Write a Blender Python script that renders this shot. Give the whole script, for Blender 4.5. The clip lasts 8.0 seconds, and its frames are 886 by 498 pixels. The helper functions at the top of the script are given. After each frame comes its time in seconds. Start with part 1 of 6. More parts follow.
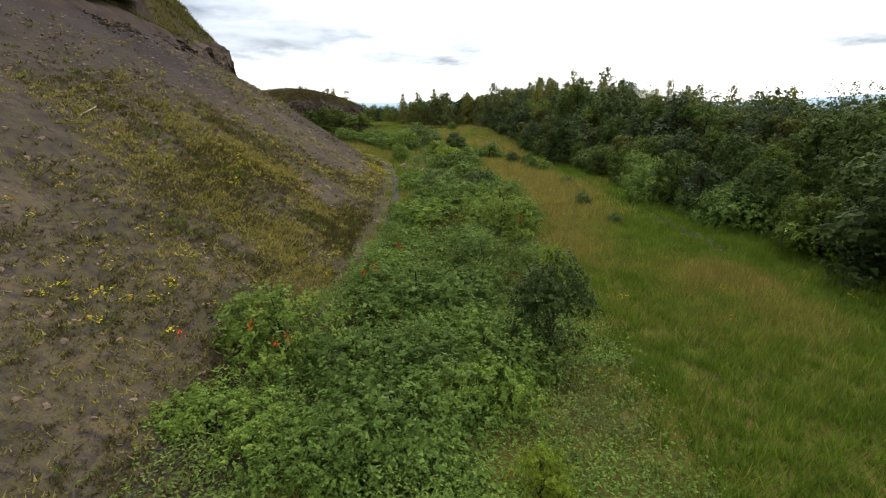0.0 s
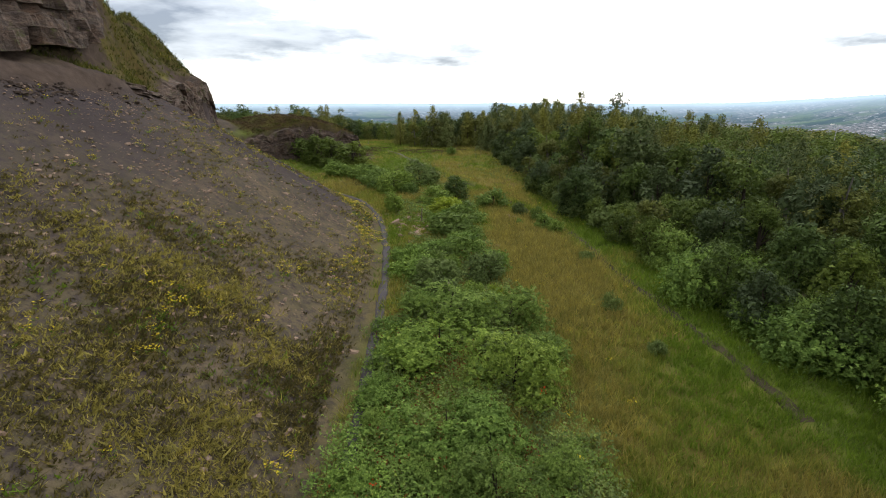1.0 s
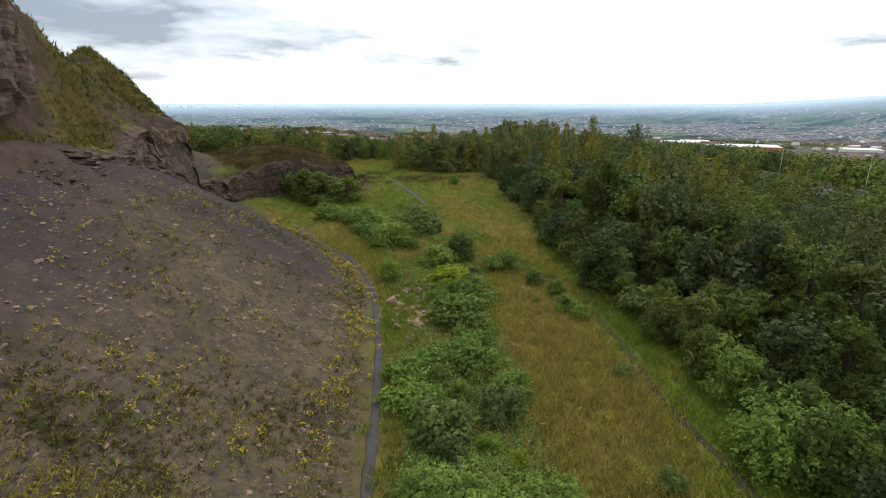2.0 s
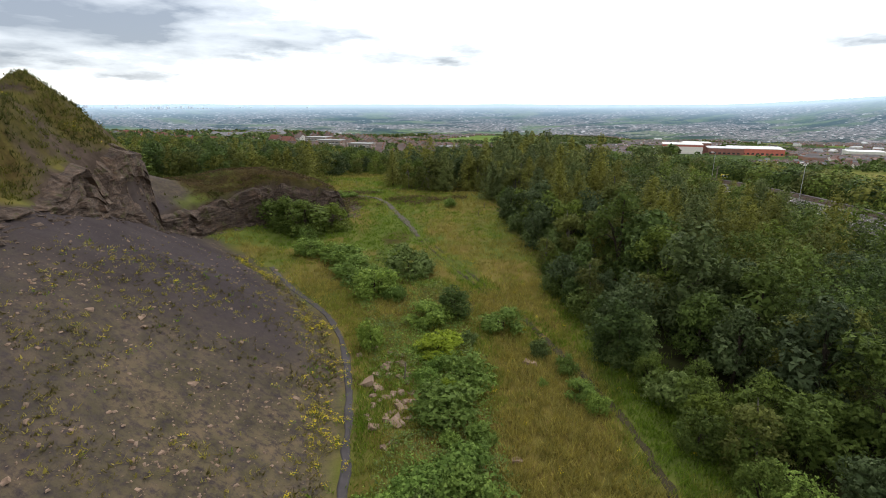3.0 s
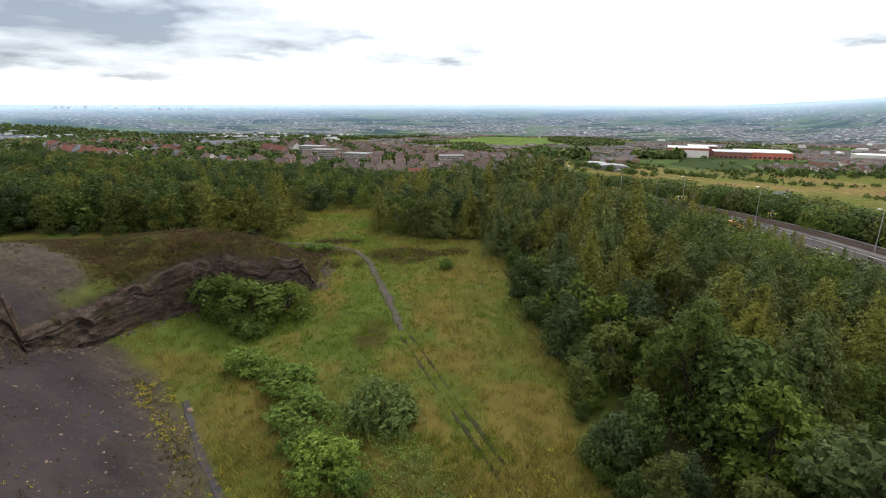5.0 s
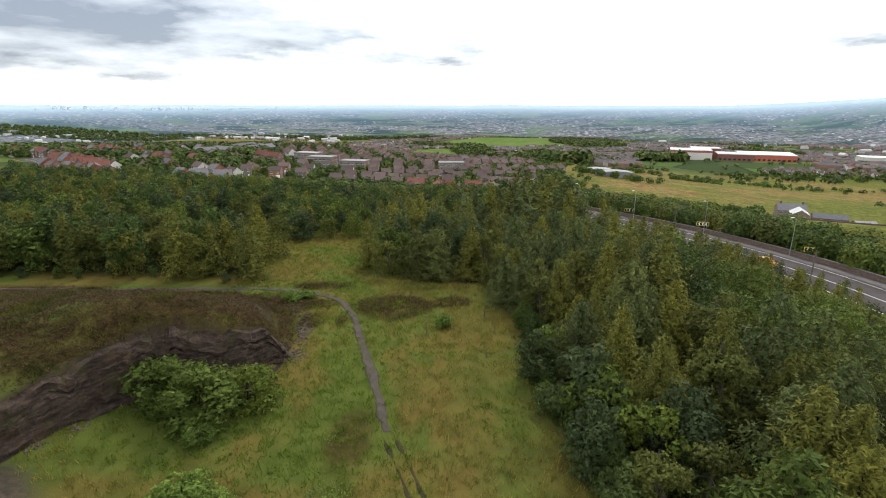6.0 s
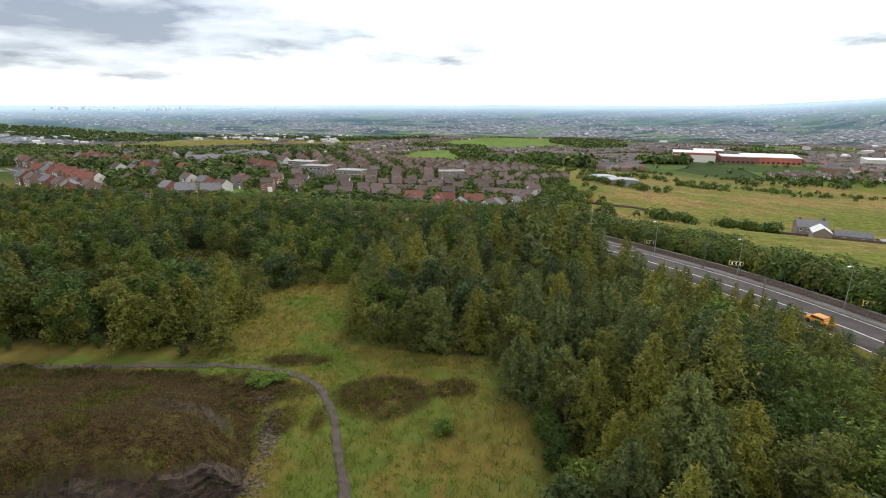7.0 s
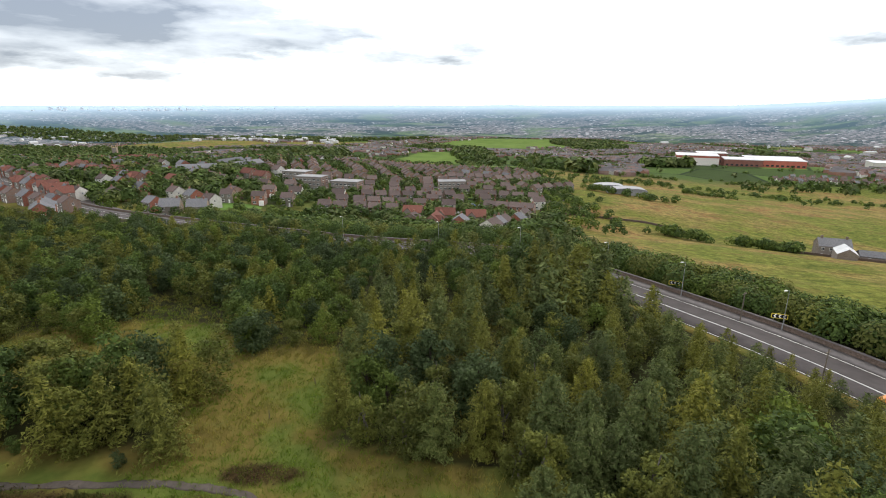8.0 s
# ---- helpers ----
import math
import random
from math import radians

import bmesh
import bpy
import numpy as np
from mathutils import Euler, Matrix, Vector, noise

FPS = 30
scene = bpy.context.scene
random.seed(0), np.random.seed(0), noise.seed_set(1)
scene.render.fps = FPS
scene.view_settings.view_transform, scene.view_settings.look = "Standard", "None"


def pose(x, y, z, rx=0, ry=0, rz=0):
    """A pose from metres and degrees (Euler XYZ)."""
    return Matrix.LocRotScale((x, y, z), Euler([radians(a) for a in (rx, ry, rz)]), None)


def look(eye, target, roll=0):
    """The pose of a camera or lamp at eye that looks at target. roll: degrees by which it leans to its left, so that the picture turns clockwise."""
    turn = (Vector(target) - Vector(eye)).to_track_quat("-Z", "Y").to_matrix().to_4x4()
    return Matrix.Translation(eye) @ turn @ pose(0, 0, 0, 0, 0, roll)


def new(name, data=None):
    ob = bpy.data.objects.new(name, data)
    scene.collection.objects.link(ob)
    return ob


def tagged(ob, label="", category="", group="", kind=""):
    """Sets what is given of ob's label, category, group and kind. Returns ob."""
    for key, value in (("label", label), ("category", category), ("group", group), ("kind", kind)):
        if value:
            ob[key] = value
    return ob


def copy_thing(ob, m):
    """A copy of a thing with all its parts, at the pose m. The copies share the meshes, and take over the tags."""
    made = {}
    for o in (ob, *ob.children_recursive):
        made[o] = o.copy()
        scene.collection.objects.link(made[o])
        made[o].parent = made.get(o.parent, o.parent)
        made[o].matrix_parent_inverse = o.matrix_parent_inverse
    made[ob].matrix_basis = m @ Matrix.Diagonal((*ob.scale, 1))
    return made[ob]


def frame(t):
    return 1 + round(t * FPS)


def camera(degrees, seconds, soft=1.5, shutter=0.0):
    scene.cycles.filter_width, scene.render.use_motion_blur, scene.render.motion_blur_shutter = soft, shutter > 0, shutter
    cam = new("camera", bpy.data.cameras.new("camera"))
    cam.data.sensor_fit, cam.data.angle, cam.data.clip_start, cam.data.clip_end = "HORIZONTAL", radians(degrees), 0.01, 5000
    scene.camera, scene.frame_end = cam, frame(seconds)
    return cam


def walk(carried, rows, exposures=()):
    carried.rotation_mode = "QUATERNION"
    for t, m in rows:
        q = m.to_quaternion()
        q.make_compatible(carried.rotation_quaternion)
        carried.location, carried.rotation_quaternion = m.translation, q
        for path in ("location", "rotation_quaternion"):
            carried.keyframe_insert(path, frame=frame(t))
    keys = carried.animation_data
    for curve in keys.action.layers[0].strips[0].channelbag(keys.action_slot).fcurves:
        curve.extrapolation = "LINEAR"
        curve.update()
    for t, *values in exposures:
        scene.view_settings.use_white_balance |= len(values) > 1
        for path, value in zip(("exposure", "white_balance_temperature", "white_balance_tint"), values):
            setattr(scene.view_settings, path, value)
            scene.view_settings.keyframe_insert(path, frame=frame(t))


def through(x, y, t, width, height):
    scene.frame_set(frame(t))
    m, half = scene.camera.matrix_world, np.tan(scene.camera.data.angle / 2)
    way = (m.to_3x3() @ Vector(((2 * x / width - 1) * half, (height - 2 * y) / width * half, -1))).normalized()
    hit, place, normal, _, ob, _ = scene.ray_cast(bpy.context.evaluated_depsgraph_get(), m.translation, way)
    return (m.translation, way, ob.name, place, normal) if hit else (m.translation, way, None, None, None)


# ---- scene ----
cam = camera(83.0, 8.0, soft=1.0)
# seconds, x, y, z, yaw, pitch, roll
PATH = [
    (0, 0.01, 0.00, 8.01, -0.16, -16.20, 0.01),
    (0.5, 0.21, 3.96, 10.74, -0.17, -16.16, -0.03),
    (1, 0.22, 8.87, 13.01, -0.16, -16.15, -0.04),
    (1.5, 0.12, 13.78, 15.81, -0.15, -16.16, -0.02),
    (2, -0.09, 18.56, 18.20, -0.15, -16.15, -0.02),
    (3.5, 1.54, 32.64, 22.14, -0.04, -16.13, 0.02),
    (4, 1.76, 38.08, 22.97, 0.01, -16.12, 0.04),
    (4.5, 1.85, 43.81, 24.82, 0.04, -16.12, 0.02),
    (6, 2.54, 62.83, 30.67, 0.14, -16.15, 0.02),
    (6.5, 2.58, 70.44, 33.28, 0.13, -16.16, 0.03),
    (7, 2.46, 78.52, 35.71, 0.12, -16.21, 0.00),
    (7.5, 2.37, 86.49, 38.25, 0.13, -16.25, -0.03),
    (8, 2.43, 94.39, 40.93, 0.11, -16.24, -0.02),
]
walk(cam, [(t, pose(x, y, z, 0, 0, yaw) @ pose(0, 0, 0, 90 + pitch) @ pose(0, 0, 0, 0, 0, roll)) for t, x, y, z, yaw, pitch, roll in PATH])

# ---- light ----
world = bpy.data.worlds.new("overcast_sky")
scene.world = world
world.use_nodes = True
wt = world.node_tree
wt.nodes.clear()


def wnode(kind, **sets):
    n = wt.nodes.new(kind)
    for k, v in sets.items():
        n.inputs[k].default_value = v
    return n


SUN_UP, SUN_TURN = radians(50), radians(20)
w_out, w_bg = wnode("ShaderNodeOutputWorld"), wnode("ShaderNodeBackground")
w_bg.inputs["Strength"].default_value = 2.15
w_sky = wt.nodes.new("ShaderNodeTexSky")
w_sky.sky_type, w_sky.sun_disc, w_sky.sun_elevation, w_sky.sun_rotation = "NISHITA", False, SUN_UP, SUN_TURN
w_dim = wt.nodes.new("ShaderNodeVectorMath")
w_dim.operation = "SCALE"
w_dim.inputs["Scale"].default_value = 0.1
w_co, w_sep = wt.nodes.new("ShaderNodeTexCoord"), wt.nodes.new("ShaderNodeSeparateXYZ")
wt.links.new(w_co.outputs["Generated"], w_sep.inputs[0])
wt.links.new(w_sky.outputs[0], w_dim.inputs[0])


def wmath(op, a, b=None, c=None):
    n = wt.nodes.new("ShaderNodeMath")
    n.operation = op
    for i, v in enumerate((a, b, c)):
        if v is None:
            continue
        if isinstance(v, (int, float)):
            n.inputs[i].default_value = v
        else:
            wt.links.new(v, n.inputs[i])
    return n.outputs[0]


# a deck of soft flat clouds, thicker to the west
w_map = wt.nodes.new("ShaderNodeMapping")
w_map.inputs["Location"].default_value = (0.35, 0.2, 0.1)
w_map.inputs["Scale"].default_value = (1.0, 1.0, 4.2)
wt.links.new(w_co.outputs["Generated"], w_map.inputs[0])
w_n = wnode("ShaderNodeTexNoise", Scale=5.0, Detail=6.0, Roughness=0.50, Distortion=0.25)
wt.links.new(w_map.outputs[0], w_n.inputs["Vector"])
w_n2 = wnode("ShaderNodeTexNoise", Scale=7.0, Detail=5.0, Roughness=0.6)
wt.links.new(w_map.outputs[0], w_n2.inputs["Vector"])
w_rag = wt.nodes.new("ShaderNodeSeparateColor")
wt.links.new(w_n2.outputs["Color"], w_rag.inputs[0])
ahead = wmath("MAXIMUM", w_sep.outputs["Y"], 0.05)
across, above = wmath("DIVIDE", w_sep.outputs["X"], ahead), wmath("DIVIDE", w_sep.outputs["Z"], ahead)
across = wmath("ADD", across, wmath("MULTIPLY_ADD", w_rag.outputs[0], 0.5, -0.25))
above = wmath("ADD", above, wmath("MULTIPLY_ADD", w_rag.outputs[1], 0.10, -0.05))
# the separate clouds to the north: bearing, height, half widths, thickness
cover = wmath("MULTIPLY", wmath("ADD", w_n.outputs["Fac"], -0.42), wmath("MULTIPLY", wmath("MINIMUM", wmath("MAXIMUM", wmath("ADD", w_sep.outputs["Z"], -0.20), 0.0), 0.2), 14.0))
cover = wmath("MAXIMUM", cover, 0.0)
for ca, ch, cw, ct, much in ((-0.52, 0.148, 0.20, 0.036, 1.2), (-0.86, 0.140, 0.24, 0.046, 1.2), (-0.62, 0.205, 0.42, 0.026, 1.0), (-0.80, 0.088, 0.17, 0.020, 1.1), (-0.60, 0.052, 0.09, 0.013, 0.8), (-0.03, 0.087, 0.10, 0.016, 1.1), (-0.20, 0.128, 0.09, 0.014, 0.7), (0.85, 0.122, 0.12, 0.016, 1.0), (-0.34, 0.100, 0.12, 0.018, 0.8)):
    da = wmath("DIVIDE", wmath("ADD", across, -ca), cw)
    dh = wmath("DIVIDE", wmath("ADD", above, -ch), ct)
    far_from = wmath("ADD", wmath("MULTIPLY", da, da), wmath("MULTIPLY", dh, dh))
    cover = wmath("ADD", cover, wmath("MULTIPLY", wmath("EXPONENT", wmath("MULTIPLY", far_from, -1.0)), much))
cover = wmath("MULTIPLY", cover, wmath("MULTIPLY_ADD", w_n.outputs["Fac"], 2.6, -0.45))
w_ramp = wt.nodes.new("ShaderNodeValToRGB")
w_ramp.color_ramp.elements[0].position, w_ramp.color_ramp.elements[0].color = 0.02, (1.0, 0.995, 0.99, 1)
w_ramp.color_ramp.elements[1].position, w_ramp.color_ramp.elements[1].color = 1.0, (0.165, 0.185, 0.225, 1)
mid = w_ramp.color_ramp.elements.new(0.32)
mid.color = (0.42, 0.445, 0.48, 1)
wt.links.new(cover, w_ramp.inputs[0])
w_mix = wt.nodes.new("ShaderNodeMix")
w_mix.data_type, w_mix.inputs[0].default_value = "RGBA", 0.88
wt.links.new(w_dim.outputs[0], w_mix.inputs[6])
wt.links.new(w_ramp.outputs[0], w_mix.inputs[7])
wt.links.new(w_mix.outputs[2], w_bg.inputs["Color"])
wt.links.new(w_bg.outputs[0], w_out.inputs["Surface"])

sun = new("sun", bpy.data.lights.new("sun", "SUN"))
sun.data.energy, sun.data.angle, sun.data.color = 2.0, radians(14), (1.0, 0.96, 0.9)
sun.matrix_world = look((60 * math.sin(SUN_TURN), 60 * math.cos(SUN_TURN), 60 * math.tan(SUN_UP)), (0, 0, 0))
scene.view_settings.exposure = 0.0

# ---- materials ----


class Paint:
    """A node material with a short way to wire it."""

    def __init__(self, name, rough=0.9, metal=0.0):
        self.m = bpy.data.materials.new(name)
        self.m.use_nodes = True
        self.t = self.m.node_tree
        self.b = self.t.nodes["Principled BSDF"]
        self.b.inputs["Roughness"].default_value, self.b.inputs["Metallic"].default_value = rough, metal
        self.b.inputs["Specular IOR Level"].default_value = 0.25
        self.co = self.t.nodes.new("ShaderNodeTexCoord").outputs["Object"]

    def node(self, kind, **sets):
        n = self.t.nodes.new(kind)
        for k, v in sets.items():
            self.put(n.inputs[k], v)
        return n

    def put(self, socket, v):
        if isinstance(v, bpy.types.NodeSocket):
            self.t.links.new(v, socket)
        elif isinstance(v, tuple) and len(v) == 3 and socket.type == "RGBA":
            socket.default_value = (*v, 1)
        else:
            socket.default_value = v

    def noise(self, size, detail=4.0, rough=0.6, vector=None):
        return self.node("ShaderNodeTexNoise", Vector=vector or self.co, Scale=1.0 / size, Detail=detail, Roughness=rough).outputs["Fac"]

    def cells(self, size, vector=None):
        return self.node("ShaderNodeTexVoronoi", Vector=vector or self.co, Scale=1.0 / size)

    def ramp(self, fac, *stops):
        n = self.node("ShaderNodeValToRGB", Fac=fac)
        r = n.color_ramp
        while len(r.elements) < len(stops):
            r.elements.new(0.5)
        for e, (p, c) in zip(r.elements, stops):
            e.position, e.color = p, (*c, 1) if len(c) == 3 else c
        return n.outputs["Color"]

    def mix(self, fac, a, b, kind="MIX"):
        n = self.t.nodes.new("ShaderNodeMix")
        n.data_type, n.blend_type = "RGBA", kind
        for s, v in ((n.inputs[0], fac), (n.inputs[6], a), (n.inputs[7], b)):
            self.put(s, v)
        return n.outputs[2]

    def math(self, op, a, b=0.5, c=0.5):
        n = self.t.nodes.new("ShaderNodeMath")
        n.operation = op
        for s, v in zip(n.inputs, (a, b, c)):
            self.put(s, v)
        return n.outputs[0]

    def attr(self, name):
        n = self.t.nodes.new("ShaderNodeAttribute")
        n.attribute_name = name
        return n.outputs["Fac"]

    def island(self):
        return self.t.nodes.new("ShaderNodeNewGeometry").outputs["Random Per Island"]

    def each(self):
        return self.t.nodes.new("ShaderNodeObjectInfo").outputs["Random"]

    def bump(self, fac, far=0.05, strength=0.6):
        n = self.node("ShaderNodeBump", Height=fac, Distance=far, Strength=strength)
        self.t.links.new(n.outputs[0], self.b.inputs["Normal"])

    def base(self, colour):
        self.put(self.b.inputs["Base Color"], colour)
        return self.m


def plain(name, low, high, size=0.5, rough=0.85, metal=0.0, far=0.02, by_island=False):
    """A surface of two tones: blotches, fine grain, and a tone of its own for each piece."""
    p = Paint(name, rough, metal)
    if rough > 0.8:
        p.b.inputs["Specular IOR Level"].default_value = 0.08
    n = p.noise(size, 5)
    c = p.ramp(n, (0.3, low), (0.7, high))
    vary = p.ramp(p.island() if by_island else p.each(), (0.0, (0.72, 0.72, 0.72)), (1.0, (1.25, 1.22, 1.18)))
    c = p.mix(0.75, c, vary, "MULTIPLY")
    p.bump(p.noise(size * 0.2, 3), far)
    return p.base(c)


def leafage(name, dark, light, tip, through=0.25):
    """Leaves: a tone for every leaf, another for every plant, light shining through."""
    p = Paint(name, 0.75)
    p.b.inputs["Specular IOR Level"].default_value = 0.12
    soft_dark, soft_tip = ([a * k + b * (1 - k) for a, b in zip(c, light)] for c, k in ((dark, 0.85), (tip, 0.9)))
    c = p.ramp(p.island(), (0.0, soft_dark), (0.6, light), (1.0, soft_tip))
    own = p.math("FRACT", p.math("ADD", p.each(), p.attr("tint")))
    c = p.mix(0.8, c, p.ramp(own, (0.0, (0.62, 0.66, 0.62)), (0.3, (0.88, 0.94, 0.84)), (0.65, (1.05, 1.08, 0.92)), (0.85, (1.14, 1.15, 0.86)), (1.0, (1.24, 1.20, 0.84))), "MULTIPLY")
    blot = p.ramp(p.noise(0.9, 3), (0.32, (0.72, 0.74, 0.74)), (0.68, (1.22, 1.22, 1.12)))
    c = p.mix(0.7, c, blot, "MULTIPLY")
    p.base(c)
    t = p.node("ShaderNodeBsdfTranslucent", Color=c)
    mix = p.node("ShaderNodeMixShader", Fac=through)
    p.t.links.new(p.b.outputs[0], mix.inputs[1])
    p.t.links.new(t.outputs[0], mix.inputs[2])
    p.t.links.new(mix.outputs[0], p.t.nodes["Material Output"].inputs["Surface"])
    return p.m


def ground_paint():
    p = Paint("open_ground", 0.95)
    p.b.inputs["Specular IOR Level"].default_value = 0.03
    big, med, fine = p.noise(11, 4), p.noise(2.2, 5), p.noise(0.35, 4)
    straw = p.ramp(med, (0.3, (0.088, 0.066, 0.018)), (0.55, (0.124, 0.098, 0.026)), (0.75, (0.096, 0.094, 0.024)))
    green = p.ramp(med, (0.3, (0.058, 0.070, 0.015)), (0.7, (0.102, 0.110, 0.027)))
    grass = p.mix(p.ramp(big, (0.40, (0, 0, 0)), (0.60, (1, 1, 1))), green, straw)
    lush = p.ramp(med, (0.3, (0.054, 0.074, 0.014)), (0.7, (0.092, 0.112, 0.024)))
    grass = p.mix(p.attr("lush"), grass, lush)
    grass = p.mix(p.attr("dry"), grass, straw)
    # quarry waste: violet-grey shale with fine chips
    chip = p.cells(0.13)
    shale = p.ramp(p.noise(5, 5), (0.3, (0.032, 0.0265, 0.0280)), (0.7, (0.053, 0.0440, 0.0455)))
    shale = p.mix(0.55, shale, p.ramp(p.math("MULTIPLY", chip.outputs["Color"], 1.0), (0.0, (0.7, 0.68, 0.68)), (0.85, (1.05, 1.0, 1.0)), (1.0, (1.9, 1.75, 1.6))), "MULTIPLY")
    shale = p.mix(p.ramp(p.noise(0.9, 6, 0.7), (0.52, (0, 0, 0)), (0.72, (0.8, 0.8, 0.8))), shale, (0.056, 0.047, 0.041))
    weedy = p.math("MULTIPLY", p.attr("weed"), p.ramp(p.noise(0.45, 6, 0.75), (0.36, (0, 0, 0)), (0.54, (0.95, 0.95, 0.95))))
    shale = p.mix(weedy, shale, p.ramp(p.noise(1.6, 5), (0.32, (0.056, 0.049, 0.026)), (0.5, (0.090, 0.073, 0.043)), (0.68, (0.125, 0.093, 0.058))))
    c = p.mix(p.attr("shale"), grass, shale)
    heath = p.ramp(p.noise(0.7, 6, 0.7), (0.36, (0.016, 0.011, 0.005)), (0.5, (0.040, 0.025, 0.010)), (0.62, (0.060, 0.046, 0.013)))
    heath = p.mix(p.ramp(p.noise(3.4, 5, 0.7), (0.50, (0, 0, 0)), (0.62, (0.8, 0.8, 0.8))), heath, p.ramp(fine, (0.35, (0.052, 0.048, 0.013)), (0.65, (0.105, 0.088, 0.026))))
    c = p.mix(p.attr("heath"), c, heath)
    rock = p.ramp(p.noise(1.4, 7, 0.7), (0.3, (0.027, 0.020, 0.016)), (0.7, (0.078, 0.057, 0.045)))
    c = p.mix(p.attr("rock"), c, rock)
    c = p.mix(p.attr("litter"), c, p.ramp(p.noise(1.5, 5), (0.35, (0.018, 0.016, 0.008)), (0.65, (0.032, 0.036, 0.012))))
    # far farmland: walled fields of pasture, hay and rushes
    field = p.cells(150.0)
    tone = p.node("ShaderNodeSeparateColor", Color=field.outputs["Color"])
    land = p.ramp(tone.outputs[0], (0.0, (0.029, 0.046, 0.014)), (0.3, (0.046, 0.074, 0.019)), (0.55, (0.070, 0.112, 0.026)), (0.8, (0.090, 0.128, 0.030)), (1.0, (0.120, 0.112, 0.043)))
    land = p.mix(0.5, land, p.ramp(p.noise(22, 5, 0.65), (0.3, (0.7, 0.7, 0.7)), (0.7, (1.25, 1.2, 1.1))), "MULTIPLY")
    edge = p.node("ShaderNodeTexVoronoi", Vector=p.co, Scale=1.0 / 150.0)
    edge.feature = "DISTANCE_TO_EDGE"
    land = p.mix(p.ramp(edge.outputs["Distance"], (0.016, (1, 1, 1)), (0.028, (0, 0, 0))), land, (0.018, 0.030, 0.012))
    c = p.mix(p.attr("farm"), c, land)
    c = p.mix(p.attr("pasture"), c, p.ramp(p.noise(60, 5), (0.35, (0.075, 0.120, 0.024)), (0.65, (0.110, 0.158, 0.034))))
    moor = p.ramp(p.noise(34, 8, 0.75), (0.36, (0.085, 0.098, 0.018)), (0.44, (0.150, 0.128, 0.038)), (0.51, (0.205, 0.158, 0.058)), (0.57, (0.175, 0.098, 0.042)), (0.63, (0.140, 0.118, 0.034)))
    green_moor = p.ramp(p.noise(7, 6, 0.72), (0.38, (0.070, 0.098, 0.016)), (0.62, (0.138, 0.150, 0.030)))
    moor = p.mix(p.ramp(p.noise(85, 4), (0.44, (0, 0, 0)), (0.56, (0.9, 0.9, 0.9))), moor, green_moor)
    moor = p.mix(0.8, moor, p.ramp(p.noise(3.6, 7, 0.78), (0.36, (0.38, 0.40, 0.38)), (0.64, (1.5, 1.42, 1.35))), "MULTIPLY")
    moor = p.mix(p.ramp(p.noise(14, 6, 0.7), (0.55, (0, 0, 0)), (0.66, (0.7, 0.7, 0.7))), moor, p.ramp(p.noise(2.0, 5, 0.7), (0.4, (0.075, 0.050, 0.022)), (0.6, (0.150, 0.098, 0.042))))
    moor = p.mix(0.6, moor, p.ramp(p.noise(1.3, 5, 0.75), (0.38, (0.55, 0.55, 0.5)), (0.62, (1.3, 1.3, 1.3))), "MULTIPLY")
    c = p.mix(p.attr("moor"), c, moor)
    p.bump(p.math("ADD", p.math("MULTIPLY", fine, 0.6), p.noise(0.12, 3)), 0.06, 0.8)
    return p.base(c)


M_GROUND = ground_paint()
M_WILLOW = leafage("willow_leaf", (0.047, 0.068, 0.014), (0.096, 0.129, 0.027), (0.147, 0.182, 0.044), 0.24)
M_SALLOW = leafage("sallow_leaf", (0.032, 0.046, 0.019), (0.059, 0.081, 0.034), (0.089, 0.112, 0.054), 0.22)
M_OAK = leafage("oak_leaf", (0.033, 0.050, 0.014), (0.064, 0.095, 0.027), (0.103, 0.145, 0.038), 0.22)
M_BIRCH = leafage("birch_leaf", (0.063, 0.070, 0.017), (0.109, 0.119, 0.029), (0.162, 0.161, 0.047), 0.24)
M_LIME = leafage("young_leaf", (0.120, 0.160, 0.018), (0.192, 0.248, 0.026), (0.264, 0.320, 0.040), 0.4)
M_PINE = leafage("pine_needle", (0.044, 0.059, 0.017), (0.086, 0.105, 0.037), (0.142, 0.155, 0.064), 0.15)
M_LARCH = leafage("larch_needle", (0.075, 0.079, 0.015), (0.132, 0.131, 0.026), (0.198, 0.186, 0.046), 0.18)
M_BARK = plain("bark", (0.022, 0.017, 0.013), (0.055, 0.044, 0.034), 0.3)
M_BIRCH_BARK = plain("birch_bark", (0.05, 0.043, 0.035), (0.15, 0.14, 0.125), 0.35)
M_GRASS = leafage("grass_blade", (0.124, 0.144, 0.024), (0.204, 0.218, 0.043), (0.288, 0.268, 0.069), 0.45)
M_LUSH = leafage("green_blade", (0.070, 0.117, 0.011), (0.120, 0.180, 0.020), (0.177, 0.235, 0.036), 0.45)
M_STRAW = leafage("straw_blade", (0.171, 0.140, 0.037), (0.256, 0.216, 0.058), (0.350, 0.290, 0.100), 0.4)
M_RAGWORT = leafage("ragwort_flower", (0.378, 0.270, 0.011), (0.540, 0.405, 0.018), (0.675, 0.540, 0.045))
M_RUST = leafage("rust_leaf", (0.128, 0.040, 0.014), (0.208, 0.068, 0.022), (0.272, 0.096, 0.032))
M_RED = leafage("red_flower", (0.45, 0.03, 0.012), (0.60, 0.05, 0.02), (0.65, 0.10, 0.03))
M_SHRUB = leafage("shrub_leaf", (0.079, 0.120, 0.025), (0.150, 0.213, 0.047), (0.230, 0.299, 0.070), 0.30)
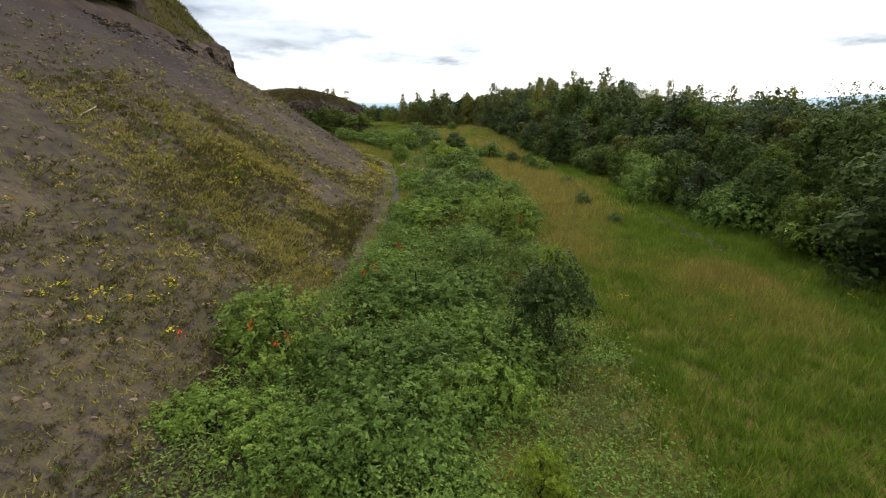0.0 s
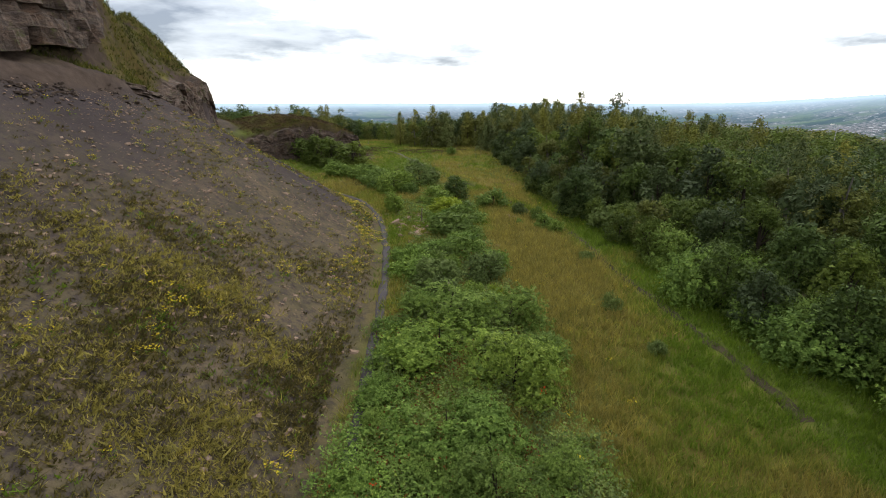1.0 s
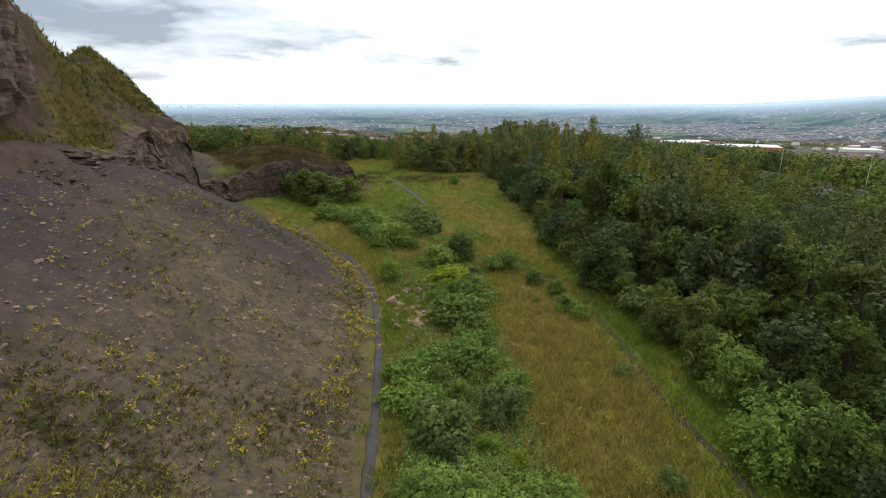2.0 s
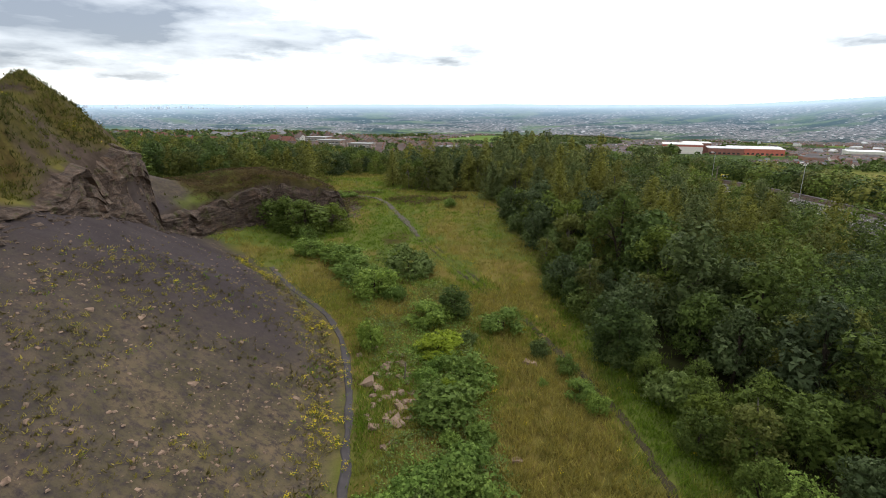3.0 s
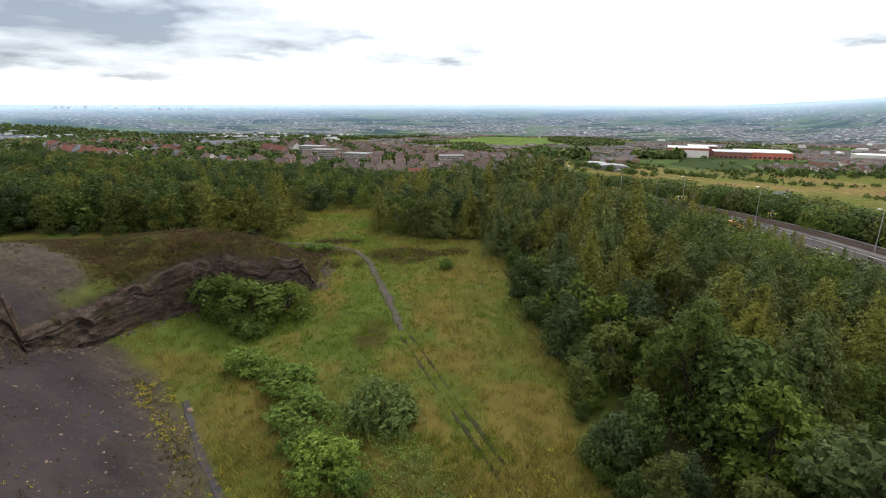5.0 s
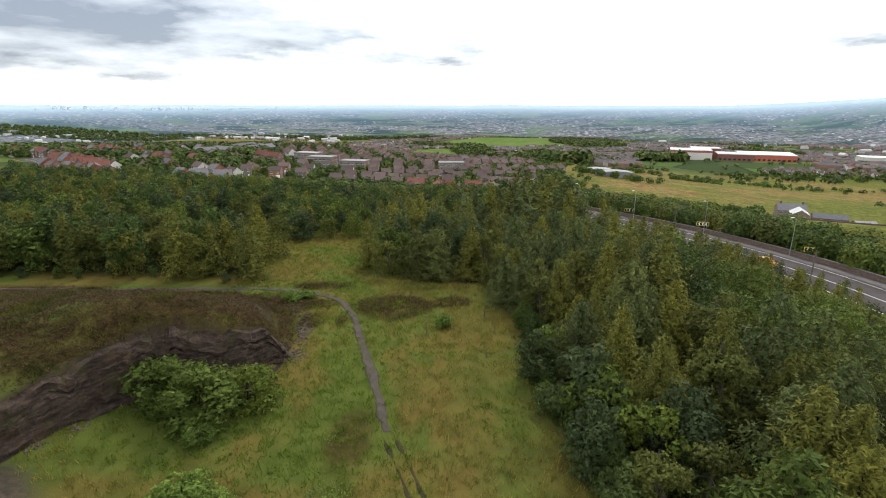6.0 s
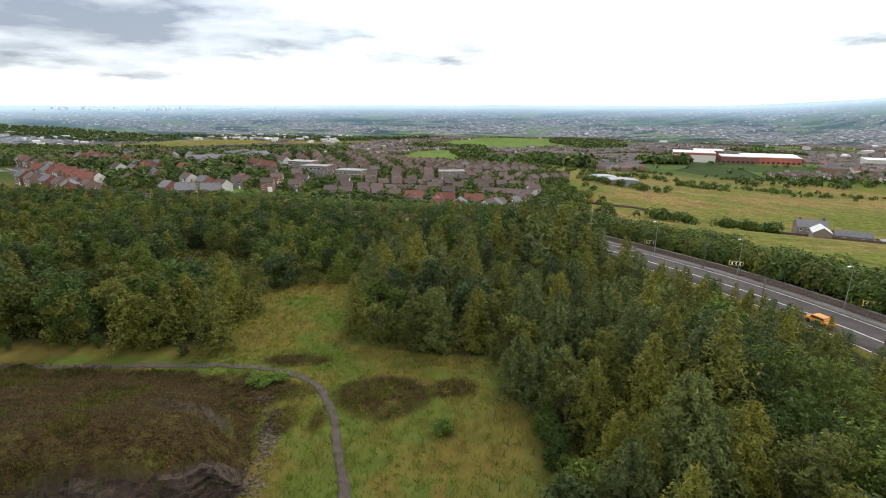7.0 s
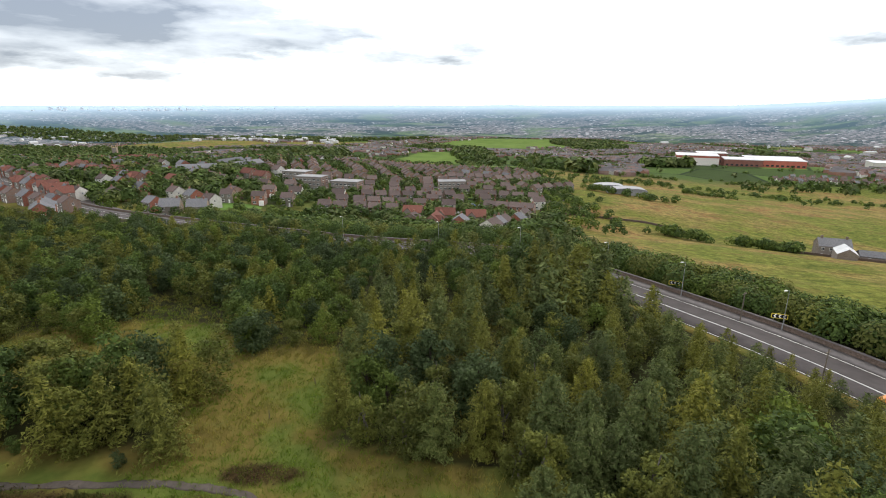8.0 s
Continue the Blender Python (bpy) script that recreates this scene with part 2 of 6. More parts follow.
M_GREY_SHRUB = leafage("grey_shrub_leaf", (0.066, 0.092, 0.028), (0.119, 0.156, 0.050), (0.174, 0.212, 0.081), 0.28)
M_BRAMBLE = leafage("bramble_leaf", (0.071, 0.118, 0.025), (0.142, 0.214, 0.044), (0.222, 0.304, 0.072), 0.30)
M_TURF = leafage("hill_turf", (0.052, 0.043, 0.015), (0.089, 0.073, 0.025), (0.134, 0.104, 0.039), 0.35)
M_CRAG_TURF = leafage("crag_turf", (0.040, 0.046, 0.012), (0.074, 0.078, 0.020), (0.125, 0.112, 0.032), 0.35)
M_HEATHER = leafage("heather_sprig", (0.033, 0.020, 0.010), (0.069, 0.041, 0.019), (0.119, 0.080, 0.030), 0.2)


def rock_paint():
    p = Paint("quarry_rock", 0.92)
    bed = p.node("ShaderNodeMapping", Vector=p.co)
    bed.inputs["Scale"].default_value = (0.6, 0.6, 2.2)
    c = p.ramp(p.noise(1.0, 6, 0.65, bed.outputs[0]), (0.30, (0.024, 0.017, 0.014)), (0.5, (0.064, 0.045, 0.034)), (0.66, (0.105, 0.077, 0.061)), (0.8, (0.18, 0.138, 0.112)))
    c = p.mix(p.ramp(p.noise(2.2, 5), (0.52, (0, 0, 0)), (0.66, (0.7, 0.7, 0.7))), c, (0.075, 0.045, 0.028))
    c = p.mix(0.6, c, p.ramp(p.each(), (0, (0.75, 0.75, 0.75)), (1, (1.2, 1.17, 1.15))), "MULTIPLY")
    thin = p.node("ShaderNodeMapping", Vector=p.co)
    thin.inputs["Scale"].default_value = (0.9, 0.9, 2.6)
    c = p.mix(0.6, c, p.ramp(p.noise(0.7, 5, 0.7, thin.outputs[0]), (0.36, (0.35, 0.34, 0.33)), (0.5, (0.95, 0.95, 0.95)), (0.66, (1.7, 1.6, 1.5))), "MULTIPLY")
    c = p.mix(p.ramp(p.noise(1.7, 6, 0.75), (0.56, (0, 0, 0)), (0.63, (0.85, 0.85, 0.85))), c, (0.052, 0.050, 0.015))
    p.bump(p.math("ADD", p.noise(0.3, 6, 0.7), p.noise(0.7, 4, 0.6, thin.outputs[0])), 0.25, 1.0)
    return p.base(c)


M_ROCK = rock_paint()
M_STONE = plain("loose_stone", (0.140, 0.094, 0.068), (0.270, 0.198, 0.150), 0.4, by_island=True)
M_TRACK = plain("trodden_shale", (0.042, 0.038, 0.040), (0.068, 0.061, 0.063), 0.9, far=0.03)
M_HEATH_TRACK = plain("gravel_track", (0.052, 0.044, 0.038), (0.088, 0.074, 0.063), 0.9, far=0.03)
M_TRACK_DRY = plain("trodden_earth", (0.0312, 0.0273, 0.0137), (0.0546, 0.0442, 0.0234), 0.9, far=0.03)
M_ASPHALT = plain("asphalt", (0.080, 0.070, 0.068), (0.114, 0.100, 0.097), 2.5, 0.85, far=0.004)
M_PAVE = plain("pavement_slab", (0.098, 0.090, 0.090), (0.143, 0.131, 0.128), 1.5, far=0.01)
M_LINE = plain("road_paint", (0.50, 0.50, 0.47), (0.68, 0.68, 0.66), 0.6, 0.7)
M_BRICK_WALL = plain("dark_stone_wall", (0.070, 0.050, 0.040), (0.150, 0.115, 0.095), 0.35)
M_STEEL = plain("galvanised_steel", (0.28, 0.29, 0.30), (0.42, 0.43, 0.44), 0.4, 0.5, 0.6)
M_DARK = plain("black_paint", (0.012, 0.012, 0.013), (0.025, 0.025, 0.026), 0.5, 0.5)
M_WHITE = plain("white_paint", (0.68, 0.68, 0.66), (0.80, 0.80, 0.79), 0.8, 0.6)
M_YELLOW = plain("sign_yellow", (0.62, 0.50, 0.06), (0.74, 0.60, 0.09), 0.4, 0.5)

# ---- meshes ----


def mesh_of(name, verts, faces, mats, ids=None, flat=True, **values):
    """A mesh from arrays of corners and of faces that all have as many corners."""
    verts, faces = np.asarray(verts, np.float32), np.asarray(faces, np.int32)
    me = bpy.data.meshes.new(name)
    me.vertices.add(len(verts))
    me.vertices.foreach_set("co", verts.ravel())
    me.loops.add(faces.size)
    me.loops.foreach_set("vertex_index", faces.ravel())
    me.polygons.add(len(faces))
    me.polygons.foreach_set("loop_start", np.arange(len(faces), dtype=np.int32) * faces.shape[1])
    for m in mats if isinstance(mats, (list, tuple)) else [mats]:
        me.materials.append(m)
    if ids is not None:
        me.polygons.foreach_set("material_index", np.asarray(ids, np.int32))
    me.polygons.foreach_set("use_smooth", np.full(len(faces), not flat))
    for key, v in values.items():
        a = me.attributes.new(key, "FLOAT", "POINT")
        a.data.foreach_set("value", np.asarray(v, np.float32))
    me.update(calc_edges=True)
    return me


def part(name, bm, material, parent, label="", at=None):
    """Links a bmesh or a mesh as one object under a thing or a part."""
    if isinstance(bm, bmesh.types.BMesh):
        me = bpy.data.meshes.new(name)
        bm.to_mesh(me)
        bm.free()
        me.materials.append(material)
    else:
        me = bm
    ob = new(name, me)
    ob.parent = parent
    if at is not None:
        ob.matrix_basis = at
    return tagged(ob, label)


def thing(name, m, label, category, group="", kind=""):
    ob = new(name)
    ob.empty_display_size = 0.2
    ob.matrix_basis = m
    return tagged(ob, label, category, group, kind)


def stuff(name, me, label, category, kind="stuff"):
    return tagged(new(name, me), label, category, kind=kind)


def ground_at(x, y):
    return float(height(np.array([x]), np.array([y]))[0])


def box(bm, x0, x1, y0, y1, z0, z1, bevel=0.0):
    made = bmesh.ops.create_cube(bm, size=1.0)
    vs = made["verts"]
    bmesh.ops.scale(bm, vec=(x1 - x0, y1 - y0, z1 - z0), verts=vs)
    bmesh.ops.translate(bm, vec=((x0 + x1) / 2, (y0 + y1) / 2, (z0 + z1) / 2), verts=vs)
    if bevel:
        bmesh.ops.bevel(bm, geom=list({e for v in vs for e in v.link_edges}), offset=bevel, segments=1, affect="EDGES")
    return vs


def boxed(*sizes, bevel=0.0):
    bm = bmesh.new()
    for s in sizes:
        box(bm, *s, bevel=bevel)
    return bm


def tubes(paths, sides=6):
    """Tapered limbs: for each a list of (place, radius). Returns corners and four-sided faces."""
    verts, faces = [], []
    for path in paths:
        start = len(verts)
        for i, (p, r) in enumerate(path):
            a, b = path[max(i - 1, 0)][0], path[min(i + 1, len(path) - 1)][0]
            d = np.subtract(b, a)
            d = d / (np.linalg.norm(d) + 1e-9)
            u = np.cross(d, (0.31, 0.95, 0.1))
            u = u / (np.linalg.norm(u) + 1e-9)
            v = np.cross(d, u)
            for k in range(sides):
                s = 2 * math.pi * k / sides
                verts.append(np.add(p, r * (math.cos(s) * u + math.sin(s) * v)))
        for i in range(len(path) - 1):
            for k in range(sides):
                n = (k + 1) % sides
                faces.append((start + i * sides + k, start + i * sides + n, start + (i + 1) * sides + n, start + (i + 1) * sides + k))
    return np.array(verts), np.array(faces)


def leaves(c, n, size, rng, slim=0.5):
    """Leaf blades: three-cornered, centred at c, facing about n. Returns an array of corners, three to a leaf."""
    n = n / (np.linalg.norm(n, axis=1, keepdims=True) + 1e-9)
    u = np.cross(n, rng.normal(size=n.shape))
    u = u / (np.linalg.norm(u, axis=1, keepdims=True) + 1e-9)
    v = np.cross(n, u)
    s = np.asarray(size)[:, None]
    return np.stack([c - u * s * 0.55 - v * s * slim, c - u * s * 0.55 + v * s * slim, c + u * s], 1)


def blades(c, tall, wide, rng, lean=0.35):
    """Upright blades of grass: a foot of that width at c and a leaning tip."""
    a = rng.uniform(0, 6.283, len(c))
    side = np.stack([np.cos(a), np.sin(a), 0 * a], 1) * np.asarray(wide)[:, None] / 2
    tip = np.stack([rng.normal(0, lean, len(c)), rng.normal(0, lean, len(c)), np.ones(len(c))], 1) * np.asarray(tall)[:, None]
    return np.stack([c - side, c + side, c + tip], 1)


def way(rng, count, low=-1.0):
    z = rng.uniform(low, 1, count)
    a = rng.uniform(0, 2 * math.pi, count)
    r = np.sqrt(1 - z * z)
    return np.stack([r * np.cos(a), r * np.sin(a), z], 1)


def lobe_cores(at, radius, rng):
    """Dense inner foliage of each lobe: a broken shell of larger leaves behind the twigs."""
    out = []
    for p, r in zip(at, radius):
        u = way(rng, 64)
        out.append(leaves(p + u * (r * rng.uniform(0.72, 1.08, 64))[:, None], u + rng.normal(0, 0.35, u.shape), r * rng.uniform(0.20, 0.34, 64), rng, 0.62))
    q = np.concatenate(out)
    return q[q[:, :, 2].min(1) > 0.02]


def broad_crown(rng, tall, wide, count, size, lobes=11, foot=0.22):
    """A crown of leafy lobes with hollows between them."""
    d = way(rng, lobes, -0.85)
    middle = np.array([0, 0, tall * (0.5 + foot / 2)])
    reach = np.array([wide, wide, tall * (1 - foot) / 2])
    lobe_r = rng.uniform(0.30, 0.47, lobes) * wide
    at = middle + d * (reach - 0.36 * wide * np.array([1, 1, 0.75])) * rng.uniform(0.75, 1.12, (lobes, 1))
    at[0] = middle + (0, 0, reach[2] * 0.55)
    # leaves sit along short twigs that stand out of each lobe
    per = 13
    twigs = count // per
    count = twigs * per
    pick = rng.choice(lobes, twigs, p=lobe_r**2 / (lobe_r**2).sum())
    u = way(rng, twigs, -0.75)
    start = at[pick] + u * (lobe_r[pick] * rng.uniform(0.5, 0.92, twigs))[:, None] * (1.0, 1.0, 0.85)
    go = u + (0, 0, 0.3) + rng.normal(0, 0.5, (twigs, 3))
    go = go / np.linalg.norm(go, axis=1, keepdims=True) * (wide * rng.uniform(0.08, 0.30, twigs) ** 1.15)[:, None]
    step = np.tile(np.linspace(0.05, 1.0, per), twigs)[:, None]
    c = np.repeat(start, per, 0) + np.repeat(go, per, 0) * step - (0, 0, 0.05 * wide) * step**2 + rng.normal(0, 0.6 * size, (count, 3))
    c[:, 2] = np.where(c[:, 2] < 0.05, 0.05 + 0.3 * tall * rng.random(count), c[:, 2])
    n = np.repeat(u * 0.9 + (0, 0, 0.6) + rng.normal(0, 0.35, (twigs, 3)), per, 0) + rng.normal(0, 0.4, (count, 3))
    return leaves(c, n, size * rng.uniform(0.6, 1.35, count), rng), at, lobe_cores(at, lobe_r * 0.74, rng)


def pine_crown(rng, tall, wide, count, size, droop=0.1, bare=0.12, power=0.85):
    """Whorls of branches, shorter towards the tip."""
    whorls = int(tall * 2.6)
    out_c, out_n = [], []
    per = max(3, count // (whorls * 6))
    for w in range(whorls):
        f = (w + 0.5 * rng.random()) / whorls
        z = tall * (bare + (1 - bare) * f)
        long = wide * (1 - f) ** power * rng.uniform(0.75, 1.12) + 0.12
        turn = rng.uniform(0, 6.28)
        for k in range(6):
            a = turn + k * 1.047 + rng.normal(0, 0.2)
            mine = long * rng.uniform(0.65, 1.1)
            m = max(3, int(per * (0.4 + 1.3 * (1 - f))))
            u = rng.random(m) ** 0.65
            side = rng.normal(0, 0.16, m) * mine * (1.1 - 0.6 * u)
            c = np.stack([np.cos(a) * u * mine - np.sin(a) * side, np.sin(a) * u * mine + np.cos(a) * side, z - droop * u * mine + 0.22 * u * u * mine + rng.normal(0, 0.20, m)], 1)
            out_c.append(c)
            out_n.append(np.stack([np.cos(a) * 0.8 + 0 * u, np.sin(a) * 0.8 + 0 * u, 0.8 + 0 * u], 1) + rng.normal(0, 0.4, (m, 3)))
    c, n = np.concatenate(out_c), np.concatenate(out_n)
    return leaves(c, n, 1.2 * size * rng.uniform(0.6, 1.3, len(c)), rng, 0.28)


def leaf_mesh(name, quads, mat, tint=None):
    verts = quads.reshape(-1, 3)
    faces = np.arange(len(verts), dtype=np.int32).reshape(-1, 3)
    return mesh_of(name, verts, faces, mat, tint=np.zeros(len(verts)) if tint is None else tint)


def trunk_mesh(rng, tall, thick, at, mat, lean=0.1):
    """A tapered stem with limbs that reach into the lobes of the crown."""
    bend = rng.normal(0, lean, 2)
    stem = [((bend[0] * (k / 5) ** 2 * tall, bend[1] * (k / 5) ** 2 * tall, tall * 0.86 * k / 5 - 0.15 * (k == 0)), thick * (1.25 - 1.05 * k / 5)) for k in range(6)]
    paths = [stem]
    for lobe in at[:7]:
        k = int(rng.integers(1, 4))
        a, r = np.array(stem[k][0]), stem[k][1] * 0.6
        mid = a * 0.5 + np.array(lobe) * 0.5 + (0, 0, 0.08 * tall)
        paths.append([(a, r), (mid, r * 0.6), (np.array(lobe), r * 0.18)])
    v, f = tubes(paths, 5)
    return mesh_of("trunk", v, f, mat, flat=False)

# ---- the lie of the land ----
def smooth(a, b, v):
    u = np.clip((np.asarray(v, float) - a) / (b - a), 0, 1)
    return u * u * (3 - 2 * u)


def lattice(ix, iy, seed):
    n = (ix * 374761393 + iy * 668265263 + seed * 974634777) & 0xFFFFFFFF
    n = ((n ^ (n >> 13)) * 1274126177) & 0xFFFFFFFF
    return ((n ^ (n >> 16)) & 0xFFFF) / 65535.0


def grain(x, y, size, seed=0):
    """Smooth noise of -1 to 1 with lumps of that size in metres."""
    x, y = np.asarray(x, float) / size, np.asarray(y, float) / size
    ix, iy = np.floor(x).astype(np.int64), np.floor(y).astype(np.int64)
    u, v = x - ix, y - iy
    u, v = u * u * (3 - 2 * u), v * v * (3 - 2 * v)
    low = lattice(ix, iy, seed) * (1 - u) + lattice(ix + 1, iy, seed) * u
    high = lattice(ix, iy + 1, seed) * (1 - u) + lattice(ix + 1, iy + 1, seed) * u
    return 2 * (low * (1 - v) + high * v) - 1


def rough(x, y, size, seed=0):
    return grain(x, y, size, seed) * 0.57 + grain(x, y, size * 0.47, seed + 1) * 0.29 + grain(x, y, size * 0.21, seed + 2) * 0.14


def inside(x, y, line):
    """Signed distance to an open line in the plan, positive to its left."""
    x, y = np.asarray(x, float), np.asarray(y, float)
    best, side = np.full(x.shape, 1e9), np.zeros(x.shape)
    for (ax, ay), (bx, by) in zip(line, line[1:]):
        dx, dy = bx - ax, by - ay
        u = np.clip(((x - ax) * dx + (y - ay) * dy) / (dx * dx + dy * dy), 0, 1)
        px, py = x - ax - u * dx, y - ay - u * dy
        far = np.hypot(px, py)
        cross = (dx * (y - ay) - dy * (x - ax)) / math.hypot(dx, dy)
        near = far < best - 1e-6
        side = np.where(near | ((far < best + 1e-6) & (np.abs(cross) > np.abs(side))), cross, side)
        best = np.minimum(best, far)
    return np.where(side >= 0, best, -best)


FAN = [(-4.5, -90), (-4.5, 18), (-4.3, 33), (-5.2, 50), (-7.4, 66), (-11.2, 74.5), (-14.8, 79.5), (-19.5, 86), (-25, 91.5), (-31, 95.5), (-37, 97), (-140, 99)]
CRAG = [(-25.5, -90), (-25.5, 20), (-26.5, 50), (-28.6, 61), (-31.0, 70), (-33.0, 78), (-33.6, 85), (-35.4, 88.8), (-39, 91), (-46, 93), (-140, 96)]
WALL = [(-150, 70), (-52, 74), (-40, 78), (-34.3, 82.5), (-34, 88), (-33.8, 93), (-33, 97), (-31, 102), (-28.5, 105.3), (-26.3, 108.4), (-23, 109.4), (-19.2, 109.9), (-16.9, 113), (-16.1, 117), (-16.3, 121), (-17.5, 127), (-21, 133), (-30, 137), (-60, 139), (-150, 141)]
FALL_Y = (-400, 0, 30, 70, 110, 135, 170, 200, 235, 270, 330, 400, 500, 700, 1250, 1800, 2700, 3600, 4300, 4820, 5050, 6500)
FALL_Z = (-3, 0, 0.1, 0.6, 1.8, 2.2, 1.8, 0.2, -3.2, -8, -19, -23, -27, -40, -84, -106, -131, -126, -52, 70, 100, 128)
FAR_X, FAR_Y = 4700.0, 4990.0


def meadow(x, y):
    """The ground without quarry and crag."""
    x, y = np.asarray(x, float), np.asarray(y, float)
    reach = y + (np.hypot(x, y) - y) * smooth(700, 2400, y)
    z = sum(np.interp(reach * k, FALL_Y, FALL_Z) for k in (0.97, 0.99, 1.01, 1.03)) / 4
    beyond = 1 - smooth(600, 1200, y)
    z = z - 0.1 * np.clip(x - 115, 0, 290) * smooth(90, 330, y) * beyond - 0.028 * np.clip(x - 34, 0, 60) * (1 - smooth(200, 330, y))
    z = z + 0.06 * np.clip(-x - 25, 0, 260) * smooth(120, 210, y) * beyond
    z = z + rough(x, y, 17, 5) * 0.35 * (1 - smooth(150, 400, y))
    z = z - 4 * smooth(50, 130, x) * smooth(190, 240, y) * (1 - smooth(330, 430, y))
    z = z + 11 * np.exp(-(((x + 105) / 140) ** 2) - ((y - 560) / 170) ** 2)
    far = smooth(500, 2200, y)
    z = z + rough(x, y, 620, 9) * 22 * far * (1 - 0.7 * smooth(3600, 4700, reach))
    return z + 80 * smooth(0.5, 1.0, x / np.maximum(y, 1)) * smooth(3500, 4800, reach)


def height(x, y):
    """The ground's height at a place of the plan."""
    x, y = np.asarray(x, float), np.asarray(y, float)
    z = meadow(x, y)
    near_wall = smooth(-22, -32, x) * smooth(84, 96, y) * (1 - smooth(118, 132, y))
    z = z + 1.8 * near_wall
    d = inside(x, y, FAN) + 0.5 * rough(x, y, 9, 21)
    scree = np.where(d > 0, 0.66 * (np.sqrt(d * d + 1.0) - 1.0) * (1 + 0 * d), 0)
    scree = scree + (0.22 * rough(x, y, 4.5, 31) + 0.5 * grain(x, y, 14, 33)) * smooth(0.5, 6, d)
    e = inside(x, y, CRAG) + 0.9 * rough(x, y, 5.5, 41)
    scree = np.minimum(scree, 15.0 + 0.02 * d)
    nose = smooth(56, 68, y)
    bench = (1.5 * smooth(-0.3, 0.9, e) + 0.40 * np.clip(e - 0.9, 0, 7) + 8.2 * smooth(3.4, 6.0, e)) * (1 - nose)
    prow = ((1.2 + 3.0 * smooth(64, 78, y)) * smooth(-0.3, 0.7, e) + (1.45 - 0.32 * smooth(64, 78, y)) * np.clip(e - 0.9, 0, 4.6)) * nose
    rock = bench + prow + 0.1 * np.clip(e - 7, 0, 40) + 0.5 * rough(x, y, 3.0, 47) * smooth(0.5, 2.5, e)
    rock = rock + (5.6 * np.exp(-(((x + 37) / 3.4) ** 2) - ((y - 62.5) / 7.5) ** 2) + 3.4 * np.exp(-(((x + 41.2) / 2.4) ** 2) - ((y - 81) / 3.6) ** 2)) * smooth(2.5, 4.5, e)
    z = z + scree
    z = z + np.maximum(0, 14.0 - 0.075 * np.clip(y - 50, 0, 60) + rock - z) * smooth(-0.4, 0.9, e)
    w = inside(x, y, WALL) + 0.5 * rough(x, y, 4, 51)
    ramp = np.interp(y, (80, 92, 98, 106, 113), (0.5, 0.66, 0.52, 0.15, 0.04)) * np.clip(w, 0, 13)
    dome = 2.9 * np.exp(-(((x + 30) / 10) ** 2) - ((y - 112) / 7) ** 2) + 1.0 * np.exp(-(((x + 45) / 12) ** 2) - ((y - 118) / 9) ** 2)
    top = 7.4 + 0.5 * rough(x, y, 9, 61) + ramp + dome - 0.21 * np.clip(y - 115, 0, 22) - 0.26 * np.clip(x + 21, 0, 6)
    flat = z + (np.maximum(top, z) - z) * smooth(-0.1, 1.1 + 5.5 * smooth(113, 123, y) + 3.5 * smooth(124, 130, y), w)
    return np.where(w > -0.2, flat, z)


# ---- ground: one sheet from the meadow to the horizon ----


def steps(*runs):
    """Grid lines: runs of (start, end, first step, last step)."""
    out = []
    for a, b, s0, s1 in runs:
        n = max(2, int(abs(b - a) / ((s0 + s1) / 2)))
        if abs(s1 - s0) < 1e-6:
            v = np.linspace(a, b, n + 1)
        else:
            u = np.linspace(0, 1, n + 1)
            v = a + (b - a) * (s0 * u + (s1 - s0) * u * u / 2) / (s0 + (s1 - s0) / 2)
        out.append(v[:-1])
    return np.concatenate([*out, [runs[-1][1]]])


gx = steps((-FAR_X, -300, 130, 18), (-300, -62, 16, 1.6), (-62, 26, 0.62, 0.62), (26, 110, 0.8, 2.4), (110, 400, 3, 18), (400, FAR_X, 18, 120))
gy = steps((-350, -12, 30, 1.2), (-12, 146, 0.68, 0.68), (146, 270, 1.2, 3), (270, 800, 3, 9), (800, FAR_Y, 10, 45))
GX, GY = np.meshgrid(gx, gy)
GZ = height(GX, GY)
ny, nx = GX.shape
idx = np.arange(nx * ny).reshape(ny, nx)
g_faces = np.stack([idx[:-1, :-1], idx[:-1, 1:], idx[1:, 1:], idx[1:, :-1]], -1).reshape(-1, 4)
fan, crag, wall = inside(GX, GY, FAN), inside(GX, GY, CRAG), inside(GX, GY, WALL)
fray = rough(GX, GY, 3.5, 71)
on_top = smooth(0.0, 1.2, wall + 0.5 * fray) * smooth(150, 138, GY) * smooth(94, 98, GY)
shale = smooth(-1.2, 0.8, fan + 0.9 * fray) * (1 - smooth(0.2, 1.2, crag - 3.4 * smooth(62, 54, GY + 4 * fray))) * (1 - smooth(-0.2, 0.6, wall))
ramp_up = smooth(-0.5, 1.0, wall) * smooth(105.5, 102.5, GY + 0.9 * (GX + 40) + 2.0 * fray) * (1 - smooth(-36, -33, GX + 1.5 * fray - 3 * smooth(96, 92, GY)))
shale = np.maximum(shale, ramp_up * (1 - smooth(-0.4, 0.6, crag)))
weed = smooth(26, 3, fan + 6 * rough(GX, GY, 11, 73)) * smooth(80, 42, GY + 14 * rough(GX, GY, 17, 75)) + 0.55 * smooth(5, 1.5, fan + fray)
heath_m = on_top * (1 - ramp_up) * smooth(-0.35, 0.15, rough(GX, GY, 9, 77) + 0.35)
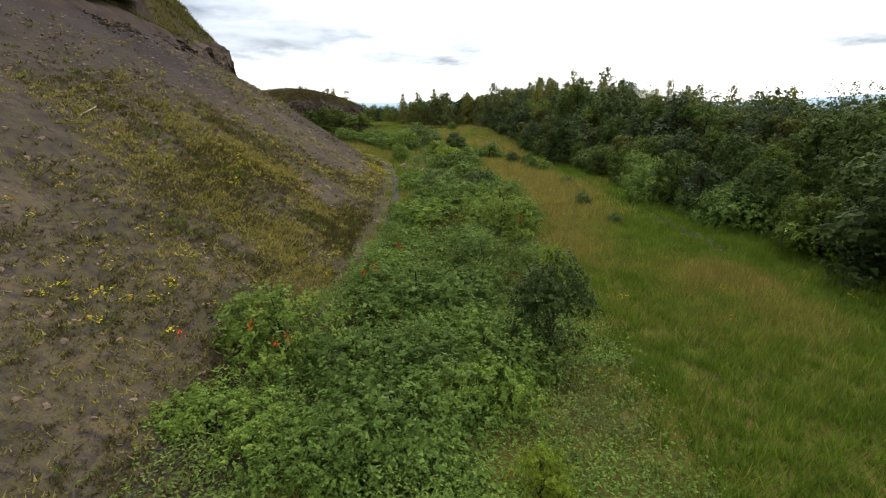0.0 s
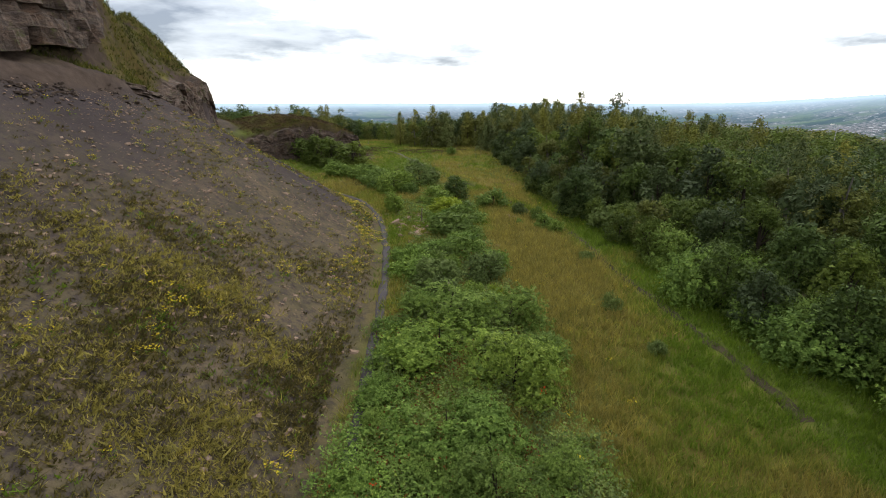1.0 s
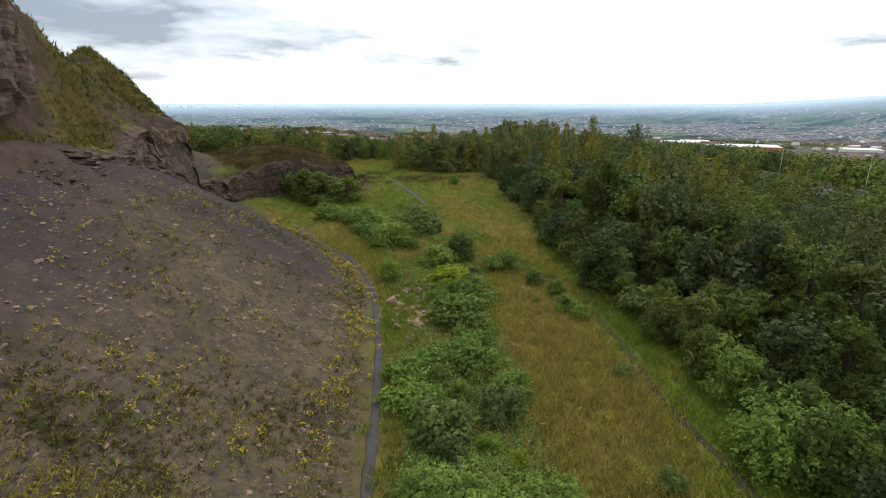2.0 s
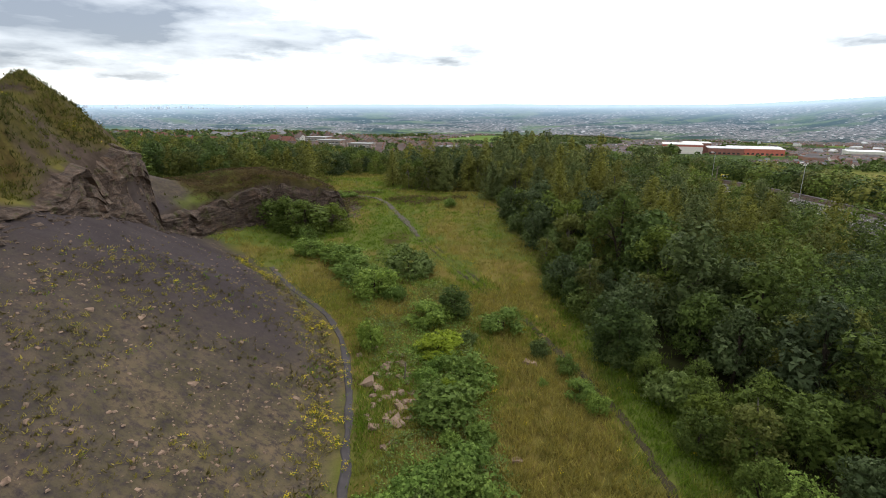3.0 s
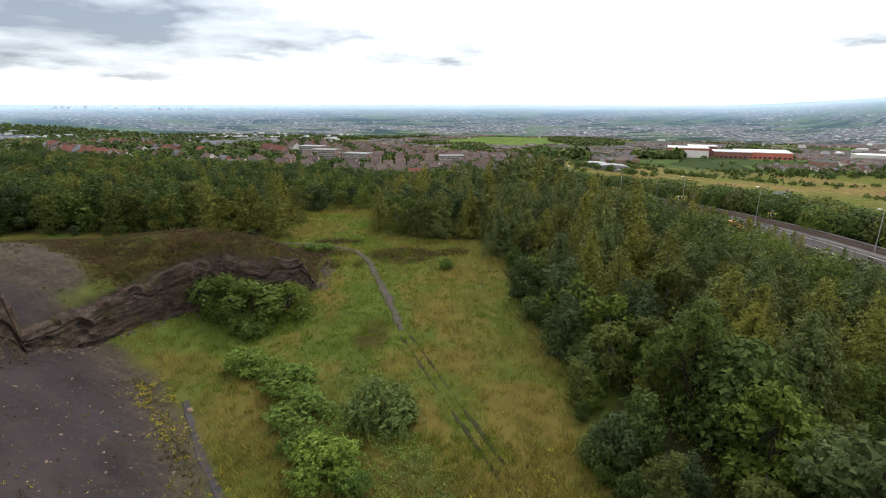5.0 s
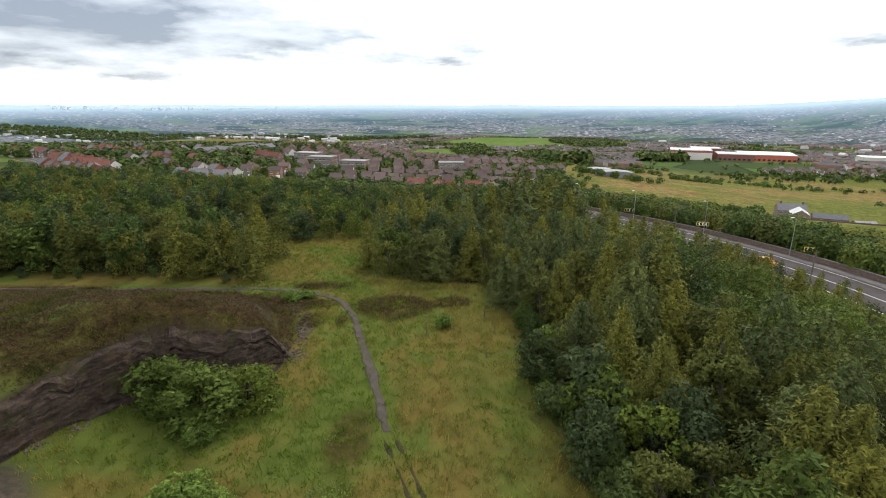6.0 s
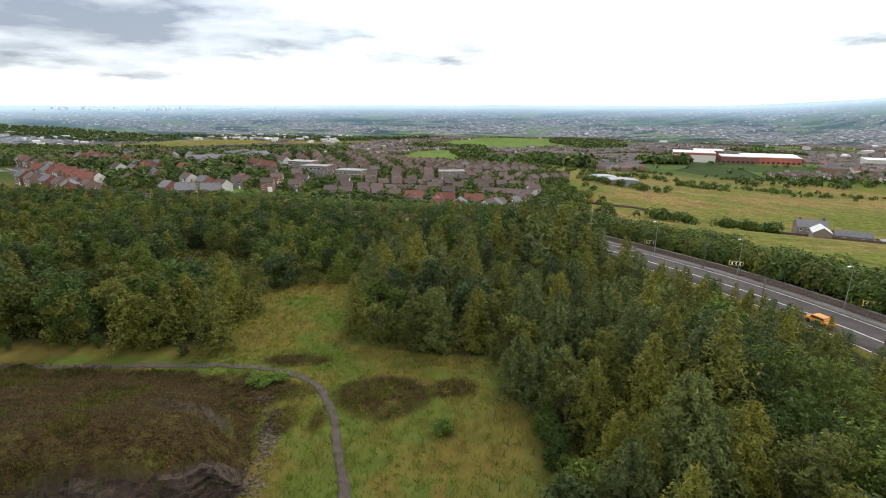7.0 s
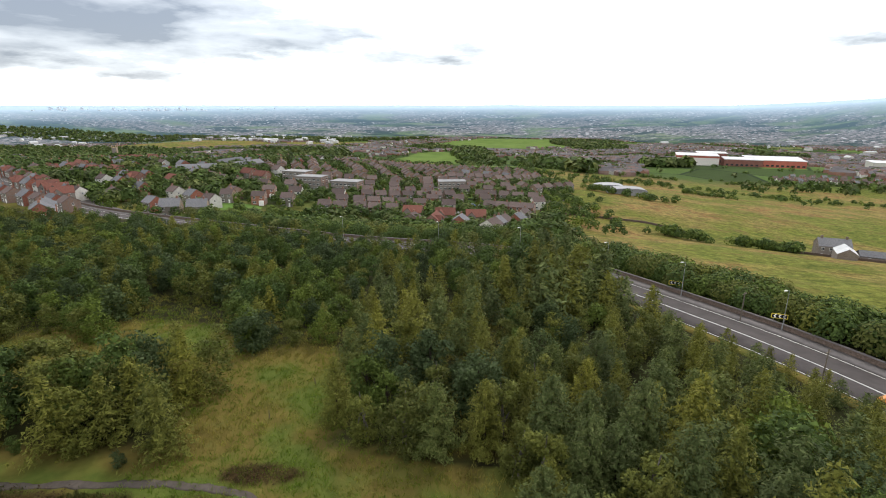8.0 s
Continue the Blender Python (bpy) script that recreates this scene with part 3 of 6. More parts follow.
HEATH = ((-5.0, 131.0, 5.6, 4.6), (3.6, 133, 2.6, 2.2), (-17.0, 139.9, 4.6, 1.5), (-15.5, 126.5, 1.6, 2.6), (-11.5, 126.5, 0.8, 2.4), (-24, 132, 9, 4.0))
for hx, hy, ha, hb in HEATH:
    heath_m = np.maximum(heath_m, smooth(1.25, 0.85, np.hypot((GX - hx) / ha, (GY - hy) / hb) + 0.3 * fray))
bare = smooth(1.2, 0.7, np.hypot((GX + 24.4) / 4.6, (GY - 122.6) / 1.6) + 0.35 * fray)
shale, heath_m = np.maximum(shale, bare), heath_m * (1 - bare)
steep = np.hypot(*np.gradient(GZ, gy, gx))
rock_m = np.maximum(smooth(-0.6, 0.2, crag) * np.clip(smooth(0.85, 1.3, steep + 0.5 * fray) + 0.8 * smooth(62, 54, GY + 5 * fray) * smooth(8.5, 7, crag), 0, 1), smooth(-0.2, 0.2, wall) * smooth(1.3, 0.7, wall) * smooth(121, 117, GY))
rock_m = rock_m * (1 - 0.9 * smooth(-0.1, 0.2, rough(GX, GY, 4.5, 89) - 0.12 + 0.35 * smooth(54, 64, GY)) * smooth(1.2, 2.4, crag))
lush = smooth(0.1, 0.55, rough(GX, GY, 10, 81) + 0.35 * smooth(9, 16, GX) * smooth(70, 20, GY) + 0.95 * smooth(92, 100, GY) * smooth(0, -6, GX + 0.12 * (GY - 100)) + 0.5 * np.exp(-((GX - 1.0) ** 2) / 6) * smooth(85, 95, GY))
lush = np.maximum(lush, smooth(1.5, 4, crag) * smooth(0.0, 0.4, rough(GX, GY, 6, 83) + 0.1) * 0.4)
dry = smooth(0.05, 0.5, rough(GX, GY, 8, 85) + 0.75 * smooth(4.5, 6.5, GX) * smooth(13.5, 11, GX) * smooth(30, 45, GY) * smooth(95, 80, GY) + 0.5 * smooth(138, 148, GY))
heath_m = np.maximum(heath_m, 0.7 * smooth(1.2, 2.4, crag) * smooth(96, 92, GY))
heath_m = np.maximum(heath_m, 0.75 * smooth(1.15, 0.6, np.hypot((GX + 6.2) / 2.6, (GY - 101.5) / 5.0) + 0.3 * fray))
track_line = [(12, 64), (9.2, 74), (6.0, 81.2), (1.6, 91.5), (-2.7, 102.5), (-6.1, 114.7), (-8.2, 121.4)]
off_track = np.abs(inside(GX, GY, track_line)) + 60 * (1 - smooth(60, 66, GY) * smooth(124, 118, GY))
lush = np.maximum(lush, 0.9 * smooth(1.9, 0.9, off_track + 0.5 * fray))
lush = np.maximum(lush, 0.95 * smooth(13.2, 14.8, GX + 0.05 * (GY - 45) + 0.8 * fray) * smooth(78, 66, GY))
dry = np.maximum(dry, smooth(0.9, 0.4, np.abs(GX - 2.2 + 0.5 * fray)) * smooth(98, 102, GY) * smooth(128, 122, GY))
farm = smooth(330, 420, GY + 40 * rough(GX, GY, 90, 87))
moor = smooth(20, 45, GX - 0.16 * (GY - 200) + 8 * fray) * smooth(205, 235, GY + 0.8 * (GX - 50)) * smooth(930, 760, GY + 0.1 * GX + 30 * fray)
# large fields and woods of the valley: middle and half widths
PASTURE = ((370, 2850, 430, 420), (200, 560, 90, 110), (1450, 3300, 330, 300), (-20, 1500, 90, 300))
OCHRE = ((-1350, 2860, 430, 250), (-640, 3050, 300, 180), (60, 620, 40, 50))
VALE_WOODS = ((720, 2680, 150, 420), (-60, 2350, 110, 420), (90, 1640, 60, 380), (200, 1050, 50, 260), (-1750, 2350, 620, 260), (-900, 2100, 420, 160), (-420, 1500, 160, 260), (-900, 3350, 900, 90), (900, 1650, 160, 130), (455, 1120, 50, 30), (-2300, 3200, 700, 200), (1250, 2050, 90, 200))


def blobs(x, y, rows, seed):
    """How far a place lies within any of those ragged ovals."""
    out = np.zeros(np.shape(x))
    rag = 0.25 * rough(x, y, 120, seed)
    for cx, cy, a, b in rows:
        out = np.maximum(out, smooth(1.08, 0.92, np.hypot((x - cx) / a, (y - cy) / b) + rag))
    return out


pasture = blobs(GX, GY, PASTURE, 93)
moor = np.maximum(moor, blobs(GX, GY, OCHRE, 97))
wood_edge = np.interp(GY, (-30, 12, 30, 36, 50, 61, 75, 86, 94, 103, 120, 132, 140, 143), (18.6, 18.6, 19.6, 18.0, 16.6, 15.6, 13.2, 13.0, 15.2, 12.2, 12, 9.5, 8, -9))
litter = smooth(2.8, 5.0, GX - wood_edge + fray) * smooth(146, 141, GY)
litter = np.maximum(litter, smooth(142, 146, GY) * smooth(262, 250, GY + 0.35 * GX) * (1 - smooth(1.2, 0.9, np.hypot((GX + 21) / 11, (GY - 155) / 15))) * (1 - smooth(1.2, 0.9, np.hypot((GX + 50) / 20, (GY - 166) / 12))))
litter = litter * (1 - moor)
g_values = {"litter": litter, "pasture": pasture, "shale": shale, "weed": np.clip(weed, 0, 1), "heath": heath_m, "rock": rock_m, "lush": lush * (1 - farm), "dry": dry * (1 - farm), "farm": farm, "moor": moor}
ground = stuff("ground", mesh_of("ground", np.stack([GX, GY, GZ], -1).reshape(-1, 3), g_faces, M_GROUND, flat=False, **{k: v.ravel() for k, v in g_values.items()}), "rough grassland, shale scree and far fields on a hillside", "ground", "structure")


# ---- footpaths and road ----


def along(line, step):
    """Points every step metres on a line that is rounded at its corners."""
    p = np.array(line, float)
    for _ in range(3):
        q = np.empty((2 * len(p) - 2, 2))
        q[0::2], q[1::2] = p[:-1] * 0.75 + p[1:] * 0.25, p[:-1] * 0.25 + p[1:] * 0.75
        p = np.concatenate([p[:1], q, p[-1:]])
    s = np.r_[0, np.cumsum(np.hypot(*np.diff(p, axis=0).T))]
    at = np.arange(0, s[-1], step)
    return np.stack([np.interp(at, s, p[:, 0]), np.interp(at, s, p[:, 1])], 1)


def sides_of(p):
    d = np.gradient(p, axis=0)
    d = d / np.linalg.norm(d, axis=1, keepdims=True)
    return np.stack([d[:, 1], -d[:, 0]], 1)


def ribbon(name, p, left, right, lift, mat, thick=0.12, level=None, ragged=0.0, across=4):
    """A strip over the ground along p, from left to right of it (metres), with a skirt into the ground."""
    n = sides_of(p)
    u = np.linspace(0, 1, across + 1)
    rag = ragged * np.stack([rough(p[:, 0], p[:, 1], 1.7, 91), rough(p[:, 0], p[:, 1], 1.7, 95)], 1)
    rows = []
    for k in u:
        off = (left + rag[:, 0]) * (1 - k) + (right + rag[:, 1]) * k
        q = p + n * off[:, None]
        z = (level if level is not None else height(q[:, 0], q[:, 1])) + lift
        rows.append(np.c_[q, z])
    low = [rows[0] - (0, 0, thick), *rows, rows[-1] - (0, 0, thick)]
    v = np.stack(low, 1)
    m, w = v.shape[:2]
    i = np.arange(m * w).reshape(m, w)
    f = np.stack([i[:-1, :-1], i[:-1, 1:], i[1:, 1:], i[1:, :-1]], -1).reshape(-1, 4)
    return mesh_of(name, v.reshape(-1, 3), f, mat, flat=False)


FOOTPATH = [(-3.4, 14), (-3.3, 26), (-3.5, 33), (-3.8, 40), (-4.2, 47.5), (-5.2, 55.5), (-6.4, 63), (-8.2, 69.5), (-10.6, 74.6), (-14.2, 79), (-18.6, 85), (-21, 89)]
MEADOW_PATH = [(16.6, 16), (15.6, 27), (15.0, 35), (14.4, 41), (13.5, 47), (13.8, 54), (13.0, 60), (11.1, 67), (9.2, 74), (6.0, 81.2), (1.6, 91.5), (-2.7, 102.5), (-6.1, 114.7), (-8.2, 121.4), (-9.8, 127), (-11.8, 131.5), (-14.4, 134.9), (-17.6, 136.9), (-21.5, 137.8), (-27, 138.4), (-36, 138.2), (-48, 137.8), (-70, 137.2)]
stuff("footpath", ribbon("footpath", along(FOOTPATH, 0.4), -0.27, 0.27, 0.04, M_TRACK, ragged=0.2), "narrow trodden path of grey shale along the scree", "path", "structure")
for a, b in ((0.42, 0.62), (-0.62, -0.45)):
    stuff("meadow_path", ribbon("meadow_path", along(MEADOW_PATH[8:12], 0.4), a, b, 0.012, M_TRACK_DRY, ragged=0.3), "faint trodden rut of earth through the grass", "path", "structure")
stuff("meadow_path", ribbon("meadow_path", along(MEADOW_PATH[1:9], 0.4), -0.3, 0.3, 0.015, M_TRACK_DRY, ragged=0.3), "trodden earth path through the grass", "path", "structure")
stuff("heath_path", ribbon("heath_path", along(MEADOW_PATH[11:], 0.4), -0.5, 0.5, 0.04, M_HEATH_TRACK, ragged=0.42), "grey-brown gravel path curving between the heather", "path", "structure")

# ---- plants ----
KINDS = {}


def tree_kind(key, name, label, category, mat, bark, tall, wide, count, size, shape, variants=3):
    """Variants of one kind of tree, each a stem and a crown, kept for planting."""
    KINDS[key] = {"name": name, "label": label, "category": category, "tall": tall, "made": []}
    for v in range(variants):
        rng = np.random.default_rng(abs(hash((tall, wide, count, v))) % 99991 + 7 * v)
        t, w = tall * (0.94 + 0.06 * v), wide * (1.05 - 0.05 * v)
        if shape == "broad":
            quads, at, core = broad_crown(rng, t, w, count, size, lobes=26 + 2 * v, foot=-0.12)
        elif shape == "bush":
            quads, at, core = broad_crown(rng, t, w, count, size, lobes=20 + v, foot=-0.3)
        else:
            quads, at, core = pine_crown(rng, t, w, count, size, *shape), np.zeros((0, 3)), np.zeros((0, 3, 3))
        if key.startswith("close_"):
            core = core[:0]
        thick = 0.022 * t if shape == "bush" else 0.018 * t
        KINDS[key]["made"].append((trunk_mesh(rng, t, thick, at, bark, 0.04 if len(at) else 0.0), leaf_mesh("crown", np.concatenate([quads, core]), mat), quads, core))


tree_kind("willow", "willow_tree", "leafy green willow tree in the rough wood", "tree", M_WILLOW, M_BARK, 6.0, 2.6, 6270, 0.102, "bush", 4)
tree_kind("oak", "oak_tree", "dark green round oak tree at the wood's edge", "tree", M_OAK, M_BARK, 7.0, 2.9, 5940, 0.108, "broad", 3)
tree_kind("birch", "birch_tree", "airy olive green birch tree with pale stems", "tree", M_BIRCH, M_BIRCH_BARK, 7.0, 2.1, 5610, 0.100, "bush", 3)
tree_kind("whitebeam", "whitebeam_tree", "grey-green whitebeam tree with silvery leaves", "tree", M_SALLOW, M_BARK, 6.5, 2.5, 5940, 0.108, "broad", 2)
tree_kind("pine", "pine_tree", "dark green pine tree with whorled branches", "tree", M_PINE, M_BARK, 8.0, 3.1, 5600, 0.18, (0.02, 0.04, 0.48), 3)
tree_kind("larch", "larch_tree", "yellow-green larch tree with a pointed top", "tree", M_LARCH, M_BARK, 8.4, 3.1, 5600, 0.165, (0.22, 0.04, 0.6), 3)
tree_kind("shrub", "willow_shrub", "rounded green willow shrub in the meadow", "shrub", M_SHRUB, M_BARK, 3.0, 2.2, 3600, 0.118, "bush", 3)
tree_kind("sallow", "sallow_shrub", "grey-green sallow shrub in the grass", "shrub", M_GREY_SHRUB, M_BARK, 3.0, 2.2, 3600, 0.118, "bush", 3)
tree_kind("bramble", "bramble_bush", "low dark green bramble thicket", "shrub", M_BRAMBLE, M_BARK, 1.8, 2.2, 3600, 0.106, "bush", 3)
tree_kind("lime", "young_tree", "bright yellow-green young tree", "tree", M_LIME, M_BARK, 3.2, 1.6, 3600, 0.11, "bush", 2)

tree_kind("close_shrub", "willow_shrub", "rounded green willow shrub in the meadow", "shrub", M_SHRUB, M_BARK, 3.0, 2.2, 11000, 0.078, "bush", 2)
tree_kind("close_bramble", "bramble_bush", "low dark green bramble thicket", "shrub", M_BRAMBLE, M_BARK, 1.8, 2.2, 11000, 0.072, "bush", 2)
tree_kind("close_oak", "oak_tree", "dark green young oak among the brambles", "tree", M_OAK, M_BARK, 3.6, 1.6, 8000, 0.078, "bush", 1)
tree_kind("close_lime", "young_tree", "bright yellow-green young tree", "tree", M_LIME, M_BARK, 3.2, 1.6, 6000, 0.078, "bush", 1)


def plant(key, x, y, tall, rng, group="", wide=1.0, label=""):
    """One tree or shrub, standing on the ground."""
    kind = KINDS[key]
    trunk, crown, _, _ = kind["made"][int(rng.integers(len(kind["made"])))]
    s = tall / kind["tall"]
    m = Matrix.LocRotScale((x, y, ground_at(x, y)), Euler((0, 0, rng.uniform(0, 6.28))), (s * wide, s * wide, s))
    ob = thing(kind["name"], m, label or kind["label"], kind["category"], group)
    part("trunk", trunk, None, ob)
    part("crown", crown, None, ob)
    return ob


rng = np.random.default_rng(11)
# the scrub between the two paths: kind, x, y, height, width
SCRUB = [
    ("shrub", -5.0, 14.4, 2.8, 1.1), ("bramble", -1.6, 13.0, 1.8, 1.3), ("bramble", 1.4, 14.4, 1.7, 1.2), ("oak", 3.6, 14.9, 3.9, 0.85), ("lime", 2.0, 8.3, 1.5, 1.0), ("bramble", -1.2, 10.6, 1.7, 1.2), ("bramble", 0.9, 11.4, 1.5, 1.0), ("bramble", -2.9, 9.4, 1.2, 1.1), ("bramble", -0.2, 8.6, 1.1, 1.1),
    ("bramble", -1.0, 19.0, 1.9, 1.4), ("shrub", 2.0, 22.5, 2.2, 1.1), ("lime", 4.6, 19.4, 2.6, 0.8), ("bramble", -5.4, 10.4, 1.1, 1.5), ("shrub", 3.6, 29.5, 3.0, 1.1),
    ("bramble", 0.4, 26.0, 1.7, 1.3), ("bramble", 0.1, 32.5, 1.9, 1.5), ("shrub", 0.6, 36.0, 2.8, 1.4), ("shrub", 4.2, 36.0, 2.7, 1.2), ("shrub", 5.2, 32.0, 1.6, 1.5),
    ("sallow", -0.2, 42.5, 2.3, 1.3), ("sallow", 3.4, 44.5, 2.1, 1.15), ("bramble", -2.2, 46.0, 1.3, 1.3), ("shrub", 2.2, 50.0, 2.2, 1.1), ("bramble", -0.4, 51.0, 1.3, 1.3),
    ("shrub", 1.2, 58.0, 2.3, 1.6), ("shrub", 2.9, 62.0, 2.4, 1.45), ("lime", 0.6, 66.5, 2.4, 1.9), ("shrub", -0.4, 73.0, 2.2, 1.6), ("oak", 2.1, 74.0, 3.3, 1.4), ("shrub", 6.7, 71.5, 2.3, 1.35),
    ("shrub", -5.4, 68.0, 2.3, 0.85), ("shrub", -6.6, 80.0, 2.9, 1.5), ("bramble", -4.3, 78.3, 1.3, 1.0), ("sallow", -3.2, 86.0, 3.7, 1.25), ("shrub", -9.8, 86.5, 2.3, 1.8), ("shrub", -12.0, 90.5, 2.7, 1.45), ("shrub", -17.2, 94.0, 2.3, 1.6),
    ("shrub", -14.2, 92.6, 1.9, 1.3), ("bramble", -8.6, 82.4, 1.4, 1.4), ("sallow", 9.3, 66.6, 1.6, 0.85), ("shrub", 11.0, 63.8, 1.5, 0.95), ("shrub", 11.1, 60.3, 1.5, 1.2), ("shrub", 11.9, 58.5, 1.4, 0.95), ("shrub", 8.6, 61.7, 0.7, 0.9),
    ("sallow", 11.0, 38.5, 1.1, 1.0), ("sallow", 11.6, 32.8, 0.9, 0.9), ("sallow", 12.4, 49.0, 0.8, 1.4), ("shrub", 2.4, 124.5, 2.0, 0.9),
    ("willow", -26.3, 105.8, 5.4, 1.3), ("willow", -20.6, 104.8, 6.0, 1.75), ("willow", -16.9, 106.6, 5.0, 1.6), ("willow", -23.6, 105.6, 5.6, 1.4), ("shrub", -19.5, 101.2, 1.7, 1.5),
    ("shrub", -18.6, 135.0, 1.3, 1.5), ("shrub", -20.6, 134.0, 1.5, 1.6),
]
for k in range(90):
    y = rng.uniform(17, 70)
    x = rng.uniform(-2.6, 4.8) if y < 56 else rng.uniform(-1.5, 3.6)
    if math.hypot(x + 2.4, y - 58.5) > 3.4 and min(math.hypot(x - s[1], y - s[2]) for s in SCRUB) > 1.9:
        SCRUB.append((str(rng.choice(["shrub", "bramble", "bramble", "sallow", "lime", "shrub"])), x, y, rng.uniform(0.9, 1.7), rng.uniform(0.9, 1.3)))
for key, x, y, tall, wide in SCRUB:
    plant("close_" + key if y < 41 and key != "sallow" else key, x, y, tall, rng, "scrub in the meadow", wide)

# the woods: places on a jittered grid, the nearest as things, the rest joined
EDGE_Y, EDGE_X = (-30, 12, 30, 36, 50, 61, 75, 86, 94, 103, 120, 132, 140, 143), (18.6, 18.6, 19.6, 18.0, 16.6, 15.6, 13.2, 13.0, 15.2, 12.2, 12, 9.5, 8, -9)
ROAD = [(76, 30), (74.5, 85), (73, 115), (70, 139), (65, 156), (58.5, 172), (50.5, 187), (43, 202), (35, 219), (22, 236), (4, 248), (-18, 256), (-42, 264), (-75, 275), (-110, 290), (-160, 318), (-225, 365), (-300, 425)]
road_line = along(ROAD, 1.5)


def off_road(x, y):
    return float(np.hypot(road_line[:, 0] - x, road_line[:, 1] - y).min())


def wooded(x, y):
    """Whether a tree of the near woods stands here."""
    if off_road(x, y) < 7.5 or y > 262:
        return False
    beyond = inside(np.array([x]), np.array([y]), ROAD)[0] < 0
    if beyond:
        return False
    if y < 143:
        return x > np.interp(y, EDGE_Y, EDGE_X) or (x < -29.5 and y > 140.8)
    clear = (-28.5 < x < -11 - 0.05 * (y - 143) and y < 168) or (-62 < x < -31 and 159 < y < 190 and abs(x + 44 + 0.35 * (y - 175)) < 9) or (-72 < x < -31 and 157 < y < 169)
    return not clear and x > -150


near, rest = [], []
for i in range(-70, 60):
    for j in range(-14, 90):
        x, y = i * 4.8 + (j % 2) * 2.4 + rng.normal(0, 1.1), j * 4.4 + rng.normal(0, 1.1)
        if y < -12 or not wooded(x, y) or not -0.95 * (y - 30) - 20 < x < 0.92 * (y + 25) + 12:
            continue
        into = x - float(np.interp(y, EDGE_Y, EDGE_X)) if y < 143 else 12.0
        stand_of = float(grain(np.array([x]), np.array([y]), 19, 3)[0])
        pines = stand_of + (0.45 if 85 < y < 240 and x > -15 else -0.35) - (0.7 if x < -30 else 0) - (0.5 if into < 4 else 0) + (0.3 if 98 < y < 175 and x > 6 else 0)
        if pines > 0.2:
            key = rng.choice(["pine", "larch", "larch"] if float(grain(np.array([x]), np.array([y]), 13, 8)[0]) > -0.1 else ["pine", "pine", "larch", "larch", "birch"])
        else:
            key = rng.choice(["willow", "oak", "oak", "birch", "whitebeam"] if y < 48 else ["willow", "willow", "oak", "birch", "whitebeam"] if y < 130 else ["willow", "birch", "birch", "oak", "larch", "whitebeam"])
        tall = 5.0 + 1.5 * float(smooth(3, 13, into)) * (y < 143) + 3.2 * float(smooth(74, 100, y)) - 1.8 * float(smooth(140, 165, y)) * (x > -28) + 1.8 * (x > 0) * float(smooth(165, 185, y)) + rng.normal(0, 1.1) + (0.5 if pines > 0.2 else 0)
        if y < 188:
            tall = min(tall, 1.8 + 0.28 * off_road(x, y))
        if 178 < y < 234 and 20 < x < 56:
            tall = tall + 2.6
        elif y > 170:
            tall = tall - 0.8
        if y > 140 and x < -22:
            tall = min(tall + 3.5 * float(smooth(170, 156, y)) * float(smooth(-22, -30, x)), 9.8 if y < 160 else 7.4)
        if y < 90 and into > 9:
            tall = tall + 1.6
        if y < 143:
            tall *= 0.7 + 0.3 * min(1.0, into / 4.0)
        seen_close = 14 < y < 76 and into < 16 or 76 <= y < 128 and into < 20 or 128 <= y < 158 and -12 < x < 24
        (near if seen_close and y < 158 else rest).append((key, x, y, max(2.2, tall)))
near.sort(key=lambda r: r[1] + 0.1 * r[2])
rest += near[300:]
for key, x, y, tall in near[:300]:
    plant(key, x, y, tall, rng, "trees of the wood", 1.0 + 0.2 * rng.random())
plant("oak", 22.6, 25.0, 6.4, rng, "trees of the wood", 1.35, "broad dark green bush at the wood's edge")
plant("oak", 19.8, 20.6, 5.8, rng, "trees of the wood", 1.4, "broad dark green bush at the wood's edge")

for y in np.arange(22, 126, 1.7):
    x = float(np.interp(y, EDGE_Y, EDGE_X)) + rng.uniform(0.6, 2.4)
    plant(str(rng.choice(["sallow", "oak", "willow", "oak", "willow"] if y > 48 else ["close_shrub", "close_oak", "close_oak", "close_bramble"])), x, float(y), rng.uniform(1.6, 4.0), rng, "bushes along the wood", rng.uniform(0.9, 1.15))


def joined_woods(name, rows, label, thin):
    """Many trees of the same kinds in one mesh a kind of leaf."""
    by = {}
    for key, x, y, tall in rows:
        by.setdefault(key, []).append((x, y, tall))
    for key, spots in by.items():
        kind, out, tint = KINDS[key], [], []
        zs = height(np.array([s[0] for s in spots]), np.array([s[1] for s in spots]))
        for (x, y, tall), z in zip(spots, zs):
            _, _, q, core = kind["made"][int(rng.integers(len(kind["made"])))]
            some = rng.permutation(len(q))[: int(len(q) / thin)]
            q = q[some]
            c = q.mean(1, keepdims=True)
            q = c + (q - c) * math.sqrt(thin) * 0.80
            if y >= 135 and len(core):
                q = np.concatenate([q, core[rng.permutation(len(core))[: int(len(core) / 1.6)]]])
            s, a, w = tall / kind["tall"], rng.uniform(0, 6.28), 1.0 + 0.2 * rng.random()
            r = np.array([[math.cos(a) * w, -math.sin(a) * w, 0], [math.sin(a) * w, math.cos(a) * w, 0], [0, 0, 1]]) * s
            out.append(q @ r.T + (x, y, z))
            tint.append(np.full(len(q) * 3, rng.random()))
        if out:
            me = leaf_mesh(name, np.concatenate(out), kind["made"][0][1].materials[0], np.concatenate(tint))
            stuff(name, me, label, "woodland")


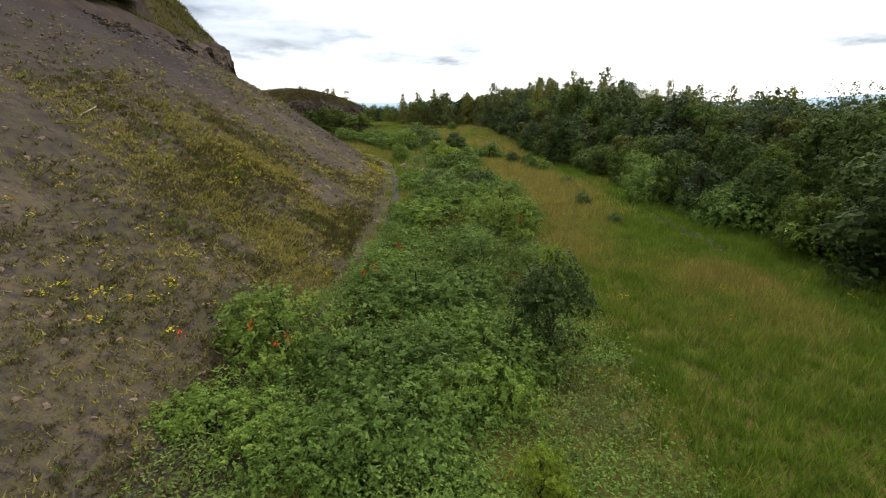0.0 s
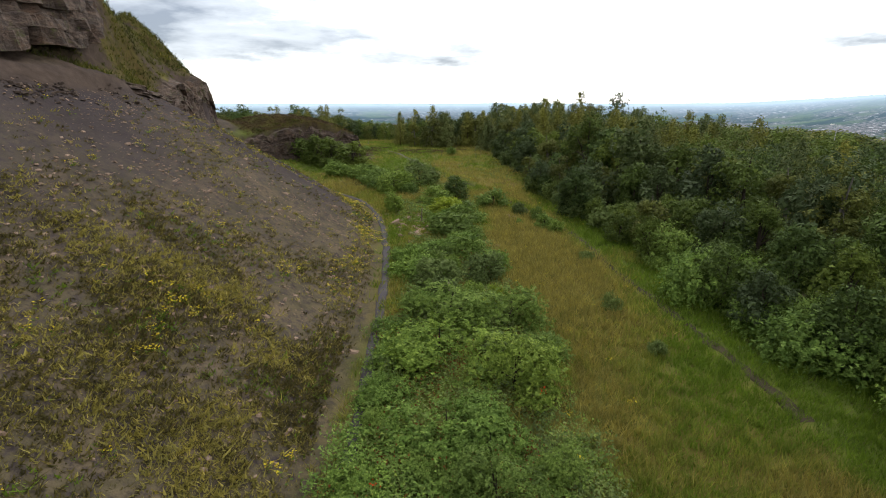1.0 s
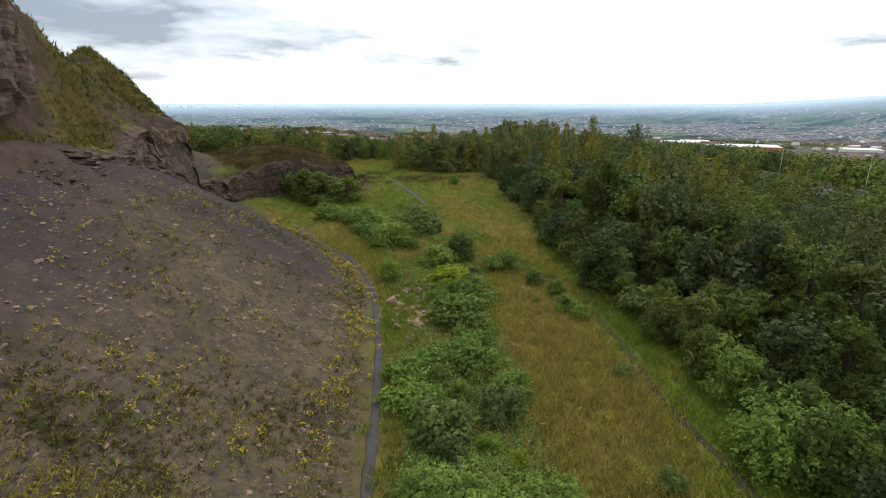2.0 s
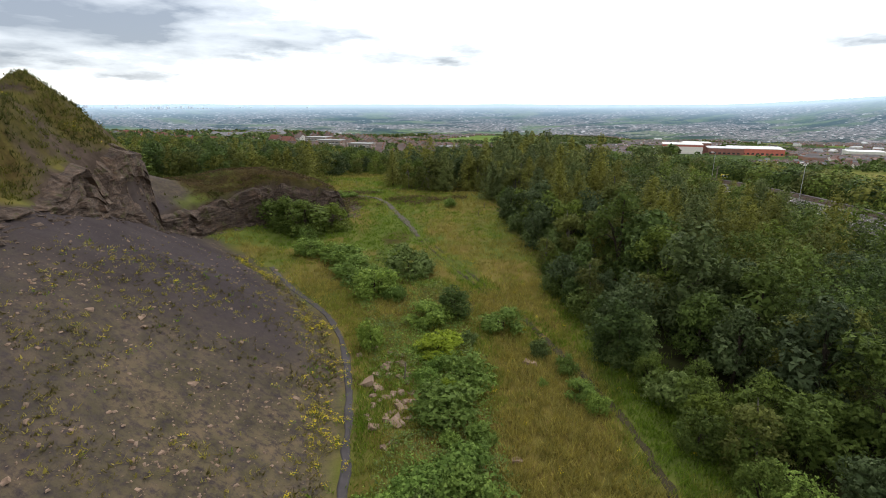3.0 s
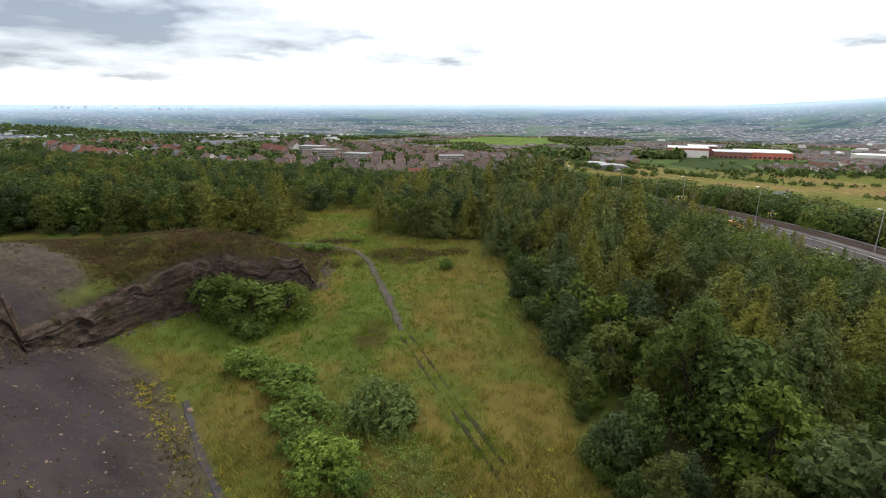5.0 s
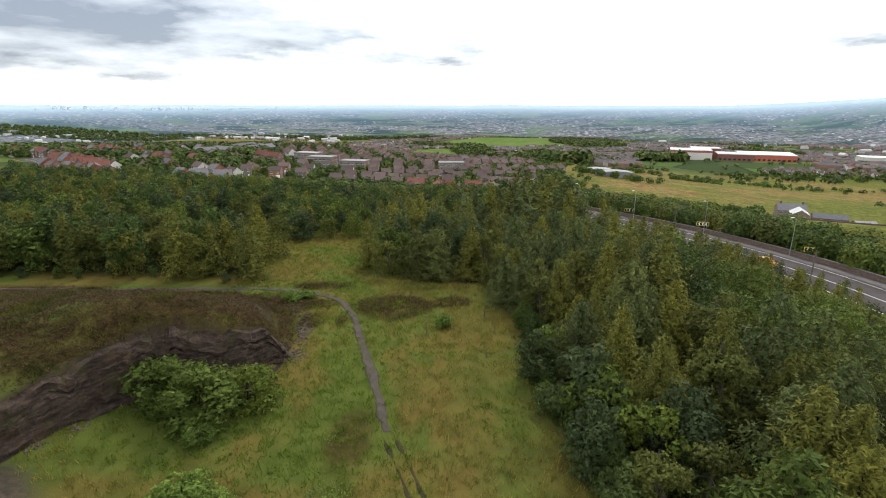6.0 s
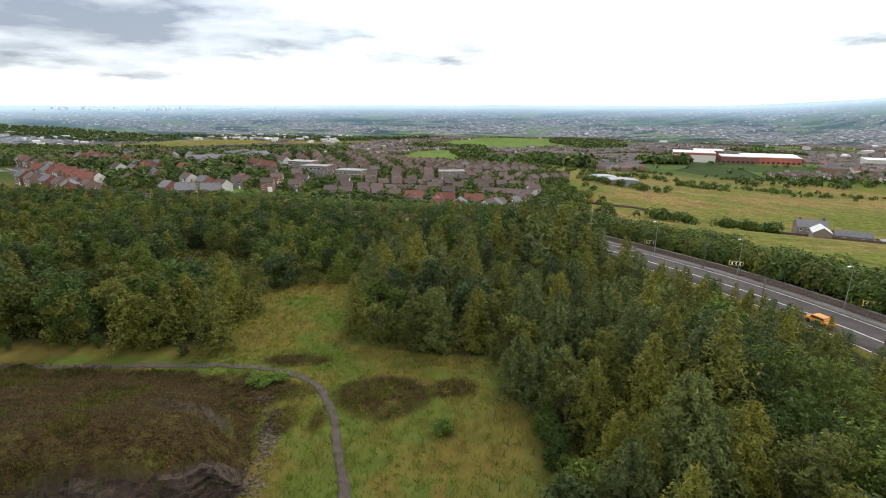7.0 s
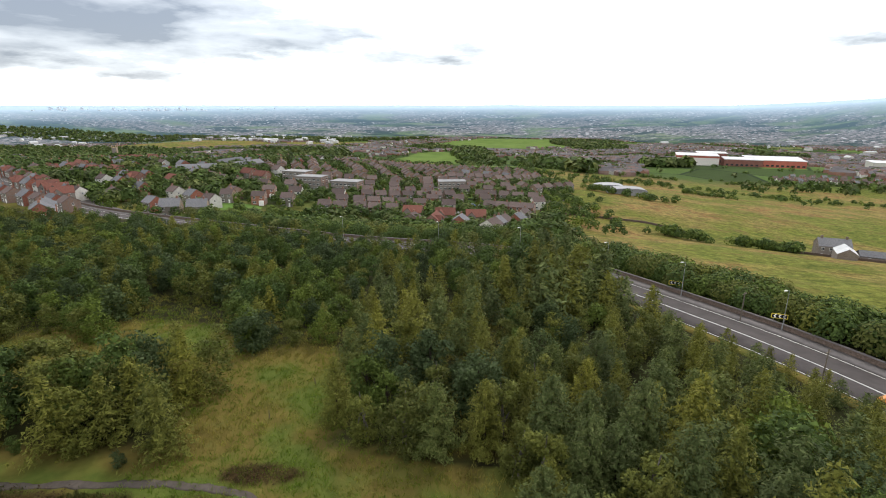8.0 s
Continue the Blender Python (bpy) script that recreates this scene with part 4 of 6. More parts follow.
joined_woods("near_woodland", [r for r in rest if r[2] < 135 and r[1] < 48], "dense willow and oak wood beside the meadow", 1.8)
joined_woods("woodland", [r for r in rest if r[2] < 175 and not (r[2] < 135 and r[1] < 48)], "dense mixed wood of pines, larches and willows on the hilltop", 3.4)
joined_woods("far_woodland", [r for r in rest if r[2] >= 175], "farther mixed wood of pines and willows towards the road", 7.0)

# ---- undergrowth, grass and flowers ----
rng = np.random.default_rng(23)


def scatter(count, x0, x1, y0, y1, keep):
    """Places in a rectangle of the plan, kept with the chance that keep(x, y) gives."""
    x, y = rng.uniform(x0, x1, count), rng.uniform(y0, y1, count)
    on = rng.random(count) < keep(x, y)
    x, y = x[on], y[on]
    return np.stack([x, y, height(x, y)], 1)


def off_paths(x, y):
    ok = np.ones(len(x))
    for line, half in ((FOOTPATH, 0.5), (MEADOW_PATH[1:9], 0.4), (MEADOW_PATH[11:], 0.4)):
        p = along(line, 1.0)
        d = np.sqrt(((x[:, None] - p[None, :, 0]) ** 2 + (y[:, None] - p[None, :, 1]) ** 2).min(1))
        ok *= smooth(half * 0.7, half * 1.5, d)
    return ok


def scrubby(x, y):
    """How thick the low scrub is between the two paths."""
    west = np.interp(y, (0, 20, 40, 60, 75, 90, 112), (-7, -4.5, -2.2, -3.2, -7.5, -15, -20))
    east = np.interp(y, (0, 14, 24, 40, 55, 66, 76, 90, 112), (5.5, 5.5, 6.5, 5.0, 4.6, 3.8, 3.5, -2.5, -12))
    band = smooth(west - 0.6, west + 0.8, x) * smooth(east + 0.8, east - 1.2, x)
    band = band * smooth(2.0, 3.6, np.hypot(x + 2.4, y - 58.5))
    return band * smooth(-0.55, 0.0, rough(x, y, 5, 101) + 0.55 * smooth(70, 54, y) - 0.25 * smooth(70, 84, y)) * smooth(112, 98, y) * (1 - 0.55 * smooth(50, 60, y))


def meadowy(x, y):
    quarry = np.maximum(smooth(-1.5, 0.3, inside(x, y, FAN)), smooth(-1.0, 0.0, inside(x, y, WALL)))
    return (1 - quarry) * off_paths(x, y)


def in_tufts(c, per, spread):
    """Each place becomes a tuft of that many."""
    c = np.repeat(c, per, 0)
    c[:, :2] += rng.normal(0, spread, (len(c), 2))
    return c


low_leaf = scatter(30000, -8, 8, 5, 112, scrubby)
low_leaf = np.concatenate([low_leaf, scatter(9000, -7, 6.5, 4, 26, scrubby)])
lift = (0.25 + 0.75 * smooth(-0.4, 0.6, rough(low_leaf[:, 0], low_leaf[:, 1], 2.6, 105))) * 1.05
c = in_tufts(low_leaf, 7, 0.22)
rise = np.repeat(lift, 7) * (0.35 + 0.65 * rng.random(len(c)) ** 0.5)
c[:, 2] += rise
n = np.stack([rng.normal(0, 0.5, len(c)), rng.normal(0, 0.5, len(c)), np.ones(len(c))], 1)
q = leaves(c, n, rng.uniform(0.07, 0.14, len(c)) * np.interp(c[:, 1], (12, 34), (0.55, 1.0)), rng)
tone = np.repeat(np.clip(0.5 + 0.5 * rough(c[:, 0], c[:, 1], 3.5, 107) + rng.normal(0, 0.12, len(c)), 0, 1), 3)
kind_of = np.repeat(rough(low_leaf[:, 0], low_leaf[:, 1], 4.0, 109) + rng.normal(0, 0.15, len(low_leaf)), 7)
for name, mat, on, label in (
    ("bramble_growth", M_BRAMBLE, kind_of < -0.08, "low dark bramble growth between the shrubs"),
    ("willowherb", M_SHRUB, (kind_of >= -0.08) & (kind_of < 0.2), "green willowherb and nettles between the shrubs"),
    ("sallow_growth", M_GREY_SHRUB, (kind_of >= 0.2), "grey-green low sallow shoots between the shrubs"),
):
    stuff(name, leaf_mesh(name, q[on], mat, tone[np.repeat(on, 3)]), label, "undergrowth")

rust = scatter(2600, -5, 4, 16, 78, lambda x, y: scrubby(x, y) * smooth(0.12, 0.4, rough(x, y, 4.2, 111) + 0.25 * smooth(1.5, -2.5, x)))
c = in_tufts(rust, 6, 0.14)
c[:, 2] += 0.3 + 0.8 * rng.random(len(c))
stuff("dock", leaf_mesh("dock", leaves(c, rng.normal(0, 1, c.shape), rng.uniform(0.035, 0.085, len(c)), rng), M_RUST), "rust-red seeding dock among the scrub", "plant")
red = np.array([(-5.4, 13.0), (-4.4, 12.2), (-4.2, 12.5), (-3.0, 18.2), (-2.6, 18.6), (4.2, 26.5), (-1.9, 21.5), (-6.4, 11.2)])
c = in_tufts(np.c_[red, height(red[:, 0], red[:, 1]) + 1.9], 12, 0.07)
c[:, 2] += rng.normal(0, 0.1, len(c))
stuff("rowan_berries", leaf_mesh("rowan_berries", leaves(c, rng.normal(0, 1, c.shape), rng.uniform(0.03, 0.06, len(c)), rng), M_RED), "small clusters of bright red berries in the bushes", "berries")

# meadow grass, by tone
tufts = scatter(64000, -22, 30, 6, 84, lambda x, y: meadowy(x, y) * (1 - 0.85 * scrubby(x, y)) * np.where(x > np.interp(y, EDGE_Y, EDGE_X) + 4, 0.12, 1.0) * (1.15 - 0.6 * y / 84))
more = scatter(52000, -76, 16, 84, 192, lambda x, y: meadowy(x, y) * np.where(x < -32, (y > 154) * 0.5, 0.6) * np.where((y < 143) & (x > np.interp(y, EDGE_Y, EDGE_X)), 0.2, 1.0))
tufts = np.concatenate([tufts, more])
dryness = rough(tufts[:, 0], tufts[:, 1], 7, 121) + 0.5 * smooth(4.5, 6.5, tufts[:, 0]) * smooth(13.5, 11, tufts[:, 0]) * smooth(28, 45, tufts[:, 1]) * smooth(95, 80, tufts[:, 1])
dryness = dryness - 0.18 * smooth(9, 15, tufts[:, 0]) * smooth(60, 25, tufts[:, 1]) - 0.45 * smooth(92, 100, tufts[:, 1]) * smooth(2, -4, tufts[:, 0]) + 0.35 * smooth(140, 148, tufts[:, 1])
by_track = np.abs(inside(tufts[:, 0], tufts[:, 1], track_line)) + 60 * (1 - smooth(60, 66, tufts[:, 1]) * smooth(124, 118, tufts[:, 1]))
dryness = dryness - 0.55 * smooth(1.9, 0.9, by_track) - 0.5 * smooth(13.2, 14.8, tufts[:, 0] + 0.05 * (tufts[:, 1] - 45)) * smooth(78, 66, tufts[:, 1])
dryness = dryness + 0.10 + rng.normal(0, 0.16, len(tufts))
for name, mat, on, label, tall in (
    ("green_grass", M_LUSH, dryness < -0.12, "lush green meadow grass", 0.42),
    ("meadow_grass", M_GRASS, (dryness >= -0.12) & (dryness < 0.28), "rough olive meadow grass", 0.5),
    ("seeding_grass", M_STRAW, dryness >= 0.28, "straw-coloured seeding grass", 0.6),
):
    blade, tone = [], []
    for spots, per, spread, slim in ((tufts[on & (tufts[:, 1] < 34)], 15, 0.17, 0.42), (tufts[on & (tufts[:, 1] >= 34)], 8, 0.22, 0.8)):
        c = in_tufts(spots, per, spread)
        blade.append(blades(c, tall * rng.uniform(0.4, 1.1, len(c)), slim * rng.uniform(0.05, 0.11, len(c)), rng, 0.45))
        tone.append(np.repeat(np.repeat(rng.random(len(spots)), per), 3))
    stuff(name, leaf_mesh(name, np.concatenate(blade), mat, np.concatenate(tone)), label, "grass")


def on_scree(x, y):
    d = inside(x, y, FAN)
    return smooth(0.2, 1.0, d) * (1 - smooth(-0.6, 0.4, inside(x, y, CRAG))) * (1 - smooth(-0.5, 0.2, inside(x, y, WALL)))


def weedy(x, y):
    d = inside(x, y, FAN)
    patch = np.maximum(smooth(-0.2, 0.45, rough(x, y, 7, 131) + 0.25), 0.5 * smooth(30, 18, y) * smooth(0.2, 0.55, np.abs(y - 20 - 0.75 * (x + 12)) / 9))
    return on_scree(x, y) * np.clip(smooth(22, 4, d + 5 * rough(x, y, 11, 133)) * smooth(82, 40, y) * patch + 0.75 * smooth(3.2, 1.0, d) * smooth(100, 90, y), 0.02, 1)


weeds = scatter(42000, -27, -3, 6, 97, weedy)
weeds = np.concatenate([weeds, scatter(32000, -20, -3, 6, 40, lambda x, y: weedy(x, y) * smooth(40, 30, y) * smooth(-0.25, 0.1, rough(x, y, 3.0, 137) + 0.1))])
tone = rough(weeds[:, 0], weeds[:, 1], 2.5, 135) + rng.normal(0, 0.3, len(weeds))
for name, mat, on, label in (
    ("scree_grass", M_STRAW, tone > 0.05, "dry grass tufts rooted in the shale"),
    ("scree_moss", M_TURF, (tone <= 0.05) & (tone > -0.72), "olive grass and moss tufts on the shale"),
    ("scree_herbs", M_LUSH, tone <= -0.72, "small green herbs on the shale"),
):
    c = in_tufts(weeds[on], 7, 0.11)
    big = np.repeat(rng.uniform(0.7, 1.9, on.sum()) * np.interp(weeds[on, 1], (6, 26), (0.5, 1.0)), 7)
    stuff(name, leaf_mesh(name, blades(c, big * rng.uniform(0.06, 0.15, len(c)), big * rng.uniform(0.035, 0.07, len(c)), rng, 0.8), mat, np.repeat(np.repeat(rng.random(on.sum()), 7), 3)), label, "grass")
rag = np.concatenate([
    scatter(3400, -26, -3.5, 8, 66, lambda x, y: weedy(x, y) * smooth(0.05, 0.5, rough(x, y, 3.4, 141) + 0.1)),
    scatter(4200, -26, -2, 46, 98, lambda x, y: on_scree(x - 1.2, y - 0.5) * smooth(2.6, 1.0, np.abs(inside(x, y, FAN) - 0.6)) * smooth(-0.3, 0.4, rough(x, y, 3.0, 143) + 0.15)),
    scatter(160, 4, 18, 12, 90, lambda x, y: 0.35 + 0 * x),
    scatter(900, -46, -25, 40, 92, lambda x, y: smooth(1.0, 2.0, inside(x, y, CRAG)) * smooth(0.15, 0.5, rough(x, y, 4, 145)) * 0.7),
])
c = in_tufts(rag, 9, 0.13)
c[:, 2] += rng.uniform(0.05, 0.28, len(c))
stuff("ragwort_stems", leaf_mesh("ragwort_stems", leaves(c, rng.normal(0, 1, c.shape), rng.uniform(0.04, 0.08, len(c)), rng), M_LUSH), "green leafy stems of ragwort", "plant")
c = in_tufts(rag, 11, 0.12)
c[:, 2] += rng.uniform(0.26, 0.42, len(c))
stuff("ragwort_flowers", leaf_mesh("ragwort_flowers", leaves(c, np.stack([rng.normal(0, 0.4, len(c)), rng.normal(0, 0.4, len(c)), np.ones(len(c))], 1), rng.uniform(0.035, 0.075, len(c)), rng, 0.6), M_RAGWORT), "yellow ragwort flower heads", "flowers")


def heathy(x, y):
    top = smooth(-0.5, 0.5, inside(x, y, WALL)) * smooth(141, 134, y) * smooth(96, 99, y) * (1 - smooth(105.5, 102.5, y + 0.9 * (x + 40)))
    for hx, hy, ha, hb in HEATH:
        top = np.maximum(top, smooth(1.2, 0.9, np.hypot((x - hx) / ha, (y - hy) / hb) + 0.3 * rough(x, y, 3.5, 71)))
    return top * smooth(-0.35, 0.1, rough(x, y, 4, 151) + 0.08)


sprig = scatter(46000, -66, 8, 98, 142, heathy)
c = in_tufts(sprig, 6, 0.14)
c[:, 2] += rng.uniform(0.08, 0.36, len(c))
stuff("heather", leaf_mesh("heather", leaves(c, np.stack([rng.normal(0, 0.6, len(c)), rng.normal(0, 0.6, len(c)), np.ones(len(c))], 1), rng.uniform(0.06, 0.13, len(c)), rng), M_HEATHER, np.repeat(np.repeat(rng.random(len(sprig)) * 0.6, 6), 3)), "brown heather covering the plateau", "heather")
turf = scatter(15000, -60, -18, 20, 140, lambda x, y: np.maximum(smooth(0.8, 1.8, inside(x, y, CRAG)) * smooth(56, 64, y), 0.3 * smooth(0.5, 2.0, inside(x, y, WALL)) * smooth(0.0, 0.4, rough(x, y, 5, 157))))
turf = np.concatenate([turf, scatter(16000, -62, -16, 98, 141, lambda x, y: smooth(-0.2, 0.6, inside(x, y, WALL)) * smooth(141, 137, y) * smooth(0.0, 0.35, -rough(x, y, 4, 151) + 0.05) * smooth(96, 99, y) * (1 - smooth(105.5, 102.5, y + 0.9 * (x + 40)))), scatter(9000, -50, -25, 40, 93, lambda x, y: smooth(1.0, 2.2, inside(x, y, CRAG)) * smooth(-0.1, 0.2, rough(x, y, 4.5, 89) - 0.12 + 0.35 * smooth(54, 64, y)))])
c = in_tufts(turf, 6, 0.16)
stuff("crag_grass", leaf_mesh("crag_grass", blades(c, rng.uniform(0.2, 0.5, len(c)), rng.uniform(0.06, 0.12, len(c)), rng, 0.5), M_CRAG_TURF, np.repeat(np.repeat(np.clip(0.28 + 0.4 * rough(turf[:, 0], turf[:, 1], 5, 153), 0, 0.7), 6), 3)), "rough grass on top of the crag", "grass")

# ---- stones and rock faces ----
CHIP = np.array([(-1, -0.8, -0.5), (1, -0.7, -0.5), (0.9, 0.8, -0.5), (-0.8, 0.9, -0.5), (-0.7, -0.6, 0.5), (0.8, -0.5, 0.4), (0.6, 0.7, 0.55), (-0.6, 0.5, 0.35)])
CHIP_F = np.array([(0, 3, 2, 1), (4, 5, 6, 7), (0, 1, 5, 4), (1, 2, 6, 5), (2, 3, 7, 6), (3, 0, 4, 7)])


def many_stones(places, sizes, flatness=0.5):
    """Angular stones, each with corners of its own."""
    n = len(places)
    v = np.repeat(CHIP[None], n, 0) * rng.uniform(0.6, 1.3, (n, 8, 3)) * (1, 0.75, flatness) * sizes[:, None, None]
    a, b = rng.uniform(0, 6.28, n), rng.normal(0, 0.3, n)
    ca, sa, cb, sb = np.cos(a)[:, None], np.sin(a)[:, None], np.cos(b)[:, None], np.sin(b)[:, None]
    x, y, z = v[..., 0], v[..., 1], v[..., 2]
    x, z = x * cb - z * sb, x * sb + z * cb
    v = np.stack([x * ca - y * sa, x * sa + y * ca, z], -1) + places[:, None]
    f = CHIP_F[None] + 8 * np.arange(n)[:, None, None]
    return v.reshape(-1, 3), f.reshape(-1, 4)


chips = scatter(22000, -30, -4, 8, 97, lambda x, y: on_scree(x, y) * (0.35 + 0.65 * smooth(-0.1, 0.4, rough(x, y, 6, 161))) * (0.25 + 0.75 * smooth(18, 32, y)) * (0.22 + 0.78 * smooth(64, 48, y)))
v, f = many_stones(chips + (0, 0, 0.02), 0.035 + 0.15 * rng.random(len(chips)) ** 4)
stuff("scree_stones", mesh_of("scree_stones", v, f, M_STONE), "small angular stones strewn over the shale scree", "stones")


def stone(x, y, size, lift=0.1, flatness=0.55, tone=None):
    v, f = many_stones(np.zeros((1, 3)), np.array([size]), flatness)
    bm = bmesh.new()
    vs = [bm.verts.new(p) for p in v]
    for q in f:
        bm.faces.new([vs[i] for i in q])
    bmesh.ops.subdivide_edges(bm, edges=bm.edges[:], cuts=1, use_grid_fill=True)
    for w in bm.verts:
        w.co += Vector(rng.normal(0, 0.06 * size, 3))
    bmesh.ops.bevel(bm, geom=bm.edges[:], offset=0.03 * size, segments=1, affect="EDGES")
    me = bpy.data.meshes.new("boulder")
    bm.to_mesh(me)
    bm.free()
    me.materials.append(tone or M_STONE)
    ob = new("boulder", me)
    ob.location = (x, y, ground_at(x, y) + lift * size)
    return tagged(ob, "angular sandstone boulder lying beside the path" if x > -8 else "loose sandstone block lying on the scree", "boulder", "boulders")


for x, y, s in ((-2.2, 57, 0.8), (-3.6, 56.6, 0.6), (-2.0, 58.8, 0.7), (-2.9, 57.6, 0.55), (-1.5, 57.6, 0.45), (-5.0, 62.2, 0.85), (-4.1, 61.6, 0.6), (-3.7, 64.4, 0.6), (-4.3, 63.4, 0.45), (-5.0, 68.0, 0.65),
                (-11.0, 60.4, 0.5), (-9.2, 58.2, 0.42), (-14.1, 54.4, 0.5), (-18.8, 58, 0.6), (-18.2, 57.3, 0.5), (8.2, 65.2, 0.75), (-0.9, 59.6, 0.6), (-0.6, 57.6, 0.5), (-20.0, 87.6, 0.7), (-13.2, 35.2, 0.35),
                (-16.2, 44, 0.4), (-13.8, 61, 0.4), (-20.9, 43.2, 0.45), (-4.4, 32.8, 0.32), (-3.2, 60.2, 0.4), (-6.2, 66.6, 0.4), (-2.2, 61.0, 0.45), (-1.4, 60.8, 0.4), (-20.5, 56, 0.5), (5.6, 53.5, 0.4)):
    stone(x, y, s * (0.62 if x < -8 else 1.0))


for k in range(26):
    a, r = rng.uniform(0, 6.28), 2.2 * math.sqrt(rng.random())
    stone(-3.0 + 0.75 * r * math.cos(a) - 0.12 * r * math.sin(a), 60.8 + 2.9 * r * math.sin(a), rng.uniform(0.18, 0.52), 0.12)


def bedded_face(name, line, low, deep, label, seed, step=0.3, bold=0.5, inset=0.8):
    """A quarried face: uneven beds of rock stepping in and out, broken into blocks along the line, dying away at both ends."""
    p = along(line, step)
    n = sides_of(p)
    s = np.arange(len(p)) * step
    ends = smooth(0, 5, s) * smooth(s[-1], s[-1] - 5, s)
    foot = height(p[:, 0] + n[:, 0] * 1.1, p[:, 1] + n[:, 1] * 1.1) - 0.5
    back = height(p[:, 0] - n[:, 0] * inset, p[:, 1] - n[:, 1] * inset) - 0.2
    rear = height(p[:, 0] - n[:, 0] * (inset + 1.0), p[:, 1] - n[:, 1] * (inset + 1.0)) - 0.5
    foot = np.convolve(np.pad(foot, 8, mode="edge"), np.ones(17) / 17, "valid")
    beds = np.cumsum(np.random.default_rng(seed).uniform(0.35, 1.5, 10))
    beds = np.r_[0, beds / beds[-1]]
    verts = []
    for r in range(10):
        for u in (beds[r] + 0.004, beds[r + 1] - 0.004):
            size = 0.7 + 1.6 * float(lattice(np.int64(r), np.int64(7), seed))
            cell = np.floor(s / size + 5 * float(lattice(np.int64(r), np.int64(9), seed))).astype(np.int64)
            bed = lattice(cell, np.full(len(s), r, np.int64), seed)
            ledge = float(lattice(np.int64(r), np.int64(3), seed + 2))
            out = low + deep * (1 - u) - inset * 0.5 * u + bold * (0.9 * bed + 0.7 * ledge + 0.35 * grain(s, np.full(len(s), u * 3.0), 5.5, seed + 5) + 0.4 * grain(s, np.full(len(s), u * 9.0), 1.3, seed + 8))
            out = out * ends - 1.2 * (1 - ends)
            z = foot + (back - foot) * u + 0.05 * grain(s, np.full(len(s), r * 3.1), 1.8, seed + 4)
            verts.append(np.c_[p + n * out[:, None], z])
    verts.append(np.c_[p - n * (inset + 1.0), rear])
    v = np.stack(verts, 0)
    m, w = v.shape[:2]
    i = np.arange(m * w).reshape(m, w)
    f = np.stack([i[:-1, :-1], i[:-1, 1:], i[1:, 1:], i[1:, :-1]], -1).reshape(-1, 4)
    return stuff(name, mesh_of(name, v.reshape(-1, 3), f, M_ROCK), label, "rock face", "structure")


bedded_face("quarry_face", [(-35, 80), *WALL[3:15]], -0.15, 0.55, "dark bedded quarry face above the hollow", 301)
bedded_face("crag_face", [(-27.5, 53), *CRAG[3:10], (-60, 94)], -0.25, 0.6, "dark broken rock band under the grassy crag", 401, bold=0.75)
bedded_face("upper_crag_face", [(-30.2, -10), (-30.2, 20), (-31.2, 50), (-33.4, 58), (-37, 64)], 0.2, 1.6, "brown upper rock band of the crag", 501, bold=1.0, inset=2.2)

rubble = scatter(26000, -46, -14, 90, 132, lambda x, y: smooth(-2.6, -0.6, inside(x, y, WALL)) * smooth(0.5, -0.4, inside(x, y, WALL)) * smooth(-0.2, 0.3, rough(x, y, 4, 163) + 0.1))
v, f = many_stones(rubble + (0, 0, 0.05), 0.06 + 0.30 * rng.random(len(rubble)) ** 3)
stuff("quarry_rubble", mesh_of("quarry_rubble", v, f, plain("rubble_stone", (0.058, 0.043, 0.034), (0.150, 0.118, 0.098), 0.5, by_island=True)), "fallen grey rubble at the foot of the quarry face", "stones")
rubble = scatter(9000, -34, -24, 40, 92, lambda x, y: smooth(-2.5, -0.8, inside(x, y, CRAG)) * smooth(0.6, -0.3, inside(x, y, CRAG)) * smooth(-0.2, 0.3, rough(x, y, 4, 165)))
v, f = many_stones(rubble + (0, 0, 0.05), 0.06 + 0.26 * rng.random(len(rubble)) ** 3)
stuff("crag_rubble", mesh_of("crag_rubble", v, f, plain("dark_rubble_stone", (0.036, 0.026, 0.021), (0.085, 0.064, 0.052), 0.5, by_island=True)), "dark rubble under the crag", "stones")

# small finds
bm = bmesh.new()
bmesh.ops.create_cone(bm, cap_ends=True, segments=6, radius1=0.025, radius2=0.018, depth=1.5)
stick = part("bleached_stick", bm, plain("bleached_wood", (0.5, 0.47, 0.42), (0.7, 0.67, 0.62), 0.2), None, "bleached white stick lying on the scree")
stick.matrix_basis = pose(-16.8, 24.2, ground_at(-16.8, 24.2) + 0.05, 62, 0, 120)
tagged(stick, category="stick")
bm = bmesh.new()
bmesh.ops.create_icosphere(bm, subdivisions=2, radius=0.22)
for w in bm.verts:
    w.co = Vector((w.co.x * 1.3 + rng.normal(0, 0.04), w.co.y + rng.normal(0, 0.04), max(0.0, w.co.z * 0.6 + rng.normal(0, 0.03))))
bag = part("plastic_bag", bm, plain("turquoise_plastic", (0.03, 0.25, 0.25), (0.06, 0.36, 0.36), 0.2, 0.4), None, "crumpled turquoise plastic bag beside the path")
bag.matrix_basis = pose(-2.9, 32.9, ground_at(-2.9, 32.9))
tagged(bag, category="litter")
M_WOOD = plain("weathered_wood", (0.10, 0.085, 0.065), (0.20, 0.17, 0.14), 0.3)
